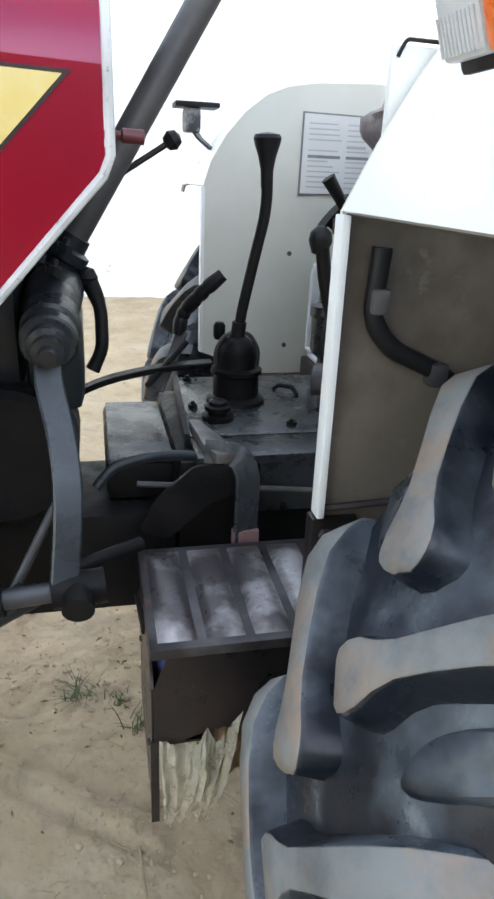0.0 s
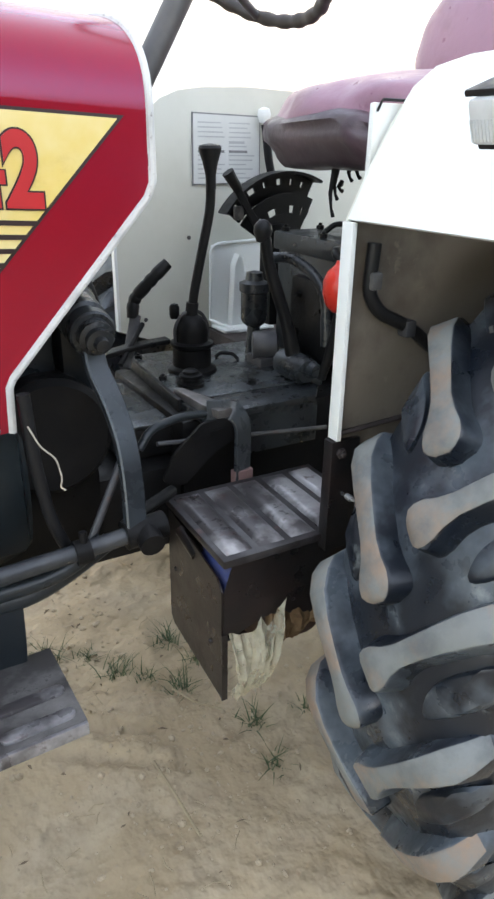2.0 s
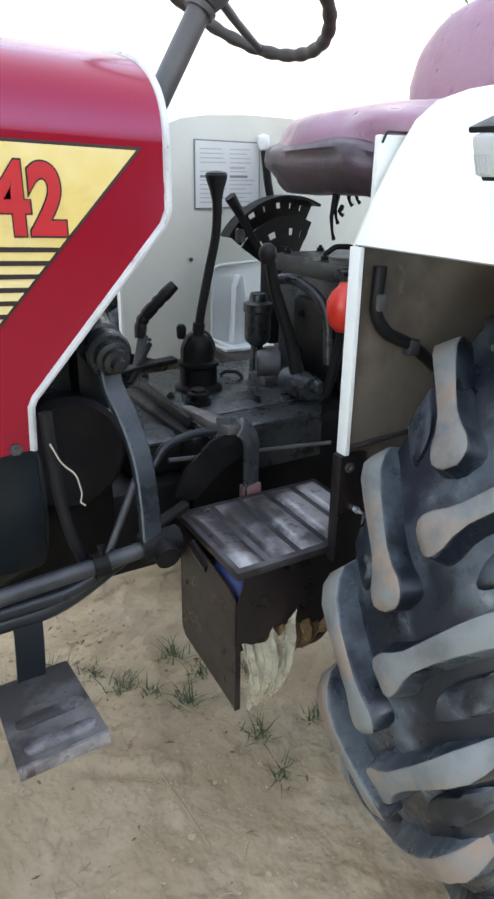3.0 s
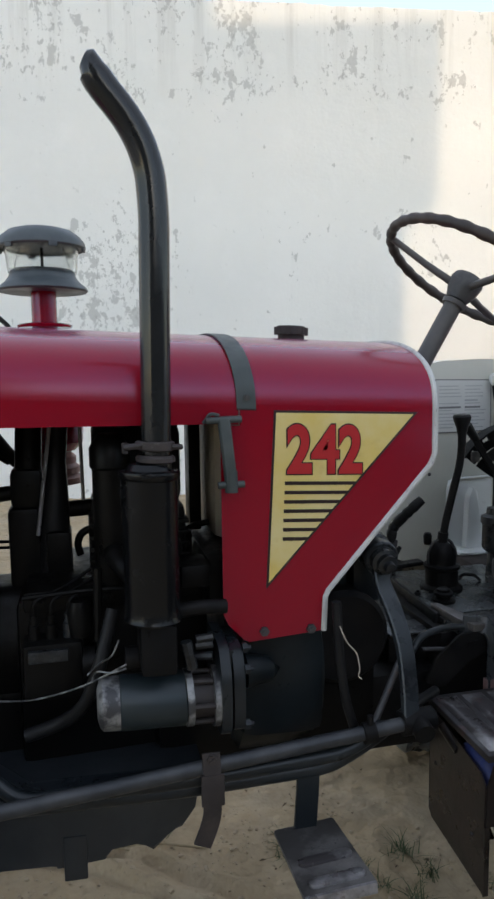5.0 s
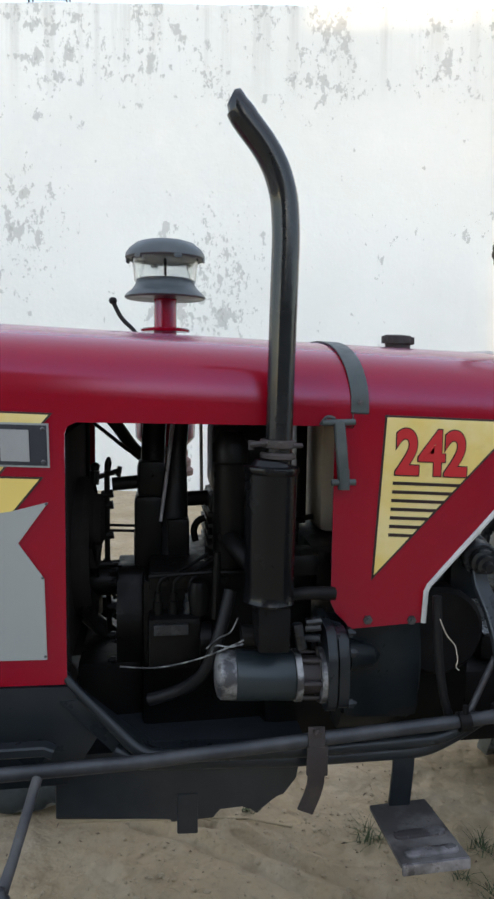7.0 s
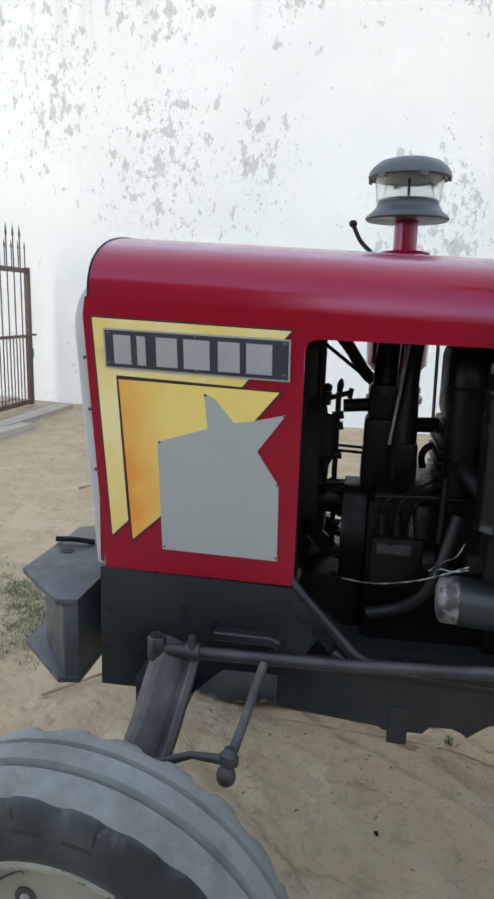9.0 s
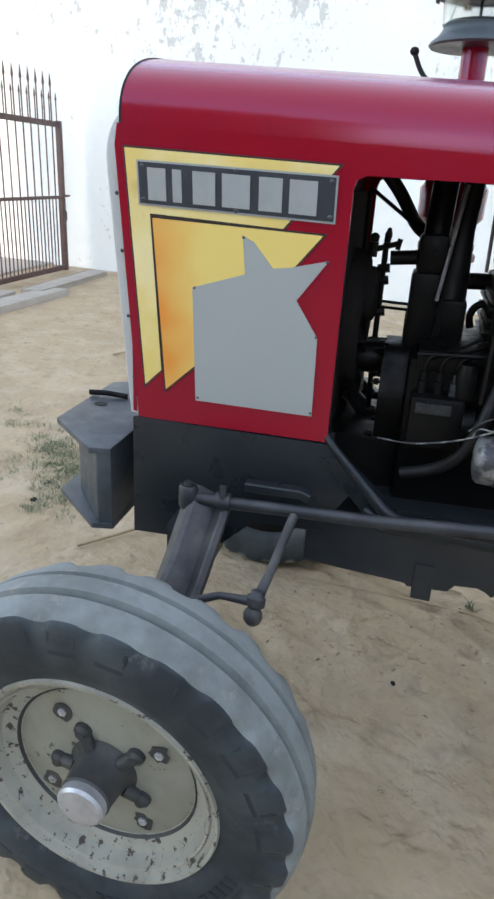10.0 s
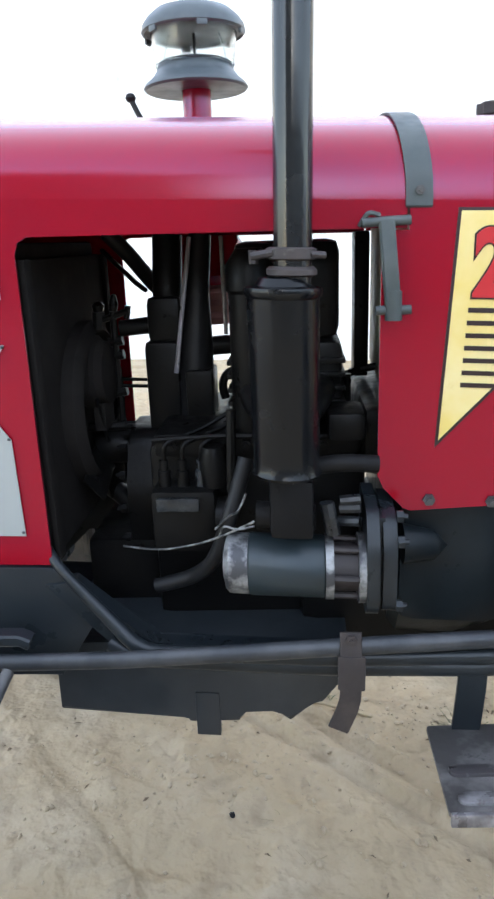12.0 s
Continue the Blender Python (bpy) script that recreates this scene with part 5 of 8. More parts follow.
def build_starter():
    y, z = -0.235, 0.832
    bm = bmesh.new()
    lathe(bm, [(0.286, 0.0), (0.286, 0.050), (0.290, 0.0535), (0.400, 0.0535), (0.404, 0.050), (0.404, 0)], (0, y, z), (1, 0, 0), 36)
    starter = part("starter_motor", bm, STARTER, tractor, "grey cylindrical starter motor")
    bm = bmesh.new()
    lathe(bm, [(0.248, 0.0), (0.248, 0.026), (0.252, 0.044), (0.258, 0.051), (0.287, 0.0525), (0.287, 0)], (0, y, z), (1, 0, 0), 36)
    part("end_cap", bm, SILVER, starter, "corroded alloy end cap")
    bm = bmesh.new()
    lathe(bm, [(0.403, 0.040), (0.403, 0.056), (0.415, 0.056), (0.415, 0.040)], (0, y, z), (1, 0, 0), 36, close=True)
    part("alloy_ring", bm, SILVER, starter, "bright worn alloy ring")
    bm = bmesh.new()
    lathe(bm, [(0.452, 0.040), (0.452, 0.060), (0.462, 0.060), (0.462, 0.040)], (0, y, z), (1, 0, 0), 36, close=True)
    part("alloy_ring", bm, SILVER, starter, "bright worn alloy ring")
    bm = bmesh.new()
    lathe(bm, [(0.404, 0), (0.404, 0.041), (0.460, 0.041), (0.460, 0)], (0, y, z), (1, 0, 0), 24)
    neck = part("drive_neck", bm, RUSTY, starter)
    for a in range(6):
        c, s = math.cos(a * math.pi / 3), math.sin(a * math.pi / 3)
        bm = bmesh.new()
        tube(bm, [(0.412, y + 0.048 * c, z + 0.048 * s), (0.455, y + 0.048 * c, z + 0.048 * s)], 0.006, 8)
        part("neck_rib", bm, RUSTY, neck)
    bm = bmesh.new()
    lathe(bm, [(0.30, 0), (0.30, 0.024), (0.385, 0.024), (0.39, 0.02), (0.39, 0)], (0, y + 0.01, z + 0.085), (1, 0, 0), 20)
    part("solenoid", bm, IRON, starter)
    # mounting flange of the bell housing
    bm = bmesh.new()
    prism(bm, round_outline([(y - 0.045, 0.765), (y - 0.062, 0.80), (y - 0.062, 0.89), (y - 0.03, 0.945), (y + 0.10, 0.955), (y + 0.12, 0.76)], 0.02), "x", 0.462, 0.480)
    prism(bm, round_outline([(y - 0.040, 0.770), (y - 0.052, 0.80), (y - 0.052, 0.885), (y - 0.03, 0.935), (y + 0.10, 0.945), (y + 0.12, 0.77)], 0.02), "x", 0.486, 0.506)
    box(bm, (0.478, y - 0.03, 0.775), (0.49, y + 0.10, 0.935), 0.002)
    flange = part("bell_flange", bm, CHASSIS, tractor, "grey bolted bell-housing flange")
    bolt_parts("flange_bolt", [(0.506, yy + 0.008, zz) for yy, zz in ((y - 0.05, 0.785), (y - 0.052, 0.90), (y - 0.03, 0.935))], (1, 0, 0), CHASSIS, flange, 0.009, 0.009)
    for zz in (0.94, 0.915, 0.955):
        bm = bmesh.new()
        tube(bm, [(0.425, y - 0.01 + (0.955 - zz) * 0.3, zz), (0.455, y - 0.01, zz + 0.004)], 0.009, 8)
        part("flange_stud", bm, PUMP, flange)
    bm = bmesh.new()
    tube(bm, [(0.405, y - 0.02, 0.955), (0.415, y - 0.02, 0.90)], 0.011, 8)
    part("flange_stud", bm, PUMP, flange)


def build_clutch_housing():
    y = -0.235
    bm = bmesh.new()
    lathe(bm, [(0.495, 0.0), (0.495, 0.20), (0.51, 0.215), (0.60, 0.215), (0.66, 0.20), (0.672, 0.19), (0.672, 0.0)], (0, YC - 0.08, 0.80), (1, 0, 0), 40)
    box(bm, (0.50, YC - 0.30, 0.70), (0.665, YC + 0.20, 0.915), 0.03)
    lathe(bm, [(0.50, 0), (0.505, 0.03), (0.55, 0.022), (0.57, 0.0)], (0, y + 0.035, 0.845), (1, 0, 0), 20)
    part("clutch_housing", bm, HOUSING, tractor, "dark grey clutch housing")


PLACE = set_in(1.0, 0.035)
build_clutch_housing()
PLACE = PLACE @ Matrix.Translation((0.248, -0.235, 0.822)) @ Matrix.Diagonal((0.93, 0.84, 0.84, 1.0)) @ Matrix.Translation((-0.248, 0.235, -0.832))
build_starter()


def build_chassis():
    # front support plates
    bm = bmesh.new()
    plate = [(-0.409, 0.522), (-0.212, 0.534), (-0.150, 0.60), (-0.020, 0.605), (0.040, 0.70), (-0.004, 0.792), (-0.408, 0.782)]
    prism(bm, plate, "y", YL + 0.006, YL + 0.018, bevel=0.002)
    prism(bm, plate, "y", YR - 0.018, YR - 0.006, bevel=0.002)
    box(bm, (-0.392, YL + 0.018, 0.60), (-0.375, YR - 0.018, 0.78), 0.003)
    part("front_support", bm, CHASSIS, tractor, "dark grey steel front support plates")
    # slanting channel from the front support down to the sump
    for y0, nm in ((YL + 0.0, "frame_channel"), (YR - 0.04, "frame_channel")):
        bm = bmesh.new()
        prism(bm, [(-0.030, 0.765), (0.014, 0.772), (0.135, 0.668), (0.40, 0.672), (0.40, 0.640), (0.10, 0.632)], "y", y0, y0 + 0.04, bevel=0.004)
        part(nm, bm, CHASSIS, tractor, "dark grey slanting frame channel")
    bm = bmesh.new()
    prism(bm, [(-0.046, 0.513), (0.165, 0.515), (0.17, 0.500), (0.255, 0.507), (0.260, 0.531), (0.31, 0.536), (0.338, 0.511), (0.360, 0.545), (0.390, 0.551), (0.415, 0.585), (0.43, 0.67), (-0.044, 0.64)], "y", YL + 0.045, YR - 0.045, bevel=0.006)
    part("engine_sump", bm, SUMP, tractor, "black oily engine sump")
    bm = bmesh.new()
    box(bm, (0.182, YL + 0.042, 0.478), (0.222, YL + 0.056, 0.56), 0.003)
    part("sump_tab", bm, SUMP, tractor)
    # bumper weight carrier
    flange = [(-0.657, -0.055), (-0.515, -0.200), (-0.470, -0.186), (-0.470, 0.426), (-0.515, 0.440), (-0.657, 0.295)]
    web = [(-0.609, -0.045), (-0.503, -0.190), (-0.472, -0.182), (-0.472, 0.422), (-0.503, 0.430), (-0.609, 0.285)]
    bm = bmesh.new()
    prism(bm, web, "z", 0.509, 0.677, bevel=0.004)
    box(bm, (-0.490, YC - 0.11, 0.53), (-0.388, YC + 0.11, 0.66), 0.004)
    carrier = part("front_bumper", bm, BUMPER, tractor, "dark grey welded front bumper bracket")
    for z0, z1 in ((0.676, 0.690), (0.497, 0.510)):
        bm = bmesh.new()
        prism(bm, flange, "z", z0, z1, bevel=0.003)
        part("bumper_flange", bm, BUMPER, carrier)
    # the pin hole's dark inside is drawn as a flat black disc
    bm = bmesh.new()
    lathe(bm, [(0.6905, 0.0), (0.6905, 0.016), (0.6915, 0.016), (0.6915, 0.0)], (-0.609, 0.094, 0), (0, 0, 1), 20)
    part("pin_hole_disc", bm, BLACKRUB, carrier)
    bm = bmesh.new()
    tube(bm, rounded([(-0.662, 0.150, 0.698), (-0.62, 0.155, 0.702), (-0.565, 0.17, 0.696)], 0.02), 0.007, 8)
    part("drawbar_pin", bm, IRON, carrier)
    # centre beam and axle ends
    bm = bmesh.new()
    box(bm, (-0.31, YC - 0.42, 0.50), (-0.22, YC + 0.42, 0.60), 0.012)
    lathe(bm, [(-0.40, 0.0), (-0.40, 0.05), (-0.03, 0.05), (-0.03, 0.0)], (0, YC, 0.60), (1, 0, 0), 20)
    part("axle_beam", bm, CHASSIS, tractor)
    for s in (-1, 1):
        def Y(v):
            return YC + s * (YC - v) if s > 0 else v
        bm = bmesh.new()
        tube(bm, [(-0.222, Y(-0.285), 0.675), (-0.240, Y(-0.385), 0.560), (-0.262, Y(-0.46), 0.46), (-0.268, Y(-0.50), 0.36)], 0.0, flat=(0.088, 0.045), up=(0, 0.75, 0.65))
        tube(bm, [(-0.200, Y(-0.295), 0.668), (-0.218, Y(-0.40), 0.55), (-0.240, Y(-0.475), 0.44)], 0.0, flat=(0.016, 0.070), up=(0, 0.75, 0.65))
        tube(bm, [(-0.268, Y(-0.45), 0.335), (-0.268, Y(-0.60), 0.332)], 0.030, 16)
        part("axle_knuckle", bm, DUSTY, tractor, "worn grey steel axle knuckle")
    # steering: drag link with its ball ends, drop rod and ball joint
    bm = bmesh.new()
    path = [(-0.254, -0.324, 0.679), (-0.19, -0.322, 0.680), (0.10, -0.305, 0.693), (0.42, -0.290, 0.722), (0.70, -0.275, 0.745), (0.775, -0.270, 0.752)]
    tube(bm, path, [0.012, 0.0125, 0.0125, 0.013, 0.013, 0.013], 14)
    link = part("drag_link", bm, LINK, tractor, "long grey steering drag link")
    bm = bmesh.new()
    lathe(bm, [(-0.024, 0), (-0.024, 0.016), (-0.018, 0.019), (0.018, 0.019), (0.024, 0.015), (0.024, 0)], (-0.256, -0.324, 0.680), (0, 0, 1), 18)
    lathe(bm, [(0.024, 0), (0.024, 0.009), (0.030, 0.008), (0.030, 0)], (-0.256, -0.324, 0.680), (0, 0, 1), 12)
    part("link_end", bm, LINK, link, "worn grey ball end")
    bm = bmesh.new()
    lathe(bm, [(-0.014, 0), (-0.014, 0.017), (0.014, 0.017), (0.014, 0)], (-0.187, -0.322, 0.682), (1, 0, 0.02), 18)
    tube(bm, [(-0.187, -0.33, 0.662), (-0.187, -0.33, 0.716)], 0.007, 8)
    part("link_clamp", bm, LINK, link, "worn grey clamp")
    bm = bmesh.new()
    tube(bm, [(0.775, -0.270, 0.752), (0.838, -0.266, 0.757)], 0.022, 16)
    tube(bm, [(0.806, -0.266, 0.756), (0.806, -0.305, 0.745)], 0.019, 16)
    part("link_end", bm, IRON, link, "black ball joint at the rear")
    bm = bmesh.new()
    tube(bm, [(0.700, -0.275, 0.744), (0.722, -0.275, 0.746)], 0.019, 14)
    tube(bm, [(0.712, -0.280, 0.735), (0.712, -0.278, 0.778)], 0.006, 8)
    part("link_clamp", bm, IRON, link)
    bm = bmesh.new()
    tube(bm, [(-0.150, -0.300, 0.715), (-0.045, -0.296, 0.718), (-0.030, -0.296, 0.712)], 0.0, flat=(0.03, 0.018))
    part("stop_plate", bm, CHASSIS, tractor)
    bm = bmesh.new()
    tube(bm, [(-0.050, -0.345, 0.690), (-0.067, -0.470, 0.632), (-0.075, -0.520, 0.612)], [0.0085, 0.008, 0.0095], 12)
    lathe(bm, [(0.000, 0), (0.000, 0.011), (0.004, 0.016), (0.018, 0.016), (0.022, 0.011), (0.030, 0.009), (0.034, 0.0)], (-0.078, -0.536, 0.600), (0.1, 0.2, 1), 18)
    tube(bm, [(-0.081, -0.536, 0.610), (-0.14, -0.530, 0.604), (-0.26, -0.520, 0.54)], [0.009, 0.0065, 0.010], 10)
    drop = part("steering_drop_arm", bm, DUSTY, tractor, "worn thin steering arm")
    bm = bmesh.new()
    lathe(bm, [(-0.034, 0), (-0.032, 0.008), (-0.026, 0.014), (-0.016, 0.0165), (-0.007, 0.014), (-0.001, 0.009), (0.001, 0)], (-0.078, -0.536, 0.600), (0.1, 0.2, 1), 18)
    part("ball_cup", bm, HUBGREY, drop, "dark rubber ball cup")
    # foot-rail tubes along the side
    bm = bmesh.new()
    line = rounded([(-0.030, -0.190, 0.816), (0.000, -0.215, 0.788), (0.122, -0.262, 0.682), (0.42, -0.270, 0.692), (0.66, -0.268, 0.708), (0.705, -0.262, 0.722), (0.745, -0.255, 0.748)], 0.03)
    tube(bm, line, [0.0085 if p.x < 0.10 else 0.0125 for p in line], 14)
    part("side_rail", bm, CHASSIS, tractor, "dark grey tubular side rail")
    bm = bmesh.new()
    tube(bm, rounded([(0.070, -0.238, 0.682), (0.108, -0.248, 0.664), (0.40, -0.250, 0.665), (0.64, -0.255, 0.680), (0.70, -0.250, 0.705), (0.76, -0.240, 0.735)], 0.03), 0.014, 14)
    part("side_rail", bm, CHASSIS, tractor, "dark grey tubular side rail")
    # strap that carries the rails
    bm = bmesh.new()
    tube(bm, rounded([(0.425, -0.300, 0.751), (0.425, -0.310, 0.706), (0.425, -0.306, 0.648), (0.420, -0.300, 0.622), (0.408, -0.298, 0.590)], 0.02), 0.0, flat=(0.030, 0.006), up=(0, -1, 0.05))
    box(bm, (0.407, -0.312, 0.664), (0.445, -0.304, 0.718), 0.002)
    bolt(bm, (0.425, -0.306, 0.743), (0, -1, 0), 0.008, 0.006)
    part("rail_bracket", bm, RUSTY, tractor, "rusty strap bracket on the rails")


PLACE = set_in(0.9)
build_chassis()


def build_step():
    bm = bmesh.new()
    tube(bm, rounded([(0.612, -0.222, 0.700), (0.612, -0.222, 0.640), (0.611, -0.216, 0.590), (0.609, -0.214, 0.552)], 0.02), 0.0, flat=(0.042, 0.008), up=(0, -1, 0.1))
    part("step_hanger", bm, CHASSIS, tractor, "dark steel step hanger")
    lie = Matrix.Translation((0, -0.21, 0.554)) @ Matrix.Rotation(radians(-6.5), 4, 'X')
    bm = bmesh.new()
    prism(bm, round_outline([(0.551, 0.000), (0.667, 0.010), (0.668, -0.186), (0.546, -0.192)], 0.006), "z", -0.006, 0.0)
    prism(bm, [(0.663, -0.186), (0.668, -0.186), (0.667, 0.006), (0.662, 0.006)], "z", -0.016, -0.004)
    bmesh.ops.transform(bm, matrix=lie, verts=bm.verts)
    plate = part("foot_step", bm, STEPTOP, tractor, "dusty steel foot step with raised ribs and a bent lip")
    for y0, x0, x1 in ((-0.166, 0.572, 0.648), (-0.110, 0.572, 0.648)):
        bm = bmesh.new()
        out = [(x0 + 0.011 * math.cos(a), y0 + 0.011 * math.sin(a)) for a in np.linspace(math.pi / 2, 1.5 * math.pi, 7)] + [(x1 + 0.011 * math.cos(a), y0 + 0.006 + 0.011 * math.sin(a)) for a in np.linspace(-math.pi / 2, math.pi / 2, 7)]
        prism(bm, out, "z", -0.001, 0.006, bevel=0.003)
        bmesh.ops.transform(bm, matrix=lie, verts=bm.verts)
        part("rib", bm, WORNRIB, plate)
    # lip bent down along the tread's edge
    bm = bmesh.new()
    prism(bm, [(0.547, -0.190), (0.667, -0.184), (0.667, -0.191), (0.547, -0.197)], "z", -0.016, 0.002, bevel=0.002)
    bmesh.ops.transform(bm, matrix=lie, verts=bm.verts)
    part("lip", bm, WORNRIB, plate, "bent lip rubbed bright")


PLACE = Matrix.Identity(4)
build_step()

# ---- wheels ----
def wheel_part(name, bm, material, wheel, m, label="", sharp=38.0):
    bmesh.ops.transform(bm, matrix=m, verts=bm.verts)
    return part(name, bm, material, wheel, label, sharp)


def build_front_wheel(m):
    """m: the wheel's pose; in its own space the outer side looks along -y."""
    wheel = group_node("front_wheel", m.translation, tractor)
    wheel["label"] = "small front wheel with worn ribbed tyre and cream rim"
    O, ax = Vector((0, 0, 0)), (0, -1, 0)
    prof = [(-0.055, 0.212), (-0.066, 0.219), (-0.084, 0.258), (-0.084, 0.300), (-0.0765, 0.330), (-0.071, 0.338), (-0.063, 0.346), (-0.052, 0.352), (-0.031, 0.355), (-0.027, 0.343), (-0.021, 0.343), (-0.017, 0.358), (0.017, 0.358), (0.021, 0.343), (0.027, 0.343), (0.031, 0.355), (0.052, 0.352), (0.063, 0.346), (0.071, 0.338), (0.0765, 0.330), (0.084, 0.300), (0.084, 0.258), (0.066, 0.219), (0.055, 0.212)]
    n = len(prof)
    idx = [1 if (j < 5 or j > 17) else 0 for j in range(n)]
    bm = bmesh.new()
    teeth, per = 24, 12
    rings = lathe(bm, prof, O, ax, teeth * per, close=True, indices=idx)
    # worn shoulders: blunt teeth with dust in the shallow notches between them
    for j, k0 in ((4, 1.0), (5, 1.0), (6, 0.25), (17, 0.25), (18, 1.0), (19, 1.0)):
        for k, v in enumerate(rings[j]):
            a = 2 * math.pi * (k % per) / per + 0.8 * noise.noise(Vector((k * 0.06, 2.0, 0)))
            tooth = math.tanh(2.6 * (math.sin(a) + 0.35))
            bite = 0.0052 * tooth + 0.0035 * noise.noise(Vector((k * 0.11, 5.0, 0)))
            d = Vector((v.co.x, 0, v.co.z)).normalized()
            v.co += d * bite * k0
            v.co.y += (0.0026 if v.co.y > 0 else -0.0026) * k0 * tooth
    wheel_part("tyre", bm, [TREAD, SIDEWALL], wheel, m, "worn black tyre with dusty grey ribbed tread")
    block = None
    for q in range(24):
        if block is None:
            b2 = bmesh.new()
            lo = [(-0.022, 0.288), (-0.024, 0.325), (0.024, 0.325), (0.023, 0.290)]
            for x_, z_ in lo:
                yy = -0.0846 + max(0.0, z_ - 0.300) * 0.22
                b2.verts.new((x_, yy - 0.0005, z_))
            for x_, z_ in lo:
                b2.verts.new((x_ * 1.06, -0.0805 + max(0.0, z_ - 0.300) * 0.27, 0.306 + (z_ - 0.306) * 1.1))
            b2.verts.ensure_lookup_table()
            b2.faces.new([b2.verts[q_] for q_ in (0, 1, 2, 3)])
            for q_ in range(4):
                b2.faces.new([b2.verts[w_] for w_ in (q_, (q_ + 1) % 4, (q_ + 1) % 4 + 4, q_ + 4)])
            block = finish(b2, "shoulder_block", SIDEWALL)
        ob = new("shoulder_block", block)
        ob.matrix_world = m @ Matrix.Rotation((q + 0.75) * 2 * math.pi / 24, 4, 'Y')
        bpy.context.view_layer.update()
        ob.parent = wheel
        ob.matrix_parent_inverse = wheel.matrix_world.inverted()
    bar = None
    for q in range(8):
        if bar is None:
            b2 = bmesh.new()
            box(b2, (-0.007, -0.0858, 0.256), (0.007, -0.083, 0.280), 0.0008)
            bar = finish(b2, "side_wall_mark", SIDEWALL)
        ob = new("side_wall_mark", bar)
        ob.matrix_world = m @ Matrix.Rotation((1.95 if q < 5 else 2.6) + q * 0.075, 4, 'Y')
        bpy.context.view_layer.update()
        ob.parent = wheel
        ob.matrix_parent_inverse = wheel.matrix_world.inverted()
    bm = bmesh.new()
    rim = [(-0.070, 0.214), (-0.066, 0.222), (-0.058, 0.216), (-0.054, 0.200), (-0.02, 0.185), (0.026, 0.185), (0.030, 0.196), (0.048, 0.203), (0.056, 0.210), (0.062, 0.221), (0.068, 0.2255), (0.073, 0.2225), (0.072, 0.2165), (0.062, 0.2135), (0.059, 0.2075), (0.063, 0.2045), (0.061, 0.2015), (0.046, 0.198), (0.036, 0.194), (0.032, 0.184), (0.028, 0.174), (0.024, 0.168), (0.021, 0.164)]
    lathe(bm, rim, O, ax, 72)
    rimob = wheel_part("rim", bm, RIM, wheel, m, "cream painted steel rim with rust flecks")
    bm = bmesh.new()
    lathe(bm, [(0.016, 0.1665), (0.020, 0.1665), (0.022, 0.161), (0.023, 0.150), (0.028, 0.120), (0.028, 0.0)], O, ax, 64)
    wheel_part("wheel_disc", bm, DISC, rimob, m, "cream wheel disc, chipped round the nuts")
    # added black disc: the shade on the wheel's inner side, put into its colour
    bm = bmesh.new()
    lathe(bm, [(-0.074, 0.0), (-0.074, 0.219), (-0.072, 0.223), (-0.0705, 0.221), (-0.0705, 0.0)], O, ax, 48)
    wheel_part("shade_disc", bm, IRON, wheel, m, "black disc added for the shade inside the wheel")
    bm = bmesh.new()
    lathe(bm, [(0.022, 0.1655), (0.0255, 0.1665), (0.0280, 0.1690), (0.0270, 0.1705)], O, ax, 64)
    wheel_part("disc_seam", bm, HUBGREY, rimob, m)
    bm = bmesh.new()
    lathe(bm, [(0.026, 0.066), (0.031, 0.058), (0.043, 0.048), (0.082, 0.0435), (0.090, 0.0445), (0.094, 0.041), (0.094, 0)], O, ax, 32)
    wheel_part("hub", bm, HUBGREY, wheel, m, "dark grease-stained hub")
    for q in range(5):
        a = q * 2 * math.pi / 5 + 0.70
        bm = bmesh.new()
        p = Vector((0.084 * math.cos(a), -0.027, 0.084 * math.sin(a)))
        tube(bm, [Vector((0.05 * math.cos(a), -0.036, 0.05 * math.sin(a))), p + Vector((0, -0.002, 0))], 0.0125, 10)
        lathe(bm, [(0, 0), (0, 0.0165), (0.010, 0.015), (0.014, 0.009), (0.017, 0.008), (0.017, 0)], p, ax, 12)
        wheel_part("hub_arm", bm, HUBGREY, wheel, m)
    bm = bmesh.new()
    lathe(bm, [(0.090, 0.0), (0.090, 0.0415), (0.107, 0.0415), (0.112, 0.037), (0.115, 0.02), (0.116, 0)], O, ax, 28)
    wheel_part("hub_cap", bm, CHROME, wheel, m, "dull silver hub cap")
    for q in range(4):
        a = q * math.pi / 2 + 0.58
        p = Vector((0.126 * math.cos(a), -0.027, 0.126 * math.sin(a)))
        bm = bmesh.new()
        bolt(bm, p, ax, 0.0085, 0.005)
        wheel_part("wheel_nut", bm, CHROME, rimob, m, "bright worn wheel nut")
        bm = bmesh.new()
        sides = 14
        ring = [(p.x + (0.0185 + 0.011 * noise.noise(Vector((k * 1.7, q * 5.0, 0)))) * math.cos(2 * math.pi * k / sides), p.z + (0.0185 + 0.011 * noise.noise(Vector((k * 1.7, q * 5.0, 0)))) * math.sin(2 * math.pi * k / sides)) for k in range(sides)]
        prism(bm, ring, "y", -0.0288, -0.0278)
        wheel_part("chipped_paint", bm, HUBGREY, rimob, m, "dark chipped ring round the nut")
    return wheel


NEAR_HUB = Vector((-0.303, -0.565, 0.318))
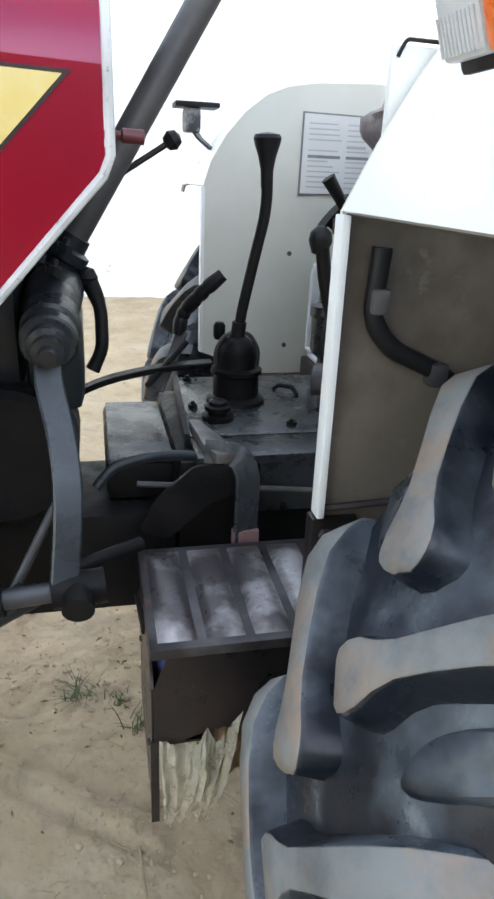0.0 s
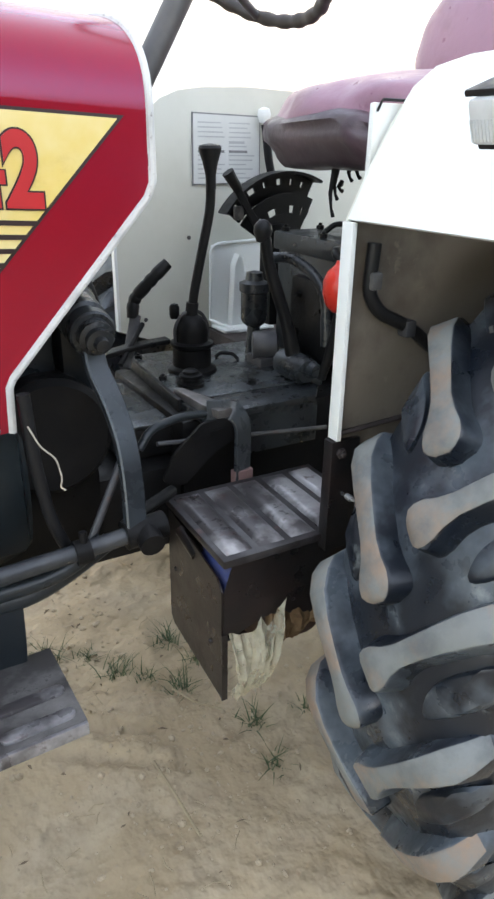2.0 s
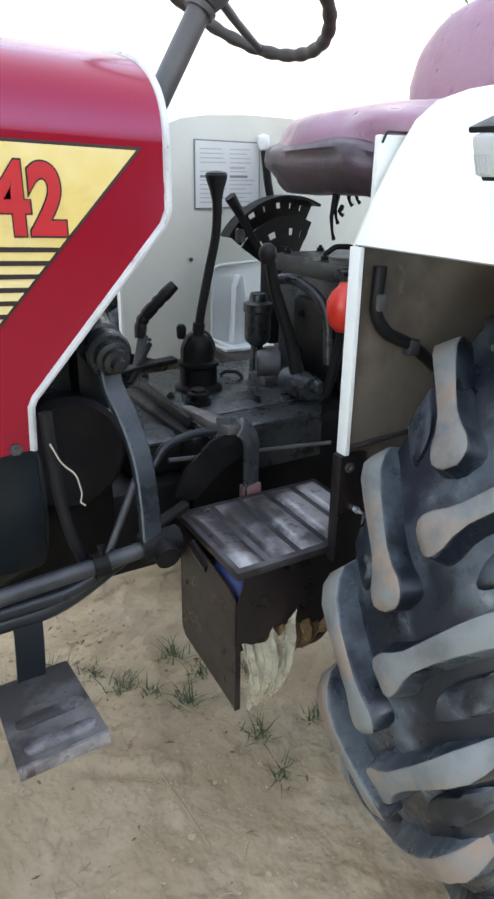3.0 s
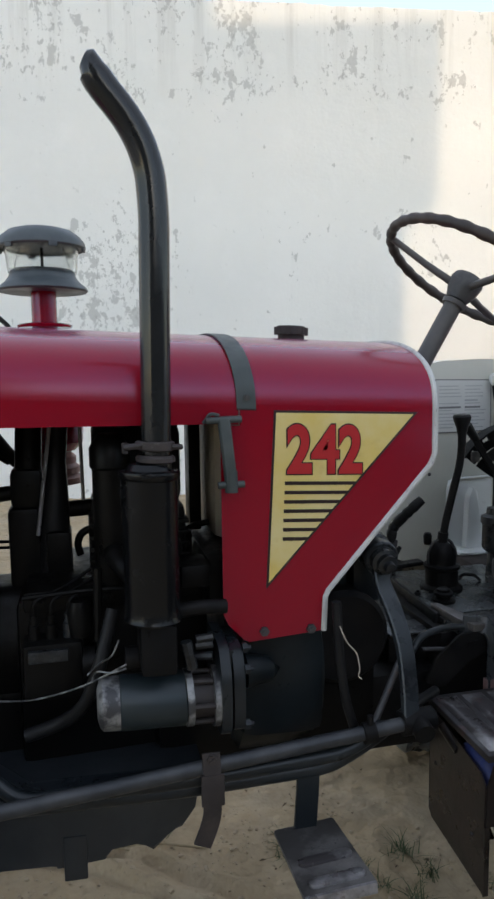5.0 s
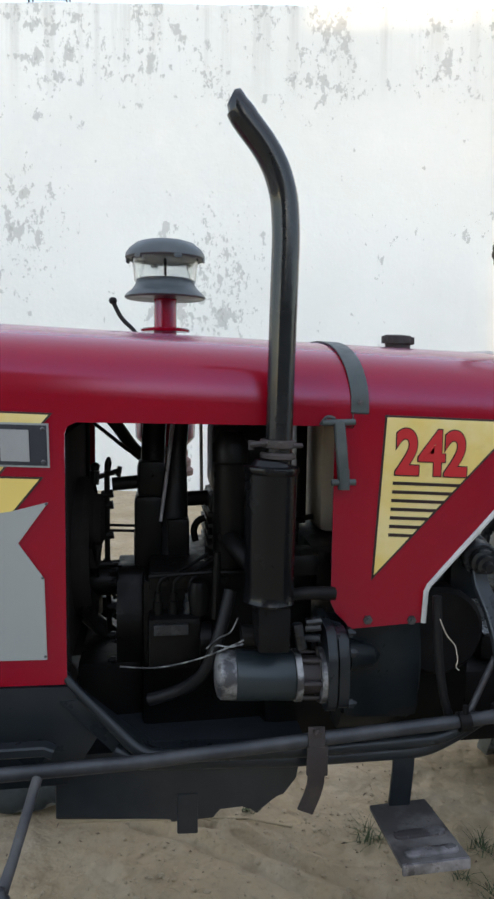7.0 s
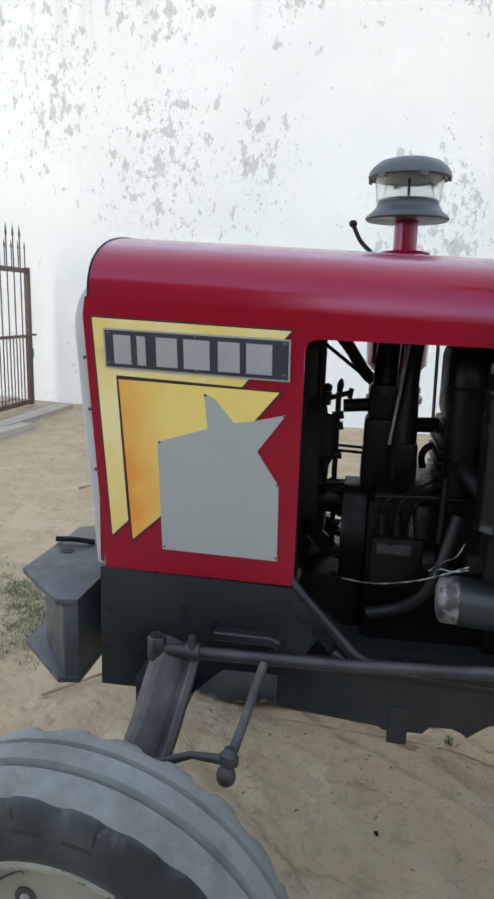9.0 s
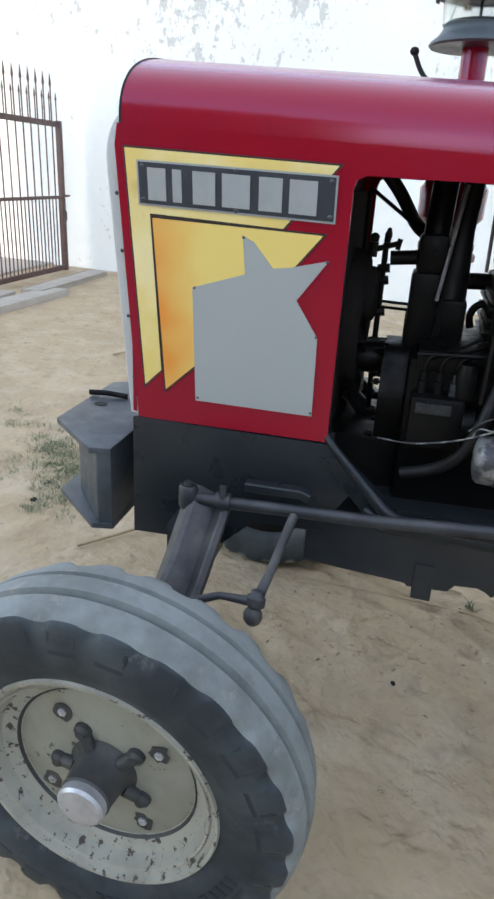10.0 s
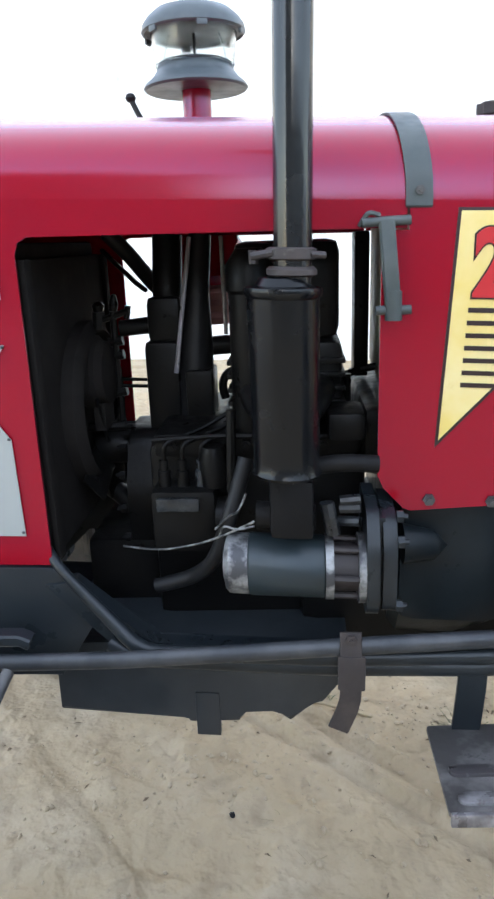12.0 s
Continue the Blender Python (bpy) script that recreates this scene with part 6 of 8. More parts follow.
build_front_wheel(Matrix.Translation(NEAR_HUB) @ pose(0, 0, 0, 0, 0, -3.6) @ pose(0, 0, 0, 3.6, 0, 0) @ Matrix.Scale(1.02, 4))
build_front_wheel(Matrix.Translation((NEAR_HUB.x, 2 * YC - NEAR_HUB.y, NEAR_HUB.z)) @ pose(0, 0, 0, 0, 0, 176.4) @ pose(0, 0, 0, 3.6, 0, 0) @ Matrix.Scale(1.02, 4))


def build_rear_wheel(yc, out):
    C = Vector((1.603, yc, 0.615))
    R = 0.635
    wheel = group_node("rear_wheel", C, tractor)
    wheel["label"] = "large rear wheel with deep chevron lugs"
    ax = (0, out, 0)
    prof = [(-0.112, 0.365), (-0.134, 0.40), (-0.152, 0.47), (-0.153, 0.52), (-0.143, 0.566), (-0.125, 0.586), (-0.07, 0.596), (0, 0.600), (0.07, 0.596), (0.125, 0.586), (0.143, 0.566), (0.153, 0.52), (0.152, 0.47), (0.134, 0.40), (0.112, 0.365)]
    bm = bmesh.new()
    rings = lathe(bm, prof, C, ax, 160, close=True)
    for j in range(4, 11):
        for k, v in enumerate(rings[j]):
            d = Vector((v.co.x - C.x, 0, v.co.z - C.z)).normalized()
            v.co += d * 0.005 * noise.noise(Vector((k * 0.33, j * 0.8, yc)))
    part("tyre", bm, RUBBER, wheel, "black rear tyre, dusty between the lugs", 60)

    def carcass(y):
        return float(np.interp(min(abs(y), 0.162), [0, 0.07, 0.128, 0.148, 0.162], [0.600, 0.596, 0.586, 0.565, 0.512]))

    # each lug runs from a blunt bulb near the middle up and out over the shoulder
    S = [0, 0.012, 0.035, 0.07, 0.12, 0.19, 0.28, 0.42, 0.58, 0.74, 0.86, 0.94, 1.0]
    HW = [0.009, 0.0185, 0.0250, 0.0270, 0.0255, 0.0185, 0.0142, 0.0145, 0.0160, 0.0185, 0.0205, 0.0205, 0.0175]
    for side, first in ((1, 167.0), (-1, 176.2)):
        bm = bmesh.new()
        rows = []
        for s, half in zip(S, HW):
            y = side * (0.004 + 0.152 * min(1.0, s * 1.02))
            th = -17.0 * s ** 0.88
            topr = float(np.interp(s, [0, 0.02, 0.05, 0.7, 0.84, 0.94, 1.0], [R - 0.006, R - 0.001, R, R - 0.005, R - 0.018, R - 0.040, 0.560]))
            dy, dth = side * 0.160, -radians(17.0) * 0.92 * R
            ln = math.hypot(dy, dth)
            py, pth = -dth / ln, dy / ln
            row = []
            for w, r in ((-1.30, carcass(y) - 0.010), (-1.06, topr - 0.006), (-0.97, topr - 0.0015), (-0.88, topr), (0.88, topr), (0.97, topr - 0.0015), (1.06, topr - 0.006), (1.30, carcass(y) - 0.010)):
                hw = half * w if abs(w) < 1.2 else math.copysign(half + 0.011, w)
                yy = max(-0.159, min(0.159, y + py * hw))
                a = radians(th) + pth * hw / R
                row.append(bm.verts.new((r * math.cos(a), yy, r * math.sin(a))))
            rows.append(row)
        for a, b in zip(rows, rows[1:]):
            for k in range(7):
                bm.faces.new((a[k], a[k + 1], b[k + 1], b[k])).material_index = 1 if k in (2, 3, 4) else 0
        # foot of the blunt end
        foot = [bm.verts.new((v.co.x * 0.935, v.co.y - side * 0.004, v.co.z * 0.935 + 0.004)) for v in rows[0]]
        for k in range(7):
            bm.faces.new((rows[0][k], rows[0][k + 1], foot[k + 1], foot[k]))
        bm.faces.new(rows[-1][::-1])
        me = finish(bm, "lug", [RUBBER, LUGTOP], 50)
        for n in range(20):
            ob = new("lug", me)
            ob.matrix_world = Matrix.Translation(C) @ Matrix.Rotation(-radians(first + 18.0 * n), 4, 'Y')
            bpy.context.view_layer.update()
            ob.parent = wheel
            ob.matrix_parent_inverse = wheel.matrix_world.inverted()
    # low pads moulded between the lugs, towards the shoulder
    for side, first in ((1, 167.0), (-1, 176.2)):
        bm = bmesh.new()
        levels = []
        for grow_, up in ((1.0, -0.004), (0.90, 0.0050), (0.78, 0.0072), (0.0, 0.0080)):
            ring_ = []
            for k in range(20 if grow_ else 1):
                a = 2 * math.pi * k / 20
                u = grow_ * math.copysign(abs(math.cos(a)) ** 0.7, math.cos(a))
                v = grow_ * math.copysign(abs(math.sin(a)) ** 0.7, math.sin(a))
                s = 0.72 + 0.270 * u
                y = side * (0.004 + 0.152 * s)
                th = -17.0 * s ** 0.88 - 9.3 + 3.3 * v
                r = carcass(y) + up
                ring_.append(bm.verts.new((r * math.cos(radians(th)), y, r * math.sin(radians(th)))))
            levels.append(ring_)
        for a, b in zip(levels, levels[1:-1]):
            for k in range(20):
                bm.faces.new((a[k], a[(k + 1) % 20], b[(k + 1) % 20], b[k]))
        for k in range(20):
            bm.faces.new((levels[-2][k], levels[-2][(k + 1) % 20], levels[-1][0]))
        bmesh.ops.recalc_face_normals(bm, faces=bm.faces)
        me = finish(bm, "tread_pad", RUBBER, 40)
        for n in range(20):
            ob = new("tread_pad", me)
            ob.matrix_world = Matrix.Translation(C) @ Matrix.Rotation(-radians(first + 18.0 * n), 4, 'Y')
            bpy.context.view_layer.update()
            ob.parent = wheel
            ob.matrix_parent_inverse = wheel.matrix_world.inverted()
    bm = bmesh.new()
    lathe(bm, [(-0.12, 0.36), (-0.125, 0.378), (-0.11, 0.368), (-0.06, 0.345), (0.06, 0.345), (0.11, 0.368), (0.125, 0.378), (0.12, 0.36), (0.05, 0.33), (0.03, 0.28), (0.03, 0.0)], C, ax, 64)
    part("rim", bm, RIM, wheel, "cream rear rim")
    bm = bmesh.new()
    lathe(bm, [(0.03, 0.11), (0.05, 0.10), (0.09, 0.07), (0.09, 0)], C, ax, 28)
    part("hub", bm, HUBGREY, wheel)
    for n in range(6):
        a = n * math.pi / 3
        bm = bmesh.new()
        bolt(bm, C + Vector((0.14 * math.cos(a), out * 0.03, 0.14 * math.sin(a))), ax, 0.014, 0.014)
        part("wheel_bolt", bm, HUBGREY, wheel)


build_rear_wheel(-0.565, -1)
build_rear_wheel(2 * YC + 0.565, 1)

# ---- driver's place, fenders, rear ----
FENDER = [(1.074, 1.180), (1.103, 1.238), (1.135, 1.293), (1.165, 1.335), (1.200, 1.360), (1.260, 1.378), (1.354, 1.394), (1.47, 1.402), (1.66, 1.398), (1.85, 1.36), (2.02, 1.27), (2.15, 1.13), (2.22, 0.96)]


def build_fender(inner, outer, s, profile, low):
    """inner, outer: y of the inner plate and of the outer lip; s: -1 for the near side."""
    bm = bmesh.new()
    # inner plate, with a tyre-side skin of its own
    ol = [(profile[0][0], low)] + profile + [(2.22, 0.80), (1.95, 0.76), (1.25, 0.76)]
    prism(bm, ol, "y", inner, inner - s * 0.004)
    fender = part("fender", bm, CREAM, tractor, "cream painted fender over the big rear wheel")
    bm = bmesh.new()
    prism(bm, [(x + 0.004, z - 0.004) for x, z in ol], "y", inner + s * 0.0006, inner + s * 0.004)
    part("inner_liner", bm, UNDER, fender, "mottled brown inner face of the fender")
    # folded front edge
    bm = bmesh.new()
    box(bm, (profile[0][0] - 0.004, min(inner + s * 0.016, inner - s * 0.006), low), (profile[0][0] + 0.004, max(inner + s * 0.016, inner - s * 0.006), profile[0][1] - 0.003), 0.0015)
    part("front_edge", bm, WHITE, fender, "white folded front edge")
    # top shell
    for nm, d0, d1, m, lab in (("top_shell", 0.0, 0.005, WHITE, "white painted curved fender top"), ("shell_underside", 0.0055, 0.009, UNDER, "mottled brown underside of the fender top")):
        bm = bmesh.new()
        pr = rounded([(x, 0, z) for x, z in profile], 0.03, 3)
        def ring(y, d, e=0.0):
            out = []
            for i, p in enumerate(pr):
                a, b = pr[max(i - 1, 0)], pr[min(i + 1, len(pr) - 1)]
                t = (b - a).normalized()
                nrm = Vector((-t.z, 0, t.x))
                out.append(bm.verts.new((p.x - nrm.x * d, y, p.z - nrm.z * d - e)))
            return out
        span = [(0.0, 0.0), (0.10, 0.0), (0.28, 0.0), (0.36, 0.006), (0.385, 0.022)]
        tops = [ring(inner + s * a * (abs(outer - inner) / 0.385), d0, e) for a, e in span]
        lows = [ring(inner + s * a * (abs(outer - inner) / 0.385), d1, e) for a, e in span]
        for L_ in (tops, lows):
            for a, b in zip(L_, L_[1:]):
                for i in range(len(a) - 1):
                    bm.faces.new((a[i], a[i + 1], b[i + 1], b[i]))
        for a, b in ((tops[0], lows[0]), (tops[-1], lows[-1])):
            for i in range(len(a) - 1):
                bm.faces.new((a[i], a[i + 1], b[i + 1], b[i]))
        for k in (0, -1):
            for a, b in zip(range(len(span) - 1), range(1, len(span))):
                bm.faces.new((tops[a][k], tops[b][k], lows[b][k], lows[a][k]))
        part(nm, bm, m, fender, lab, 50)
    return fender


near_fender = build_fender(-0.340, -0.735, -1, FENDER, 0.876)
FAR = [(1.096, 1.185), (1.112, 1.235), (1.145, 1.289), (1.185, 1.335), (1.230, 1.370), (1.275, 1.388), (1.34, 1.399), (1.47, 1.405), (1.66, 1.400), (1.85, 1.36), (2.02, 1.27), (2.15, 1.13), (2.22, 0.96)]
far_fender = build_fender(0.627, 1.02, 1, FAR, 0.815)


def build_fender_details():
    # lamp on the near fender: a housing, a clear lens and an amber one
    base = Matrix.Translation((1.078, -0.556, 1.306)) @ Matrix.Rotation(radians(-20), 4, 'Y')
    bm = bmesh.new()
    box(bm, (-0.030, -0.150, -0.036), (0.012, 0.004, -0.024), 0.004, base)
    box(bm, (-0.012, -0.150, -0.030), (0.010, 0.002, 0.016), 0.003, base)
    box(bm, (-0.036, -0.150, 0.014), (0.012, 0.008, 0.021), 0.003, base)
    box(bm, (0.008, -0.110, -0.034), (0.060, -0.045, -0.022), 0.003, base)
    box(bm, (0.008, -0.110, -0.030), (0.030, -0.045, 0.012), 0.003, base)
    lamp = part("indicator_lamp", bm, BLACKRUB, tractor, "fender lamp with clear and amber lenses")
    bm = bmesh.new()
    box(bm, (-0.042, -0.046, -0.028), (-0.012, 0.000, 0.014), 0.006, base)
    clear = part("clear_lens", bm, CLEARLENS, lamp, "clear ribbed lens")
    for i in range(10):
        bm = bmesh.new()
        box(bm, (-0.0427, -0.042 + 0.0042 * i, -0.024), (-0.041, -0.0402 + 0.0042 * i, -0.004), 0.0, base)
        part("lens_rib", bm, CLEARLENS, clear)
    bm = bmesh.new()
    box(bm, (-0.042, -0.148, -0.028), (-0.012, -0.0465, 0.014), 0.006, base)
    part("amber_lens", bm, AMBER, lamp, "amber lens")
    # cable and clips behind the near fender
    bm = bmesh.new()
    y = -0.352
    tube(bm, rounded([(1.112, y, 1.150), (1.108, y, 1.085), (1.130, y, 1.056), (1.19, y, 1.030), (1.25, y, 0.985)], 0.03), 0.0095, 12)
    part("cable", bm, BLACKRUB, near_fender, "black cable along the fender")
    for x, z in ((1.112, 1.102), (1.182, 1.030)):
        bm = bmesh.new()
        box(bm, (x - 0.009, y - 0.013, z - 0.012), (x + 0.009, y + 0.008, z + 0.012), 0.004)
        part("cable_clip", bm, DUSTY, near_fender, "dull steel cable clip")
    bm = bmesh.new()
    box(bm, (1.066, -0.352, 0.690), (1.118, -0.330, 0.874), 0.004)
    fb = part("fender_bracket", bm, BOXSIDE, tractor, "rusty bracket below the fender")
    bolt_parts("bracket_bolt", [(1.082, -0.352, 0.855)], (0, -1, 0), RUSTY, fb, 0.008, 0.006)
    bolt_parts("bracket_bolt", [(1.100, -0.352, 0.780)], (0, -1, 0), CHROME, fb, 0.005, 0.012)
    bm = bmesh.new()
    tube(bm, [(1.080, -0.349, 0.885), (1.20, -0.351, 0.892), (1.30, -0.352, 0.915)], 0.004, 6)
    part("fender_seam", bm, RUSTY, near_fender, "rusty lower seam of the fender")
    # small pale plate inside the near fender
    bm = bmesh.new()
    box(bm, (1.112, -0.328, 1.226), (1.250, -0.318, 1.316), 0.003)
    plate = part("side_marker_plate", bm, WHITE, tractor, "small pale plate beside the seat")
    bm = bmesh.new()
    tube(bm, rounded([(1.116, -0.330, 1.306), (1.122, -0.331, 1.3195), (1.180, -0.331, 1.3190), (1.250, -0.331, 1.3205)], 0.004), 0.0018, 6)
    part("plate_wire", bm, BLACKRUB, plate)
    # notice on the far fender
    bm = bmesh.new()
    prism(bm, [(1.311, 1.173), (1.511, 1.177), (1.509, 1.340), (1.312, 1.343)], "y", 0.6200, 0.6226)
    part("notice_border", bm, INKDARK, far_fender)
    bm = bmesh.new()
    prism(bm, [(1.3145, 1.1765), (1.5075, 1.1805), (1.5055, 1.3365), (1.3155, 1.3395)], "y", 0.6186, 0.6206)
    notice = part("notice", bm, PAPER, far_fender, "pale instruction notice with faded print")
    rnd = random.Random(5)
    for col in (1.327, 1.416):
        for i in range(13):
            z = 1.322 - 0.0108 * i
            if i == 4 and col < 1.4:
                continue
            w = rnd.uniform(0.045, 0.078)
            h = 0.0062 if i in (4, 6) else 0.0030
            bm = bmesh.new()
            prism(bm, [(col, z), (col + w, z), (col + w, z - h), (col, z - h)], "y", 0.6180, 0.6187)
            part("print_line", bm, INKDARK if i == 6 else INK, notice)
    # folded pocket on the far fender
    bm = bmesh.new()
    tube(bm, rounded([(1.352, 0.604, 0.826), (1.354, 0.604, 1.028), (1.52, 0.604, 1.034)], 0.03), 0.0045, 8)
    tube(bm, [(1.352, 0.602, 0.826), (1.400, 0.525, 0.806), (1.49, 0.525, 0.808)], 0.0045, 8)
    prism(bm, [(1.402, 0.812), (1.462, 0.812), (1.452, 0.90), (1.438, 0.994), (1.424, 1.004), (1.411, 0.975)], "y", 0.570, 0.600, bevel=0.004)
    box(bm, (1.356, 0.523, 0.804), (1.51, 0.606, 0.812), 0.002)
    box(bm, (1.356, 0.605, 0.804), (1.51, 0.609, 1.026), 0.001)
    part("folded_pocket", bm, WHITE, far_fender, "white folded sheet-metal pocket")
    bm = bmesh.new()
    box(bm, (1.345, 0.42, 0.66), (1.60, 0.626, 0.8025), 0.006)
    part("foot_plate_box", bm, RUSTY, tractor, "dark rusty box under the white pocket")
    bm = bmesh.new()
    tube(bm, [(1.540, 0.60, 1.18), (1.525, 0.60, 1.238), (1.512, 0.60, 1.320)], 0.011, 10)
    rod = part("lift_lever", bm, BLACKRUB, tractor, "short dark lever with a white knob")
    bm = bmesh.new()
    lathe(bm, [(-0.02, 0), (-0.018, 0.012), (0, 0.018), (0.014, 0.015), (0.02, 0)], (1.508, 0.60, 1.341), (-0.1, 0, 1), 16)
    part("knob", bm, WHITE, rod, "white knob")
    # dark bolts on the far fender
    bolt_parts("fender_bolt", [(x, 0.627, z) for x, z in ((1.300, 1.045), (1.17, 0.84), (1.30, 0.83))], (0, -1, 0), DUSTY, far_fender, 0.006, 0.005)
    # lamp bracket on the far fender's front
    bm = bmesh.new()
    tube(bm, rounded([(1.128, 0.72, 1.262), (1.094, 0.74, 1.290), (1.085, 0.75, 1.350)], 0.02), 0.0, flat=(0.03, 0.006))
    bracket = part("lamp_bracket", bm, DUSTY, far_fender, "bent grey lamp bracket")
    bm = bmesh.new()
    box(bm, (1.046, 0.715, 1.346), (1.146, 0.79, 1.357), 0.003)
    part("lamp_top", bm, BLACKRUB, bracket)
    bm = bmesh.new()
    box(bm, (1.068, 0.725, 1.295), (1.105, 0.78, 1.346), 0.008)
    part("lamp_body", bm, SILVER, bracket, "small grey lamp body")


build_fender_details()


def build_transmission():
    bm = bmesh.new()
    box(bm, (0.66, -0.06, 0.58), (0.962, 0.16, 0.745), 0.02)
    part("bell_housing", bm, IRON, tractor, "black oily bell housing")
    bm = bmesh.new()
    box(bm, (0.86, -0.02, 0.747), (0.962, 0.27, 0.806), 0.012)
    part("housing_shoulder", bm, IRON, tractor, "black shoulder of the housing")
    # light on the shoulder's top is drawn as a thin plate of paler grey
    bm = bmesh.new()
    box(bm, (0.865, -0.02, 0.806), (0.960, 0.26, 0.812), 0.002)
    part("lit_housing_top", bm, COVER, tractor, "paler grey plate added for the lit top of the housing")
    bm = bmesh.new()
    box(bm, (0.960, -0.06, 0.58), (1.45, 0.30, 0.824), 0.02)
    part("gearbox", bm, IRON, tractor, "black oily gearbox case")
    bm = bmesh.new()
    box(bm, (1.42, -0.10, 0.45), (1.85, 0.34, 0.86), 0.04)
    part("differential", bm, IRON, tractor, "black differential housing")
    bm = bmesh.new()
    lathe(bm, [(-0.335, 0), (-0.335, 0.10), (-0.28, 0.09), (0.52, 0.09), (0.58, 0.10), (0.58, 0)], (1.603, 0, 0.615), (0, 1, 0), 28)
    part("axle_tube", bm, IRON, tractor, "black rear axle tube")
    # top plates, seam between them and their bolts
    bm = bmesh.new()
    prism(bm, [(0.984, -0.004), (1.300, -0.002), (1.300, 0.32), (1.004, 0.32)], "z", 0.822, 0.840, bevel=0.003)
    gcover = part("gearbox_cover", bm, COVER, tractor, "black bolted gearbox cover")
    bolt_parts("cover_bolt", [(x, y, 0.840) for x, y in ((1.008, 0.132), (1.020, 0.295), (0.999, 0.037), (1.153, 0.030), (1.27, 0.1), (1.13, 0.30), (1.28, 0.02))], (0, 0, 1), IRON, gcover)
    bm = bmesh.new()
    prism(bm, [(0.976, -0.010), (0.984, -0.010), (1.004, 0.32), (0.996, 0.32)], "z", 0.822, 0.846, bevel=0.001)
    part("cover_seam", bm, BLACKRUB, gcover)
    bm = bmesh.new()
    tube(bm, rounded([(1.172, 0.222, 0.842), (1.178, 0.212, 0.852), (1.200, 0.196, 0.852), (1.205, 0.180, 0.842)], 0.006), 0.004, 8)
    part("cover_staple", bm, IRON, gcover)
    bm = bmesh.new()
    prism(bm, [(0.985, -0.090), (1.226, -0.085), (1.262, -0.040), (1.268, -0.006), (0.984, -0.008)], "z", 0.826, 0.839, bevel=0.002)
    box(bm, (1.075, -0.082, 0.745), (1.235, -0.010, 0.828), 0.006)
    part("side_cover", bm, PUMP, tractor, "black side cover with dusty top")
    bm = bmesh.new()
    prism(bm, [(0.988, 0.036), (1.004, 0.030), (1.030, -0.070), (1.034, -0.110), (1.006, -0.112), (0.994, -0.070)], "z", 0.838, 0.854, bevel=0.003)
    part("cover_lug", bm, STEPTOP, tractor, "rubbed steel lug of the cover")
    bm = bmesh.new()
    tube(bm, rounded([(0.995, -0.088, 0.848), (1.040, -0.108, 0.848), (1.051, -0.117, 0.822), (1.050, -0.117, 0.712)], 0.018), 0.0, flat=(0.036, 0.008), up=(0.3, -1, 0.2))
    hanger = part("box_hanger", bm, ARM, tractor, "bent steel strap that carries the toolbox")
    bm = bmesh.new()
    box(bm, (1.031, -0.1245, 0.712), (1.069, -0.1095, 0.738), 0.002)
    part("strap_foot", bm, FADEDFOOT, hanger, "faded reddish foot of the strap")
    bm = bmesh.new()
    lathe(bm, [(0.838, 0.0), (0.838, 0.026), (0.847, 0.026), (0.849, 0.017), (0.855, 0.017), (0.857, 0.022), (0.863, 0.022), (0.865, 0.015), (0.870, 0.015), (0.873, 0.010), (0.873, 0.0)], (1.040, 0.070, 0), (0, 0, 1), 24)
    part("filler_plug", bm, IRON, tractor, "stepped black filler plug")
    # gear lever with its boot
    bm = bmesh.new()
    lathe(bm, [(0.838, 0.0), (0.838, 0.052), (0.846, 0.050), (0.852, 0.040), (0.888, 0.039), (0.892, 0.044), (0.899, 0.044), (0.902, 0.034), (0.908, 0.0325), (0.922, 0.034), (0.938, 0.030), (0.949, 0.021), (0.955, 0.012), (0.955, 0.0)], (1.088, 0.165, 0), (0, 0, 1), 32)
    boot = part("gear_lever_boot", bm, IRON, tractor, "black domed gear lever turret")
    bm = bmesh.new()
    tube(bm, rounded([(1.052, 0.165, 0.900), (1.050, 0.165, 0.930), (1.066, 0.165, 0.957), (1.088, 0.165, 0.962), (1.110, 0.165, 0.957), (1.126, 0.165, 0.930), (1.124, 0.165, 0.900)], 0.012), 0.0035, 8)
    part("boot_clip", bm, DUSTY, boot, "bent wire clip over the turret")
    bm = bmesh.new()
    lathe(bm, [(0.945, 0.0), (0.945, 0.008), (0.950, 0.010), (0.968, 0.0105), (0.974, 0.007), (0.974, 0)], (1.060, 0.185, 0), (0, 0, 1), 14)
    part("selector_plug", bm, IRON, boot)
    bm = bmesh.new()
    tube(bm, rounded([(1.089, 0.165, 0.93), (1.091, 0.163, 0.985), (1.110, 0.153, 1.09), (1.124, 0.146, 1.16), (1.119, 0.138, 1.232)], 0.05), 0.0092, 12)
    tube(bm, [(1.088, 0.165, 0.952), (1.0905, 0.164, 0.978)], 0.0125, 12)
    lever = part("gear_lever", bm, BLACKRUB, tractor, "long bent black gear lever")
    bm = bmesh.new()
    lathe(bm, [(-0.045, 0), (-0.045, 0.0095), (-0.02, 0.010), (0.0, 0.014), (0.016, 0.0195), (0.025, 0.0215), (0.030, 0.019), (0.032, 0.009), (0.033, 0)], (1.118, 0.136, 1.236), (-0.04, -0.02, 1), 22)
    part("knob", bm, BLACKRUB, lever, "black trumpet-shaped knob")
    # hand brake with a grooved grip
    bm = bmesh.new()
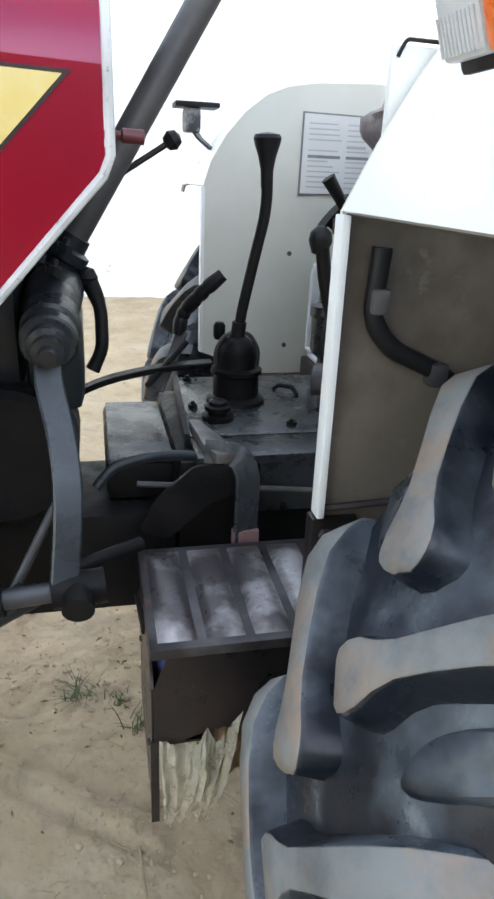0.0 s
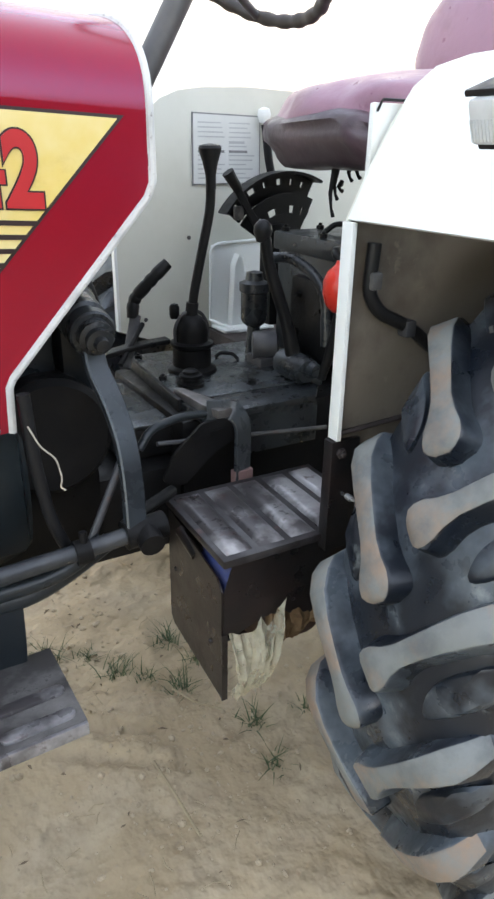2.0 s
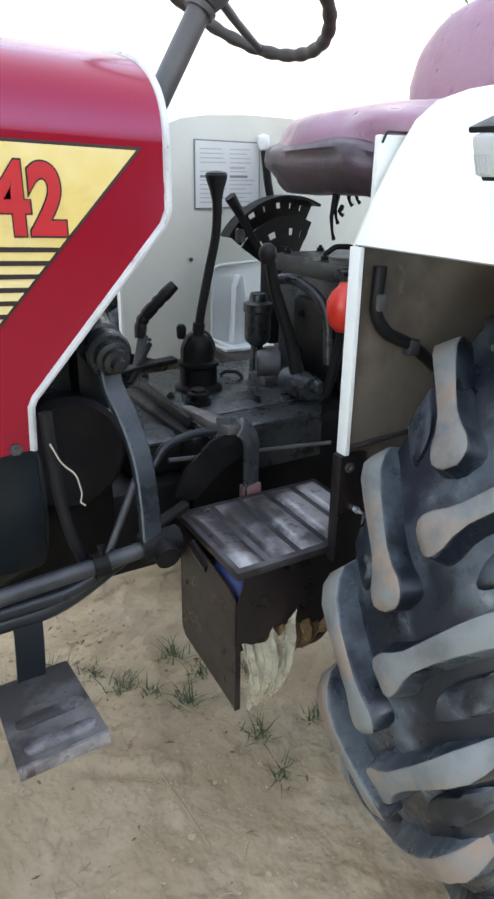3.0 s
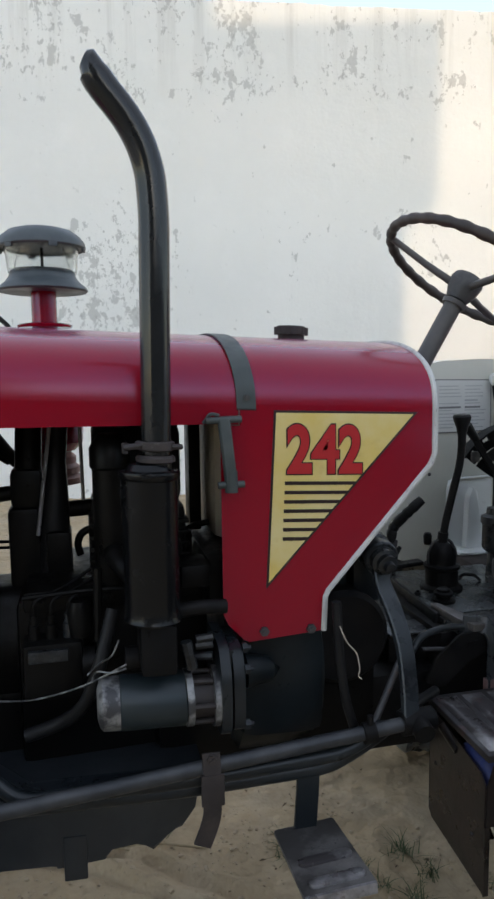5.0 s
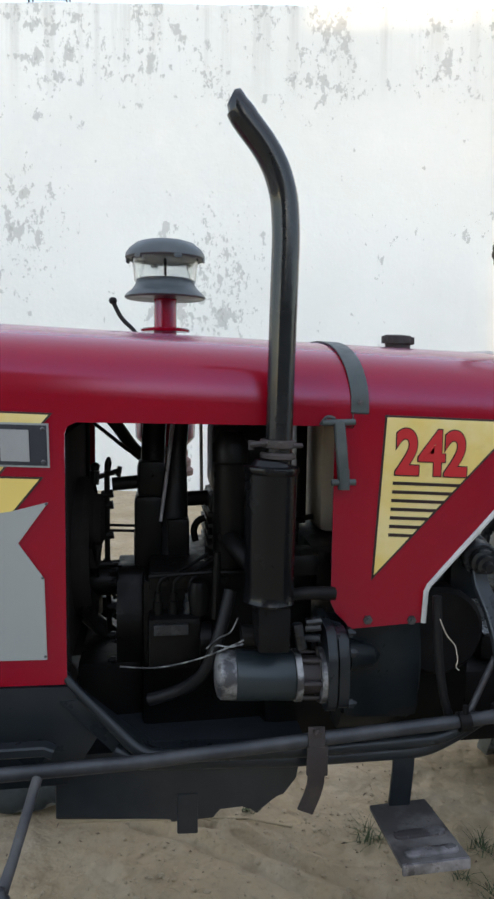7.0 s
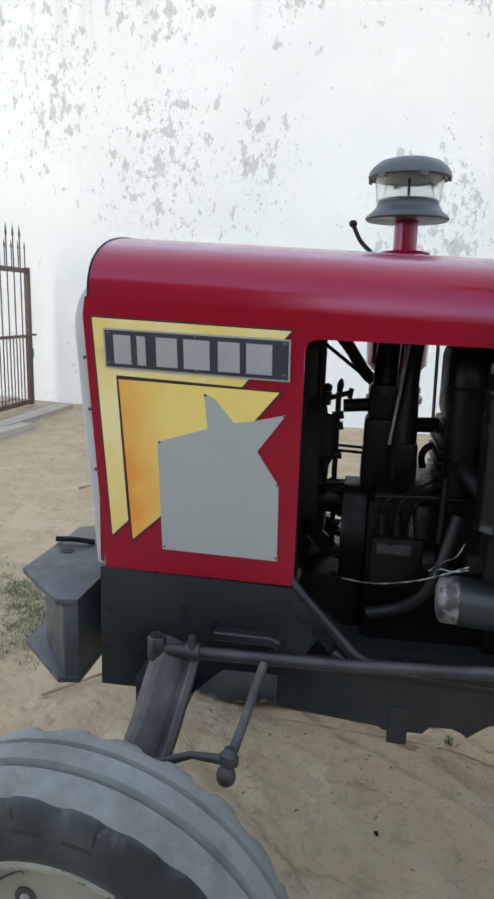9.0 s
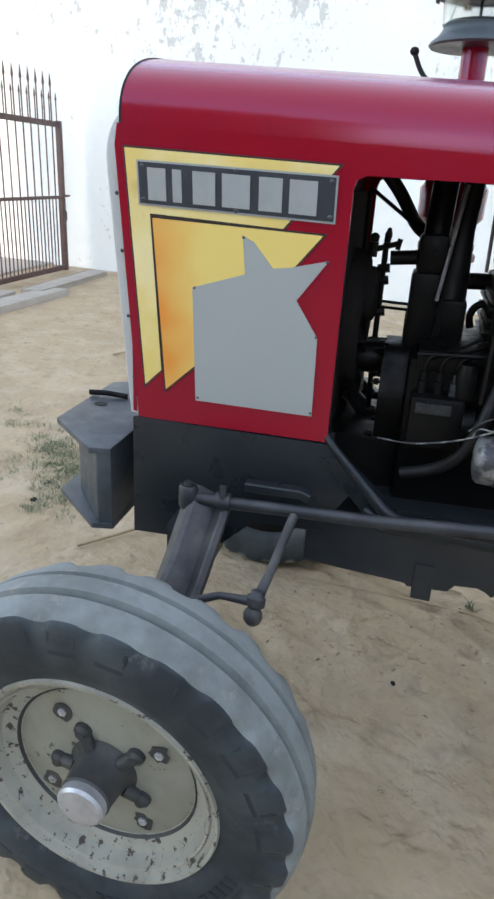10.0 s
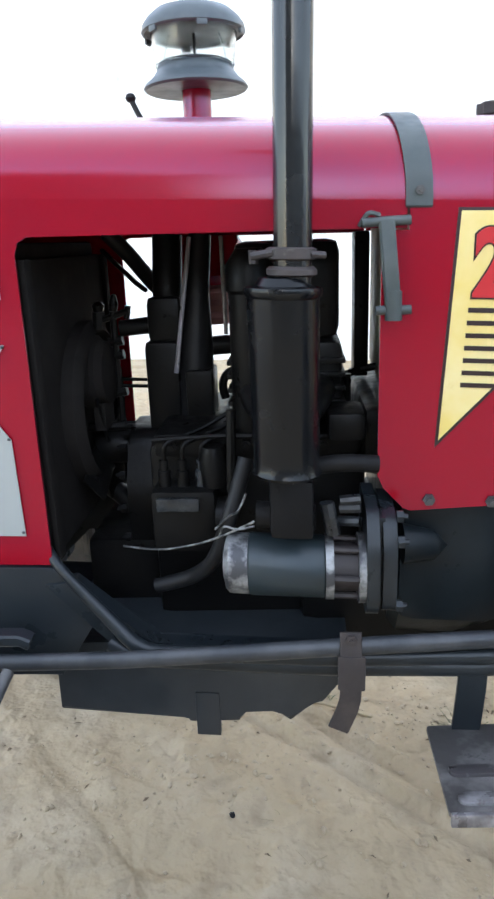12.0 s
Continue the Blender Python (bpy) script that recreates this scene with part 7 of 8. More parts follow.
    tube(bm, rounded([(0.955, 0.20, 0.850), (0.985, 0.235, 0.900), (1.006, 0.262, 0.940)], 0.02), 0.0, flat=(0.022, 0.008))
    brake = part("hand_brake", bm, DUSTY, tractor, "hand brake lever")
    bm = bmesh.new()
    path = rounded([(1.000, 0.265, 0.935), (1.006, 0.270, 0.972), (1.040, 0.249, 1.015), (1.075, 0.246, 1.045)], 0.03, 6)
    tube(bm, path, [0.0135 if i % 3 else 0.0115 for i in range(len(path))], 12)
    part("grip", bm, BLACKRUB, brake, "grooved black grip")
    # auxiliary lever and its pivot
    bm = bmesh.new()
    tube(bm, rounded([(1.240, 0.010, 0.868), (1.228, 0.026, 0.95), (1.196, 0.048, 1.06), (1.190, 0.054, 1.11)], 0.04), [0.016, 0.015, 0.014, 0.013, 0.0125, 0.012, 0.012, 0.011, 0.011, 0.011, 0.011, 0.011], 12)
    aux = part("range_lever", bm, IRON, tractor, "black worn range lever")
    bm = bmesh.new()
    lathe(bm, [(-0.022, 0), (-0.018, 0.012), (0, 0.018), (0.012, 0.016), (0.02, 0.008), (0.022, 0)], (1.187, 0.058, 1.121), (0, 0, 1), 18)
    part("knob", bm, BLACKRUB, aux, "dark round knob")
    bm = bmesh.new()
    lathe(bm, [(-0.045, 0), (-0.045, 0.022), (-0.03, 0.028), (0.04, 0.028), (0.04, 0)], (1.240, 0.010, 0.868), (0, 1, 0), 18)
    lathe(bm, [(-0.012, 0), (-0.012, 0.016), (0, 0.018), (0.02, 0.012), (0.02, 0)], (1.250, -0.030, 0.872), (0, -1, 0), 14)
    part("lever_pivot", bm, PUMP, tractor)
    bm = bmesh.new()
    lathe(bm, [(0, 0), (0, 0.028), (0.006, 0.032), (0.05, 0.032), (0.055, 0.026), (0.055, 0)], (1.225, 0.155, 0.876), (1, -0.5, 0), 20)
    box(bm, (1.22, 0.11, 0.838), (1.28, 0.17, 0.858), 0.003)
    part("detent_housing", bm, DUSTY, tractor, "grey round detent housing")
    # lift cover with hoses
    bm = bmesh.new()
    box(bm, (1.350, -0.04, 0.83), (1.66, 0.27, 1.066), 0.02)
    box(bm, (1.338, -0.06, 1.058), (1.64, 0.266, 1.098), 0.008)
    lift = part("hydraulic_lift", bm, CHASSIS, tractor, "black hydraulic lift cover")
    bolt_parts("lift_bolt", [(1.355, 0.24, 1.098), (1.355, 0.10, 1.098), (1.36, -0.03, 1.098), (1.45, 0.245, 1.098), (1.48, 0.10, 1.098)], (0, 0, 1), IRON, lift, 0.009, 0.008)
    bm = bmesh.new()
    tube(bm, rounded([(1.40, 0.16, 1.100), (1.42, 0.15, 1.118), (1.45, 0.13, 1.118), (1.47, 0.12, 1.100)], 0.01), 0.006, 8)
    part("lift_eye", bm, IRON, lift)
    bm = bmesh.new()
    box(bm, (1.318, -0.02, 0.86), (1.349, 0.16, 1.02), 0.012)
    part("valve_block", bm, IRON, lift, "black valve block")
    bm = bmesh.new()
    tube(bm, rounded([(1.268, 0.16, 1.056), (1.290, 0.12, 1.062), (1.305, 0.06, 1.040), (1.312, 0.02, 1.000), (1.312, 0.01, 0.90)], 0.04, 6), 0.011, 12)
    part("hydraulic_pipe", bm, PUMP, tractor, "grey bent hydraulic pipe")
    bolt_parts("valve_bolt", [(1.318, 0.035, 0.965), (1.318, 0.12, 0.985), (1.318, 0.125, 0.905)], (-1, 0, 0), IRON, lift, 0.008, 0.007)
    bm = bmesh.new()
    lathe(bm, [(0.838, 0), (0.838, 0.018), (0.900, 0.014), (0.910, 0.026), (0.918, 0.029), (0.975, 0.029), (0.979, 0.033), (0.996, 0.033), (1.002, 0.020), (1.018, 0.018), (1.022, 0)], (1.266, 0.22, 0), (0, 0, 1), 20)
    part("oil_strainer", bm, PUMP, tractor, "dark grey oil strainer bowl")
    # red float-shaped bowl
    bm = bmesh.new()
    lathe(bm, [(-0.045, 0), (-0.042, 0.014), (-0.03, 0.026), (-0.008, 0.033), (0.012, 0.033), (0.03, 0.026), (0.042, 0.013), (0.05, 0.010), (0.05, 0)], (1.272, -0.078, 1.032), (0, 0, 1), 24)
    red = part("red_bowl", bm, REDPLASTIC, tractor, "bright red plastic bowl behind the fender")
    bm = bmesh.new()
    tube(bm, rounded([(1.272, -0.078, 1.075), (1.272, -0.05, 1.095), (1.345, 0.0, 1.085)], 0.02), 0.008, 10)
    part("bowl_pipe", bm, IRON, red)
    bm = bmesh.new()
    tube(bm, [(1.272, -0.078, 0.99), (1.268, -0.06, 0.90), (1.262, -0.05, 0.856)], 0.009, 10)
    part("bowl_pipe", bm, IRON, red)


build_transmission()


def sector(bm, c, r0, r1, a0, a1, y0, y1, steps=14):
    pts = [(c[0] + r1 * math.cos(radians(a0 + (a1 - a0) * i / steps)), c[1] + r1 * math.sin(radians(a0 + (a1 - a0) * i / steps))) for i in range(steps + 1)]
    pts += [(c[0] + r0 * math.cos(radians(a1 + (a0 - a1) * i / steps)), c[1] + r0 * math.sin(radians(a1 + (a0 - a1) * i / steps))) for i in range(steps + 1)]
    lo = [bm.verts.new((x, y0, z)) for x, z in pts]
    hi = [bm.verts.new((x, y1, z)) for x, z in pts]
    n = len(pts)
    for i in range(n):
        bm.faces.new((lo[i], lo[(i + 1) % n], hi[(i + 1) % n], hi[i]))
    for i in range(steps):
        for f in (lo, hi):
            bm.faces.new((f[i], f[i + 1], f[n - 2 - i], f[n - 1 - i]))


def build_quadrant():
    """Lift control quadrant: slotted arc plates, one behind the other."""
    c = (1.440, 1.012)
    bm = bmesh.new()
    sector(bm, c, 0.186, 0.200, 66, 143, 0.392, 0.398)
    q = part("lift_quadrant", bm, BLACKRUB, tractor, "black slotted lift control quadrant", 50)
    bm = bmesh.new()
    sector(bm, c, 0.148, 0.173, 66, 143, 0.392, 0.398)
    part("back_arc_plate", bm, BLACKRUB, q, "", 50)
    for a, w in ((68, 4), (78, 4), (88, 4), (101, 5), (112, 4), (128, 6), (140, 3)):
        bm = bmesh.new()
        sector(bm, c, 0.150, 0.198, a - w, a + w, 0.3924, 0.3976)
        part("arc_bridge", bm, BLACKRUB, q, "", 50)
    for r0, r1 in ((0.128, 0.156), (0.070, 0.112)):
        bm = bmesh.new()
        sector(bm, c, r0, r1, 64, 146, 0.364, 0.370)
        part("front_arc_plate", bm, BLACKRUB, q, "", 50)
    for a, w in ((67, 4), (78, 5), (98, 9), (122, 5), (140, 6)):
        bm = bmesh.new()
        sector(bm, c, 0.110, 0.130, a - w, a + w, 0.3644, 0.3696)
        part("arc_bridge", bm, BLACKRUB, q, "", 50)
    bm = bmesh.new()
    sector(bm, c, 0.198, 0.204, 63, 146, 0.360, 0.404)
    part("arc_rim", bm, BLACKRUB, q, "", 50)
    bm = bmesh.new()
    box(bm, (1.385, 0.35, 0.86), (1.43, 0.405, 1.10), 0.008)
    part("quadrant_foot", bm, IRON, q)
    bm = bmesh.new()
    tube(bm, [(1.385, 0.356, 1.050), (1.325, 0.352, 1.130), (1.278, 0.350, 1.200)], 0.0, flat=(0.018, 0.007), up=(0, -1, 0))
    part("quadrant_lever", bm, BLACKRUB, q, "short black control lever")
    bm = bmesh.new()
    tube(bm, [(1.296, 0.350, 1.176), (1.268, 0.350, 1.214)], [0.011, 0.014], 12)
    part("quadrant_lever_grip", bm, BLACKRUB, q)
    bm = bmesh.new()
    box(bm, (1.288, 0.352, 1.112), (1.312, 0.362, 1.142), 0.003)
    part("stop_screw", bm, STEPTOP, q, "pale stop screw")


PLACE = Matrix.Translation((0.49, -1.08, 1.26)) @ Matrix.Scale(1.07, 4) @ Matrix.Translation((-0.49, 1.08, -1.26))
build_quadrant()
PLACE = Matrix.Identity(4)


def cushion(bm, centre, size, power=4.0, nu=28, nv=14, lump=0.006, m=None):
    """A stuffed, slightly creased cushion: a rounded box with uneven skin."""
    rows = []
    for j in range(nv + 1):
        v = -math.pi / 2 + math.pi * j / nv
        row = []
        for i in range(nu):
            u = 2 * math.pi * i / nu
            def sp(t, f):
                q = f(t)
                return math.copysign(abs(q) ** (2 / power), q)
            p = Vector((sp(v, math.cos) * sp(u, math.cos) * size[0] / 2, sp(v, math.cos) * sp(u, math.sin) * size[1] / 2, sp(v, math.sin) * size[2] / 2))
            p *= 1 + lump * 8 * noise.noise(Vector((p.x * 9, p.y * 9, p.z * 16)))
            p = p + Vector(centre)
            row.append(bm.verts.new(m @ p if m else p))
        rows.append(row)
    for a, b in zip(rows, rows[1:]):
        for i in range(nu):
            bm.faces.new((a[i], a[(i + 1) % nu], b[(i + 1) % nu], b[i]))
    bmesh.ops.remove_doubles(bm, verts=bm.verts, dist=1e-5)


def build_seat():
    bm = bmesh.new()
    m = Matrix.Translation((1.560, YC, 1.327)) @ Matrix.Rotation(radians(-5), 4, 'Y')
    cushion(bm, (0, 0, 0), (0.490, 0.485, 0.160), 2.9, 56, 26, 0.012, m)
    seat = part("seat_cushion", bm, VINYL, tractor, "maroon vinyl seat with a loose creased cover", 60)
    bm = bmesh.new()
    m2 = Matrix.Translation((1.815, YC, 1.490)) @ Matrix.Rotation(radians(14), 4, 'Y')
    cushion(bm, (0, 0, 0), (0.13, 0.50, 0.315), 2.3, 36, 20, 0.003, m2)
    part("seat_backrest", bm, VINYL, tractor, "maroon vinyl backrest", 60)
    # hem of the cover: sagging skirt and torn strips
    bm = bmesh.new()
    n = 72
    rows = []
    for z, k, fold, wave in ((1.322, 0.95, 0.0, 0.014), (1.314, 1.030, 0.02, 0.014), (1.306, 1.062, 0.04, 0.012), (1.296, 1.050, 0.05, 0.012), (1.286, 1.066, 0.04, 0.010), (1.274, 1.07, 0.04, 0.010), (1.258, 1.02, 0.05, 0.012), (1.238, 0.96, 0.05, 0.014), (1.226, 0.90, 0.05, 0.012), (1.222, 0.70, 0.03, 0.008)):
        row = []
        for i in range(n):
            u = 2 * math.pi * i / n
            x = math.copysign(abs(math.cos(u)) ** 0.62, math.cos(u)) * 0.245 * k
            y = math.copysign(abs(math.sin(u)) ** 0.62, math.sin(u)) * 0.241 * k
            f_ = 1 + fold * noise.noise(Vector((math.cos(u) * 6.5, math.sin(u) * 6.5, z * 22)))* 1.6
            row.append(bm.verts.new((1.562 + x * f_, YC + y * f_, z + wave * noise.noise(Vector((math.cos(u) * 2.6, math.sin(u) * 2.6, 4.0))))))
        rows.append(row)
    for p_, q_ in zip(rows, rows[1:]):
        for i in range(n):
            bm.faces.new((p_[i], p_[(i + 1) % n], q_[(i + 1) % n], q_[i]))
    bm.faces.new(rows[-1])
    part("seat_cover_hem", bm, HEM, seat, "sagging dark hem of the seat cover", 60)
    for x, y, z, l in ((1.374, 0.100, 1.250, 0.112), (1.384, 0.102, 1.245, 0.075), (1.394, 0.100, 1.206, 0.020), (1.416, 0.100, 1.245, 0.04), (1.432, 0.095, 1.245, 0.035)):
        bm = bmesh.new()
        tube(bm, [(x, y, z), (x - 0.003, y, z - l * 0.3), (x - 0.008, y, z - l * 0.6), (x - 0.004, y, z - l * 0.85), (x + 0.002, y, z - l)], [0.004, 0.0055, 0.0045, 0.003, 0.0045], 6)
        part("torn_strip", bm, BLACKRUB, seat, "torn dark strip")
    bm = bmesh.new()
    for y in (0.0, 0.24):
        tube(bm, rounded([(1.60, y, 0.86), (1.62, y, 1.0), (1.62, y, 1.245)], 0.05), 0.018, 10)
    box(bm, (1.40, YC - 0.17, 1.226), (1.74, YC + 0.17, 1.242), 0.004)
    part("seat_stand", bm, IRON, tractor, "dark steel seat stand")
    bm = bmesh.new()
    tube(bm, rounded([(1.72, YC, 1.235), (1.88, YC, 1.30), (1.90, YC, 1.58)], 0.06), 0.016, 10)
    part("backrest_bracket", bm, IRON, tractor)


build_seat()


def build_steering():
    hub = Vector((1.098, 0.100, 1.563))
    n = Vector((0.549, 0, 0.836))
    e1 = Vector((n.z, 0, -n.x))
    e2 = Vector((0, 1, 0))
    bm = bmesh.new()
    tube(bm, [hub - n * 0.05, Vector((0.825, 0.09, 1.112))], 0.0205, 18)
    lathe(bm, [(-0.06, 0.0), (-0.06, 0.026), (-0.05, 0.028), (-0.05, 0)], hub, n, 20)
    column = part("steering_column", bm, COLUMN, tractor, "grey steering column")
    bm = bmesh.new()
    R, k = 0.204, 120
    pts = [hub + (e1 * math.cos(2 * math.pi * i / k) + e2 * math.sin(2 * math.pi * i / k)) * R + n * 0.022 for i in range(k)]
    tube(bm, pts, [0.0112 + 0.0011 * (1 if (i % 4) < 2 else -0.8) for i in range(k)], 10, closed=True)
    part("steering_wheel_rim", bm, WHEELRIM, column, "dark steering wheel rim with finger grips")
    for a in (152, 32, 272):
        d = e1 * math.cos(radians(a)) + e2 * math.sin(radians(a))
        bm = bmesh.new()
        tube(bm, [hub + d * 0.02 - n * 0.012, hub + d * 0.10 + n * 0.0, hub + d * 0.203 + n * 0.020], [0.0095, 0.008, 0.0075], 10)
        part("spoke", bm, COLUMN, column)
    bm = bmesh.new()
    lathe(bm, [(-0.045, 0), (-0.045, 0.024), (-0.02, 0.034), (0.004, 0.038), (0.014, 0.034), (0.018, 0.026), (0.02, 0)], hub, n, 24)
    part("steering_hub", bm, DUSTY, column, "worn grey steering hub")


build_steering()


def build_pedals():
    y = -0.185
    # steering box at the column's foot, its stepped cross shaft and the drop arm
    bm = bmesh.new()
    lathe(bm, [(0.0, 0.0), (0.0, 0.030), (0.02, 0.036), (0.07, 0.036), (0.075, 0.030), (0.10, 0.030), (0.104, 0.034), (0.118, 0.034), (0.122, 0.024), (0.14, 0.023), (0.14, 0)], (0.757, 0.085, 1.000), (0.527, 0, 0.85), 24)
    tube(bm, [(0.800, 0.09, 1.045), (0.797, -0.02, 1.035), (0.796, -0.075, 1.020)], [0.040, 0.038, 0.030], 20)
    box(bm, (0.762, -0.06, 0.90), (0.835, 0.12, 1.03), 0.02)
    steer = part("steering_box", bm, CHASSIS, tractor, "black cast steering box at the column's foot")
    bm = bmesh.new()
    a, b = Vector((0.797, -0.035, 1.028)), Vector((0.797, -0.162, 1.003))
    d = (b - a).normalized()
    lathe(bm, [(0, 0), (0, 0.036), (0.05, 0.036), (0.054, 0.031), (0.084, 0.031), (0.087, 0.026), (0.104, 0.026), (0.107, 0.019), (0.118, 0.019), (0.120, 0.011), (0.132, 0.010), (0.134, 0)], a, d, 28)
    part("cross_shaft", bm, PUMP, steer, "black stepped shaft end")
    bolt_parts("box_bolt", [(0.780, 0.02, 1.090), (0.815, 0.03, 1.100), (0.800, -0.02, 1.078)], (0.3, 0, 0.95), PUMP, steer, 0.011, 0.012)
    bm = bmesh.new()
    tube(bm, rounded([(0.844, 0.085, 1.060), (0.862, 0.075, 1.020), (0.862, 0.055, 0.960), (0.846, 0.05, 0.930)], 0.03), [0.013, 0.012, 0.011, 0.010, 0.010, 0.010, 0.010, 0.010, 0.010, 0.010, 0.010, 0.011], 10)
    lathe(bm, [(-0.016, 0), (-0.012, 0.012), (0, 0.018), (0.012, 0.012), (0.016, 0)], (0.842, 0.085, 1.060), (0, 0, 1), 16)
    part("brake_pedal_lever", bm, IRON, steer, "black lever with a round boss")
    # throttle lever and choke plug beyond the tank cover
    bm = bmesh.new()
    tube(bm, [(0.845, 0.10, 1.165), (0.885, 0.12, 1.194), (0.968, 0.12, 1.247)], 0.0045, 8)
    throttle = part("throttle_lever", bm, BLACKRUB, tractor, "thin black throttle lever")
    bm = bmesh.new()
    lathe(bm, [(-0.014, 0), (-0.010, 0.010), (0, 0.0145), (0.010, 0.010), (0.014, 0)], (0.972, 0.12, 1.250), (0.8, 0, 0.55), 16)
    part("knob", bm, BLACKRUB, throttle, "black ball knob")
    bm = bmesh.new()
    lathe(bm, [(0, 0), (0, 0.005), (0.045, 0.005), (0.047, 0.0085), (0.072, 0.0085), (0.074, 0)], (0.846, -0.066, 1.246), (1, 0, -0.04), 14)
    part("stop_knob", bm, mat("dark_red_knob", (0.13, 0.025, 0.03), 0.4, second=(0.09, 0.02, 0.02), scale=20), tractor, "faded dark red stop knob")
    bm = bmesh.new()
    tube(bm, rounded([(0.797, -0.112, 1.010), (0.793, -0.128, 0.968), (0.806, -0.162, 0.918), (0.813, -0.190, 0.862), (0.810, -0.215, 0.800), (0.803, -0.238, 0.735)], 0.05, 6), 0.0, flat=(0.034, 0.014), up=(0.2, -1, 0.1))
    lathe(bm, [(0, 0), (0, 0.032), (0.003, 0.035), (0.022, 0.035), (0.025, 0.032), (0.025, 0)], (0.797, -0.098, 1.014), (0, -1, -0.15), 28)
    part("pedal_arm", bm, ARM, tractor, "heavy curved grey drop arm")
    bm = bmesh.new()
    tube(bm, [(0.800, y - 0.01, 0.835), (0.728, y - 0.03, 0.700)], 0.0062, 10)
    part("pedal_rod", bm, DUSTY, tractor, "straight grey pedal rod")
    bm = bmesh.new()
    tube(bm, rounded([(0.845, -0.155, 0.832), (0.868, -0.146, 0.858), (0.925, -0.135, 0.866), (0.975, -0.120, 0.856)], 0.03), 0.007, 10)
    part("brake_pipe", bm, CHASSIS, tractor, "dark bent brake pipe")
    bm = bmesh.new()
    tube(bm, [(0.900, -0.092, 0.806), (1.06, -0.090, 0.790), (1.25, -0.090, 0.772)], 0.0045, 8)
    part("brake_rod", bm, DUSTY, tractor, "thin grey brake rod")
    bm = bmesh.new()
    prism(bm, round_outline([(0.900, 0.742), (0.925, 0.790), (0.978, 0.836), (1.045, 0.836), (1.054, 0.800), (1.000, 0.778), (0.940, 0.726)], 0.010), "y", -0.110, -0.103, bevel=0.002)
    prism(bm, [(0.992, 0.812), (1.016, 0.816), (1.015, 0.821), (0.992, 0.818)], "y", -0.113, -0.109)
    part("brake_plate", bm, IRON, tractor, "black triangular brake bracket")
    bm = bmesh.new()
    tube(bm, rounded([(0.800, 0.20, 0.842), (0.866, 0.20, 0.872), (0.960, 0.20, 0.892), (1.050, 0.20, 0.898)], 0.04), 0.0, flat=(0.030, 0.010))
    tube(bm, [(0.935, 0.17, 0.868), (1.010, 0.235, 0.928)], 0.0055, 8)
    part("cross_bar", bm, IRON, tractor, "flat black cross bar before the gearbox cover")
    bm = bmesh.new()
    lathe(bm, [(-0.05, 0), (-0.05, 0.085), (-0.04, 0.095), (0.10, 0.095), (0.10, 0)], (0.730, -0.05, 0.85), (0, 1, 0), 36)
    part("clutch_drum", bm, IRON, tractor, "black round housing beside the gearbox")
    bm = bmesh.new()
    tube(bm, rounded([(0.672, -0.205, 0.965), (0.676, -0.21, 0.86), (0.690, -0.21, 0.77), (0.715, -0.20, 0.705)], 0.06, 6), 0.009, 10)
    part("braided_hose", bm, BLACKRUB, tractor, "black braided hose")
    bm = bmesh.new()
    tube(bm, rounded([(0.668, -0.232, 0.930), (0.680, -0.236, 0.900), (0.699, -0.236, 0.880), (0.704, -0.238, 0.850), (0.700, -0.238, 0.838), (0.707, -0.238, 0.832)], 0.01), 0.0012, 6)
    part("twine", bm, ROPE, tractor, "bit of pale twine")
    bm = bmesh.new()
    tube(bm, rounded([(0.79, -0.22, 0.742), (0.84, -0.19, 0.748), (0.90, -0.15, 0.745)], 0.02), 0.010, 10)
    part("cross_rod", bm, IRON, tractor)


build_pedals()


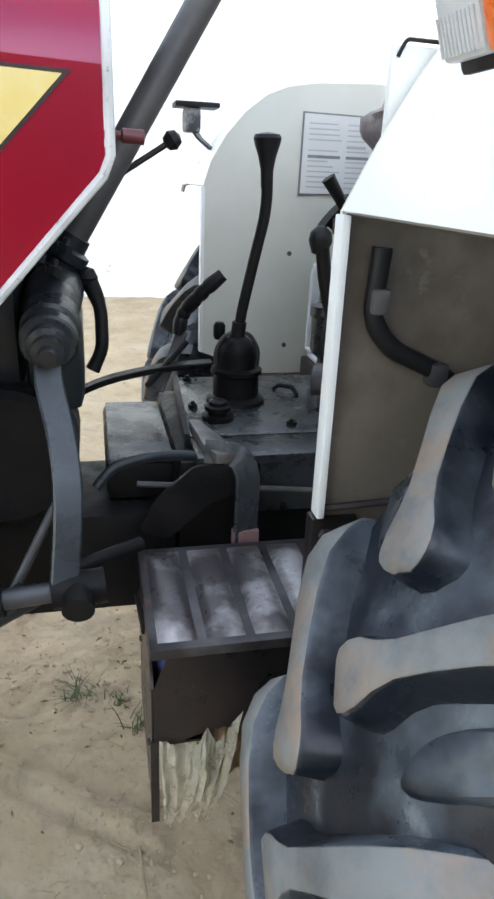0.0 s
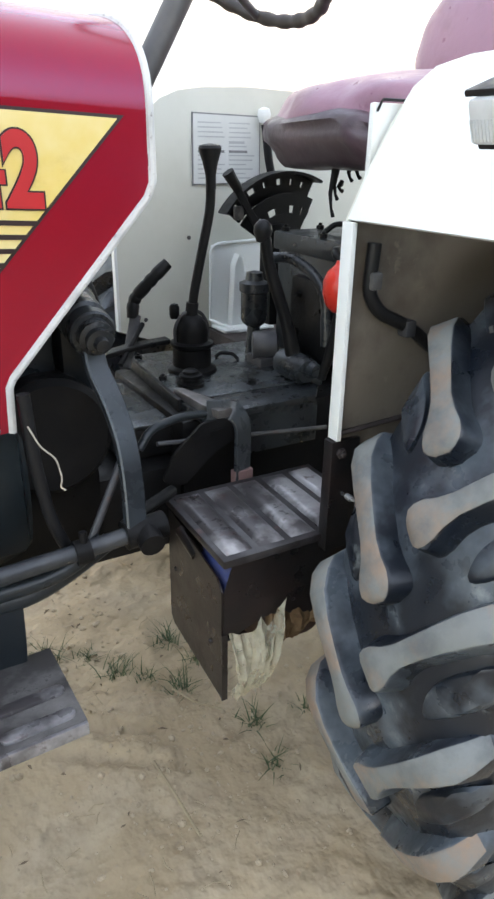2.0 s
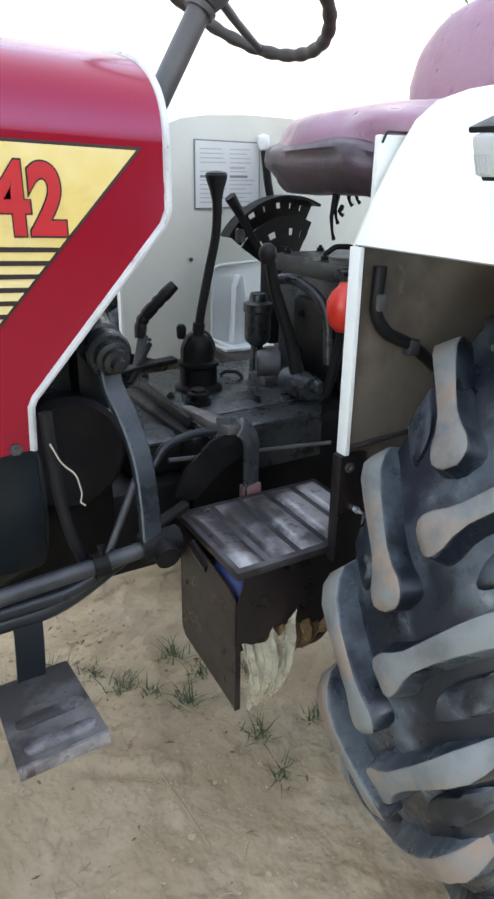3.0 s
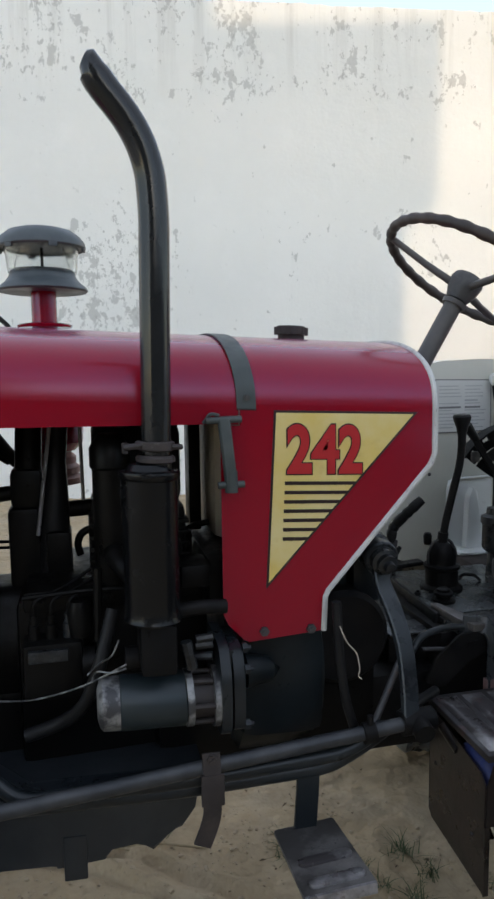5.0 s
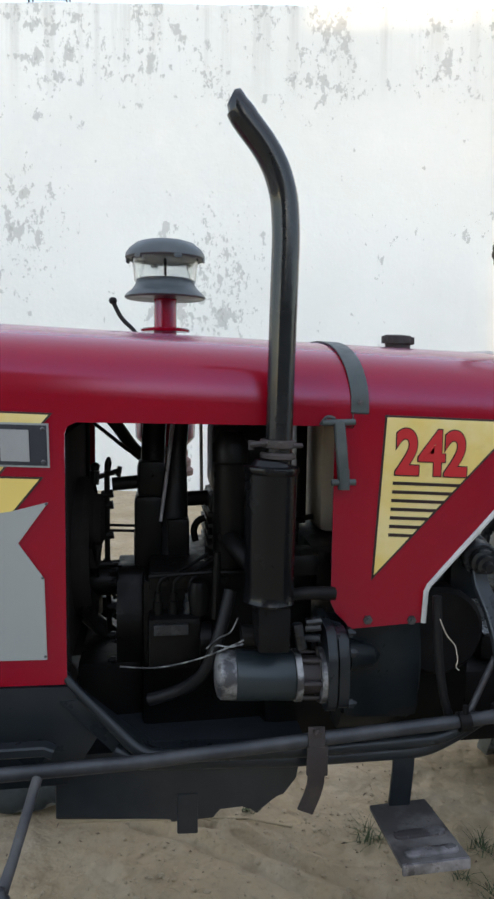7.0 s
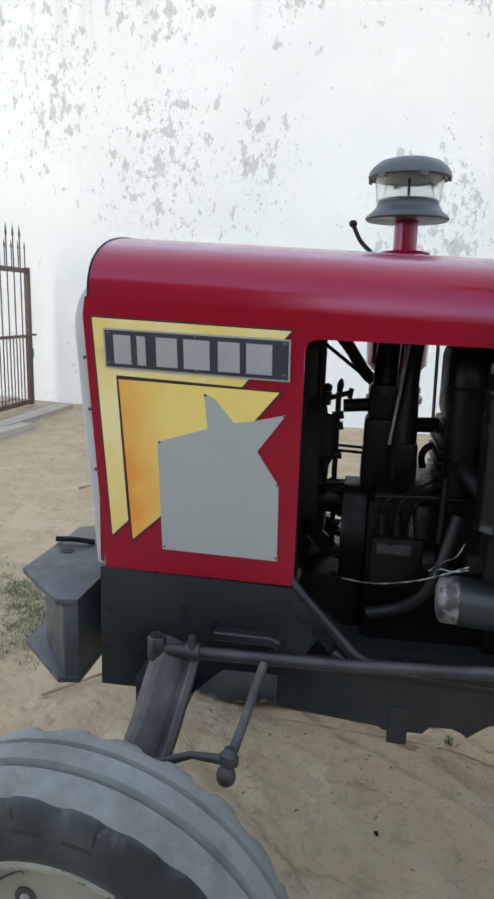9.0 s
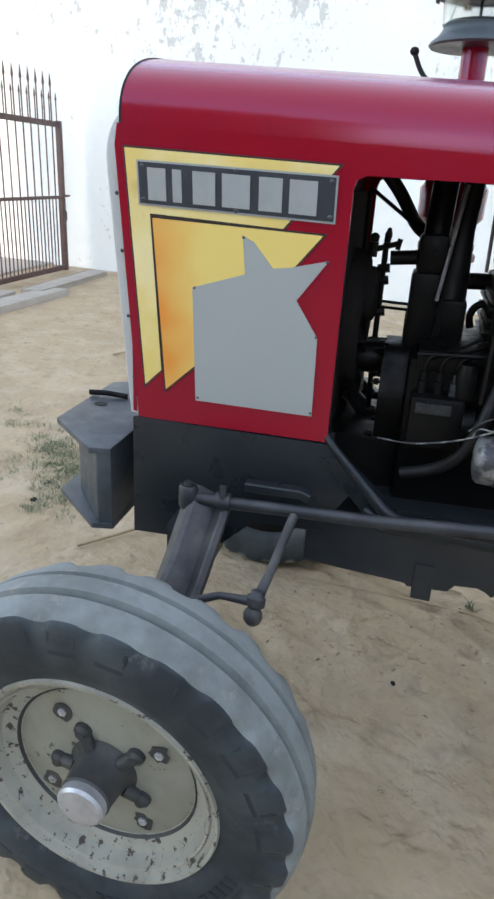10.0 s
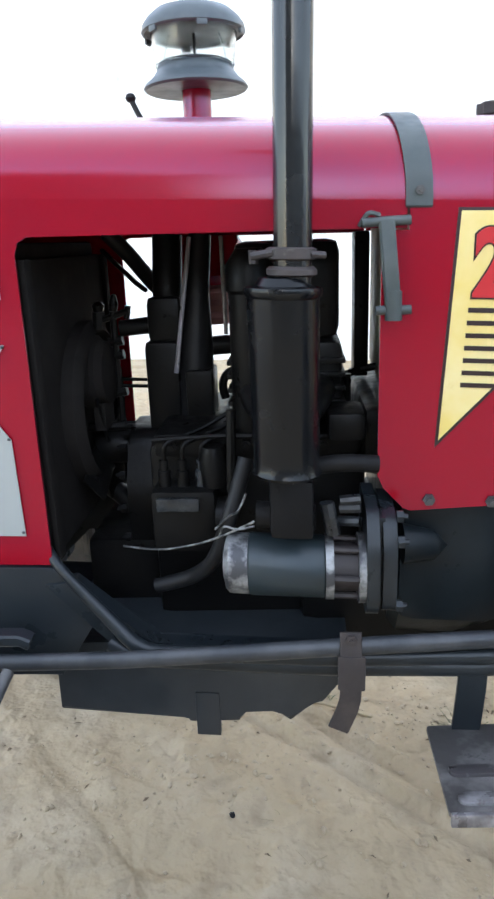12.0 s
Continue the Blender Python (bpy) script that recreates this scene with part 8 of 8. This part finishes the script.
def build_toolbox():
    x0, x1, y0, y1 = 0.898, 1.175, -0.332, -0.135
    bm = bmesh.new()
    # sheet walls: the lower front is torn away
    prism(bm, [(y0 + 0.004, 0.452), (y0 + 0.004, 0.655), (y0 + 0.02, 0.672), (y1 - 0.02, 0.706), (y1, 0.708), (y1, 0.492), (y1 - 0.012, 0.478)], "x", x0, x0 + 0.003)
    tb = part("toolbox", bm, BOXSIDE, tractor, "battered dark steel toolbox with a torn front")
    tear = [(x0 + 0.003, 0.655), (x0 + 0.003, 0.580), (0.925, 0.572), (0.950, 0.582), (0.985, 0.590), (1.010, 0.578), (1.035, 0.568), (1.060, 0.560), (1.100, 0.545), (x1, 0.540), (x1, 0.706), (x0 + 0.02, 0.706)]
    bm = bmesh.new()
    prism(bm, tear, "y", y0, y0 + 0.003)
    part("torn_front", bm, BOXSIDE, tb, "torn rusty front sheet")
    bm = bmesh.new()
    prism(bm, [(x0, 0.49), (x1, 0.47), (x1, 0.70), (x0, 0.70)], "y", y1 - 0.003, y1)
    part("back_sheet", bm, BOXSIDE, tb)
    bm = bmesh.new()
    box(bm, (x1 - 0.003, y0, 0.47), (x1, y1, 0.70))
    part("end_sheet", bm, BOXSIDE, tb)
    bm = bmesh.new()
    box(bm, (x0 + 0.003, -0.24, 0.480), (x1 - 0.003, y1 - 0.003, 0.484))
    part("floor_sheet", bm, BOXSIDE, tb)
    bm = bmesh.new()
    box(bm, (x0 - 0.002, y0 - 0.002, 0.452), (x0 + 0.008, y0 + 0.001, 0.58))
    part("corner_flange", bm, BOXSIDE, tb)
    rivet_parts("rivet", [(x0, y, z) for z, y in ((0.60, -0.16), (0.54, -0.29))], (-1, 0, 0), BOXSIDE, tb, 0.005, 0.004)
    # pressed lid: hollows coloured dark for the ribs' shading, raised ribs rubbed bright
    tilt = Matrix.Translation((0.005, y0, 0.717)) @ Matrix.Rotation(math.atan2(0.007, y1 - y0), 4, 'X')
    bm = bmesh.new()
    box(bm, (x0 - 0.007, -0.008, -0.014), (x1 + 0.006, y1 - y0 + 0.006, 0.0), 0.003, tilt)
    lid = part("lid", bm, BOXTOP, tb, "worn ribbed steel lid, paint rubbed to metal")
    for i in range(5):
        bm = bmesh.new()
        xa = x0 + 0.003 + 0.0560 * i
        n, top = 14, []
        L_ = y1 - y0
        for j in range(n + 1):
            v = j / n
            rise = 0.0075 * min(1.0, v / 0.10, (1 - v) / 0.10)
            row = []
            for dx, h in ((0.0, 0.0), (0.005, 0.75), (0.011, 1.0), (0.032, 1.0), (0.039, 0.7), (0.045, 0.0)):
                row.append(bm.verts.new(tilt @ Vector((xa + dx, 0.004 + (L_ - 0.010) * v, 0.0002 + rise * h))))
            top.append(row)
        for a, b in zip(top, top[1:]):
            for k in range(5):
                bm.faces.new((a[k], a[k + 1], b[k + 1], b[k]))
        part("lid_rib", bm, WORNRIB, lid)
    bm = bmesh.new()
    cushion(bm, (0.930, -0.270, 0.655), (0.05, 0.11, 0.06), 3.0, 16, 8, 0.03)
    part("blue_rag", bm, mat("blue_cloth", (0.03, 0.045, 0.16), 0.7, second=(0.10, 0.10, 0.14), scale=30), tb, "blue rag under the lid")
    bm = bmesh.new()
    tube(bm, [(0.900, -0.185, 0.690), (0.905, -0.235, 0.668)], 0.012, 10)
    part("lid_hinge", bm, BOXSIDE, tb)
    bm = bmesh.new()
    cushion(bm, (1.04, -0.245, 0.535), (0.15, 0.12, 0.10), 3.0, 22, 10, 0.05)
    part("rubbish", bm, mat("brown_rag", (0.075, 0.045, 0.035), 0.8, second=(0.14, 0.09, 0.06), scale=25, bump=0.004), tb, "brown rags in the torn toolbox")


build_toolbox()


def gathered(bm, tops, foot, spread, folds, seed, nu=48, nv=22):
    """A sheet hung from the points of its upper edge and drawn together in folds towards its foot."""
    tops, foot, spread = [Vector(p) for p in tops], Vector(foot), Vector(spread)
    rows = []
    for j in range(nv + 1):
        v = j / nv
        row = []
        for i in range(nu + 1):
            u = i / nu
            k = min(u * (len(tops) - 1), len(tops) - 1.001)
            top = tops[int(k)].lerp(tops[int(k) + 1], k - int(k))
            low = foot + spread * (u - 0.5) + Vector((0, 0, 0.018 * noise.noise(Vector((u * 6.0, seed, 0.0)))))
            p = top.lerp(low, v ** 0.92)
            pleat = abs((u * folds + 0.35 * noise.noise(Vector((u * 4, v * 2, seed)))) % 1.0 - 0.5) * 2 - 0.5
            crush = noise.noise(Vector((u * 9, v * 5, seed + 4))) + 0.6 * noise.noise(Vector((u * 21, v * 11, seed + 9)))
            swell = math.sin(math.pi * min(1.0, v * 1.05))
            row.append(bm.verts.new(p + Vector((0, -0.022 * swell - 0.011 * pleat * (0.35 + v) - 0.006 * crush, 0.004 * crush))))
        rows.append(row)
    for a, b in zip(rows, rows[1:]):
        for i in range(nu):
            bm.faces.new((a[i], a[i + 1], b[i + 1], b[i]))
    bmesh.ops.solidify(bm, geom=bm.faces[:], thickness=0.0008)


def build_bags():
    bm = bmesh.new()
    gathered(bm, [(0.906, -0.336, 0.585), (0.918, -0.338, 0.580), (0.938, -0.330, 0.566), (0.952, -0.332, 0.568), (0.963, -0.340, 0.600), (0.974, -0.338, 0.572), (0.988, -0.338, 0.590), (1.004, -0.342, 0.622)], (0.936, -0.340, 0.458), (0.052, 0.0, 0.012), 5, 1.3)
    bag = part("plastic_bag", bm, FILM, None, "", 25)
    tagged(bag, "crumpled clear plastic bag hanging from the torn toolbox", "bag")
    bm = bmesh.new()
    gathered(bm, [(0.975, -0.325, 0.600), (1.005, -0.322, 0.610), (1.040, -0.322, 0.592), (1.085, -0.318, 0.575)], (1.010, -0.322, 0.510), (0.110, 0.004, 0.055), 3, 4.1, 26, 14)
    card = part("crumpled_wrapper", bm, CARD, None, "", 25)
    tagged(card, "crumpled brown wrapper stuffed in the torn toolbox", "wrapper")


build_bags()

# ---- yard: gate, slabs, tree, grass, litter ----
def build_gate():
    x = -4.27
    gate = tagged(group_node("metal_gate", (x, 5.6, 0)), "brown iron gate with spear-topped bars, standing open", "gate")
    def leaf(y0, y1):
        for y in (y0, y1):
            bm = bmesh.new()
            box(bm, (x - 0.03, y - 0.03, 0.02), (x + 0.03, y + 0.03, 1.75), 0.004)
            part("post", bm, GATEPAINT, gate)
        for z, h in ((0.06, 0.03), (0.90, 0.018), (1.71, 0.03)):
            bm = bmesh.new()
            box(bm, (x - 0.018, y0 + 0.03, z - h), (x + 0.018, y1 - 0.03, z + h), 0.003)
            part("rail", bm, GATEPAINT, gate)
        n = int((y1 - y0) / 0.155)
        for i in range(1, n):
            y = y0 + (y1 - y0) * i / n
            bm = bmesh.new()
            tube(bm, [(x, y, 0.06), (x, y, 2.12)], 0.009, 6)
            lathe(bm, [(0, 0.009), (0.02, 0.016), (0.16, 0.0)], (x, y, 2.10), (0, 0, 1), 6)
            part("spear_bar", bm, GATEPAINT, gate)
            bm = bmesh.new()
            y += (y1 - y0) / n / 2
            tube(bm, [(x, y, 0.06), (x, y, 0.90)], 0.008, 6)
            part("short_bar", bm, GATEPAINT, gate)
            bm = bmesh.new()
            tube(bm, [(x + 0.02, y, 1.71), (x + 0.02, y, 1.97)], 0.008, 6)
            lathe(bm, [(0, 0.008), (0.015, 0.013), (0.10, 0.0)], (x + 0.02, y, 1.96), (0, 0, 1), 6)
            part("short_spear", bm, GATEPAINT, gate)
    leaf(4.875, 6.775)
    leaf(2.865, 4.815)
    bm = bmesh.new()
    box(bm, (x - 0.02, 6.795, 0.90), (x + 0.02, 6.945, 0.925), 0.003)
    part("bolt", bm, GATEPAINT, gate, "sliding bolt")
    bm = bmesh.new()
    box(bm, (x - 0.03, 6.775, 0.62), (x + 0.03, 6.835, 0.74), 0.01)
    part("lock_box", bm, GATEPAINT, gate)


build_gate()


def build_slabs():
    rnd = random.Random(11)
    for cx, cy, w, l, r in ((-3.78, 5.9, 0.24, 1.7, 2), (-3.62, 4.55, 0.26, 1.5, -3), (-3.90, 4.2, 0.22, 1.4, 5)):
        bm = bmesh.new()
        box(bm, (-w / 2, -l / 2, -0.02), (w / 2, l / 2, 0.055), 0.006)
        for v in bm.verts:
            v.co += Vector((rnd.uniform(-1, 1), rnd.uniform(-1, 1), rnd.uniform(-1, 1))) * 0.006
        ob = new("concrete_slab", finish(bm, "concrete_slab", CONCRETE))
        ob.matrix_world = pose(cx, cy, 0.0, 0, 0, r)
        tagged(ob, "pale broken concrete slab lying by the gate", "slab", group="slabs by the gate")


build_slabs()


def build_tree(place, height, spread, seed):
    rnd = random.Random(seed)
    tree = tagged(group_node("tree", place), "small leafy green tree behind the tractor", "tree")
    P = Vector(place)
    bm = bmesh.new()
    tips = []
    trunk = [P + Vector((0, 0, -0.1)), P + Vector((0.04, 0.02, height * 0.25)), P + Vector((-0.03, 0.05, height * 0.5))]
    tube(bm, trunk, [0.10, 0.08, 0.06], 10)
    for k in range(9):
        a = k * 2.4 + rnd.random()
        base = trunk[1].lerp(trunk[2], rnd.random())
        mid = base + Vector((math.cos(a) * spread * 0.4, math.sin(a) * spread * 0.4, height * 0.2))
        tip = mid + Vector((math.cos(a) * spread * 0.5 * rnd.random(), math.sin(a) * spread * 0.5 * rnd.random(), height * rnd.uniform(0.1, 0.3)))
        tube(bm, [base, mid, tip], [0.035, 0.022, 0.008], 7)
        tips += [mid, tip, (mid + tip) / 2, (base + mid) / 2]
    part("trunk", bm, BARK, tree)
    verts, faces = [], []
    for t in tips:
        for _ in range(130):
            c = t + Vector((rnd.gauss(0, 1), rnd.gauss(0, 1), rnd.gauss(0, 0.8))) * spread * 0.16
            d = Vector((rnd.gauss(0, 1), rnd.gauss(0, 1), rnd.gauss(0, 1))).normalized()
            s = d.cross(Vector((rnd.gauss(0, 1), rnd.gauss(0, 1), rnd.gauss(0, 1)))).normalized()
            l, w = rnd.uniform(0.025, 0.05), rnd.uniform(0.009, 0.016)
            i = len(verts)
            verts += [c - d * l, c + s * w + d.cross(s) * 0.008, c + d * l, c - s * w + d.cross(s) * 0.008]
            faces += [(i, i + 1, i + 2, i + 3)]
    me = bpy.data.meshes.new("crown")
    me.from_pydata(verts, [], faces)
    me.materials.append(LEAF)
    ob = new("crown", me)
    ob.parent = tree
    ob.matrix_parent_inverse = tree.matrix_world.inverted()


build_tree((6.22, 3.48, 0.0), 4.2, 0.8, 3)


def build_tufts():
    rnd = random.Random(7)
    spots = [(1.09, 0.36, 1.0), (1.04, 0.18, 1.1), (0.92, 0.31, 1.1), (1.16, 0.0, 0.9), (1.145, -0.13, 0.8), (1.295, -0.03, 0.8), (0.78, 0.44, 1.1), (0.87, 0.40, 0.8), (1.12, 0.26, 0.8), (0.98, 0.25, 0.7), (0.42, 0.60, 0.6), (1.25, 0.2, 0.7)]
    tall = len(spots)
    for _ in range(90):
        u = rnd.random()
        spots.append((-1.15 - 0.42 * u + rnd.gauss(0, 0.09), 0.92 + 0.66 * u + rnd.gauss(0, 0.10), rnd.uniform(0.5, 1.0)))
    spots += [(rnd.gauss(-1.95, 0.14), rnd.gauss(1.75, 0.12), rnd.uniform(0.4, 0.7)) for _ in range(12)]
    spots += [(rnd.gauss(0.23, 0.05), rnd.gauss(-0.21, 0.03), 0.3) for _ in range(2)]
    for number, (x, y, k) in enumerate(spots):
        low = number >= tall
        verts, faces = [], []
        for _ in range(int((75 if low else 46) * k)):
            a, lean, l = rnd.uniform(0, 6.283), rnd.uniform(0.25, 1.35), rnd.uniform(0.03, 0.085) * k * (0.62 if low else 1.0)
            wide = 0.042 if low else 0.018
            bx, by = rnd.gauss(0, wide) * k, rnd.gauss(0, wide) * k
            w = rnd.uniform(0.0012, 0.0026)
            pts = []
            for s in (0, 0.4, 0.75, 1.0):
                out = l * s * math.sin(lean) * (0.6 + 0.4 * s)
                up = l * s * math.cos(lean) * (1.1 - 0.35 * s)
                pts.append((bx + math.cos(a) * out, by + math.sin(a) * out, up, w * (1 - 0.85 * s)))
            i = len(verts)
            for px, py, pz, pw in pts:
                verts += [(px - math.sin(a) * pw, py + math.cos(a) * pw, pz), (px + math.sin(a) * pw, py - math.cos(a) * pw, pz)]
            faces += [(i + 2 * q, i + 2 * q + 1, i + 2 * q + 3, i + 2 * q + 2) for q in range(3)]
        me = bpy.data.meshes.new("grass_tuft")
        me.from_pydata(verts, [], faces)
        me.materials.append(WEED if low else GRASS)
        ob = new("grass_tuft", me)
        ob.location = (x, y, ground_height(x, y) - 0.004)
        tagged(ob, "low patch of pale green weed in the sand" if low else "small tuft of green grass in the sand", "grass", group="grass tufts")


build_tufts()


def build_litter():
    rnd = random.Random(21)
    verts, faces = [], []
    ico = bmesh.new()
    bmesh.ops.create_icosphere(ico, subdivisions=1, radius=1.0)
    base_v = [v.co.copy() for v in ico.verts]
    base_f = [[v.index for v in f.verts] for f in ico.faces]
    ico.free()
    for _ in range(1900):
        x, y = rnd.uniform(-2.4, 2.6), rnd.uniform(-0.9, 3.0)
        k = rnd.random()
        if k < 0.25:
            x, y = rnd.gauss(1.0, 0.2), rnd.gauss(0.05, 0.25)
        elif k < 0.55:
            x = rnd.uniform(-0.3, 1.0)
            y = 0.30 + 0.28 * x + rnd.gauss(0, 0.12)
        r = min(0.010, 0.002 + rnd.expovariate(520))
        i = len(verts)
        g = ground_height(x, y)
        sx, sy, sz = (rnd.uniform(0.6, 1.3) for _ in range(3))
        verts += [(x + v.x * r * sx, y + v.y * r * sy, g + r * 0.25 + v.z * r * sz * 0.7) for v in base_v]
        faces += [tuple(i + q for q in f) for f in base_f]
    me = bpy.data.meshes.new("earth_clods")
    me.from_pydata(verts, [], faces)
    me.materials.append(CLOD)
    tagged(new("earth_clods", me), "crumbs of earth and grit on the sand", "soil", kind="stuff")
    bm = bmesh.new()
    for _ in range(110):
        x, y = rnd.uniform(-2.2, 2.2), rnd.uniform(-0.8, 2.6)
        if rnd.random() < 0.5:
            x, y = rnd.gauss(0.9, 0.3), rnd.gauss(0.05, 0.28)
        a, l = rnd.uniform(0, 6.28), rnd.uniform(0.015, 0.06)
        g = ground_height(x, y) + 0.002
        dx, dy = math.cos(a) * l / 2, math.sin(a) * l / 2
        tube(bm, [(x - dx, y - dy, g), (x + rnd.gauss(0, 0.003), y + rnd.gauss(0, 0.003), g + rnd.uniform(0.001, 0.006)), (x + dx, y + dy, g + rnd.uniform(0, 0.006))], rnd.uniform(0.0006, 0.0014), 4, cap=False)
    tagged(part("straw_litter", bm, STRAW), "bits of dry straw and twigs on the sand", "straw", kind="stuff")
    # dark bits of twig, dead leaf and dung trodden into the sand, thickest in a line under and behind the tractor
    verts, faces = [], []
    for _ in range(160):
        k = rnd.random()
        if k < 0.35:
            x = rnd.uniform(-0.6, 1.0)
            y = 0.55 + 0.25 * math.sin(x * 2.2) + rnd.gauss(0, 0.16)
        elif k < 0.6:
            x, y = rnd.gauss(0.9, 0.35), rnd.gauss(0.1, 0.35)
        else:
            x, y = rnd.uniform(-3.0, 2.4), rnd.uniform(-0.9, 3.6)
        g = ground_height(x, y) + 0.001
        a, l, w = rnd.uniform(0, 6.28), min(0.022, rnd.uniform(0.003, 0.008) + rnd.expovariate(300)), rnd.uniform(0.0015, 0.005)
        c, s = math.cos(a), math.sin(a)
        i = len(verts)
        h = rnd.uniform(0.001, 0.006)
        verts += [(x - c * l, y - s * l, g), (x - s * w, y + c * w, g + h), (x + c * l, y + s * l, g + rnd.uniform(0, 0.004)), (x + s * w, y - c * w, g + h * 0.4), (x, y, g + h + 0.002)]
        faces += [(i, i + 1, i + 4), (i + 1, i + 2, i + 4), (i + 2, i + 3, i + 4), (i + 3, i, i + 4)]
    me = bpy.data.meshes.new("leaf_litter")
    me.from_pydata(verts, [], faces)
    me.materials.append(mat("leaf_crumb", (0.15, 0.11, 0.07), 0.9, second=(0.24, 0.18, 0.12), scale=6, amount=0.9, low=0.4, high=0.6))
    tagged(new("leaf_litter", me), "dark crumbs of twig and dead leaf on the sand", "litter", kind="stuff")
    for pts, r, lab in (([(0.895, -0.01, 0.004), (0.900, -0.12, 0.010), (0.905, -0.225, 0.008)], 0.003, "dry pale stalk on the sand"), ([(-0.95, 0.55, 0.008), (-0.75, 0.78, 0.014), (-0.55, 0.95, 0.008)], 0.006, "thin dry stick on the sand"), ([(-0.12, 0.76, 0.008), (0.02, 0.74, 0.014), (0.15, 0.73, 0.012), (0.27, 0.69, 0.014), (0.40, 0.67, 0.008)], 0.0045, "long thin dry twig on the sand"), ([(-0.14, 0.60, 0.008), (0.10, 0.575, 0.014), (0.26, 0.57, 0.012), (0.42, 0.545, 0.014), (0.55, 0.50, 0.008)], 0.0035, "long thin dry twig on the sand"), ([(0.02, 0.68, 0.008), (0.16, 0.62, 0.013), (0.37, 0.53, 0.008)], 0.003, "thin dry twig on the sand"), ([(-1.96, 3.10, 0.012), (-1.90, 3.16, 0.02), (-1.83, 3.24, 0.010)], 0.009, "short dark twig on the sand"), ([(1.02, 0.17, 0.010), (1.05, 0.10, 0.012), (1.10, 0.05, 0.008)], 0.003, "dry stalk on the sand")):
        bm = bmesh.new()
        tube(bm, pts, r, 6)
        tagged(part("stick", bm, STRAW), lab, "stick")
    for x, y, r in ((0.196, 0.153, 0.0075), (-1.3, 0.85, 0.014)):
        bm = bmesh.new()
        bmesh.ops.create_icosphere(bm, subdivisions=2, radius=r)
        for v in bm.verts:
            v.co *= 1 + 0.35 * noise.noise(v.co / r * 1.2 + Vector((x, y, 0)))
            v.co.z *= 0.6
            v.co += Vector((x, y, ground_height(x, y) + r * 0.3))
        tagged(part("stone", bm, IRON if r < 0.015 else CLOD), "small dark stone on the sand", "stone")


build_litter()


def build_wall_frame():
    """A small wire frame standing on the wall."""
    fr = tagged(group_node("wire_frame", (-1.03, 6.80, 5.34)), "small dark wire frame standing on top of the wall", "frame")
    a, b, c, d = (-1.24, 6.76), (-0.83, 6.70), (-0.81, 6.85), (-1.22, 6.91)
    for p in (a, b, c, d):
        bm = bmesh.new()
        tube(bm, [(p[0], p[1], 5.32), (p[0], p[1], 5.46)], 0.008, 6)
        part("leg", bm, IRON, fr)
    for z in (5.38, 5.46):
        bm = bmesh.new()
        tube(bm, [(*a, z), (*b, z), (*c, z), (*d, z)], 0.007, 6, closed=True)
        part("ring", bm, IRON, fr)
    for k in (0.33, 0.66):
        bm = bmesh.new()
        tube(bm, [(a[0] + (b[0] - a[0]) * k, a[1] + (b[1] - a[1]) * k, 5.38), (a[0] + (b[0] - a[0]) * k, a[1] + (b[1] - a[1]) * k, 5.46)], 0.006, 6)
        part("bar", bm, IRON, fr)


build_wall_frame()
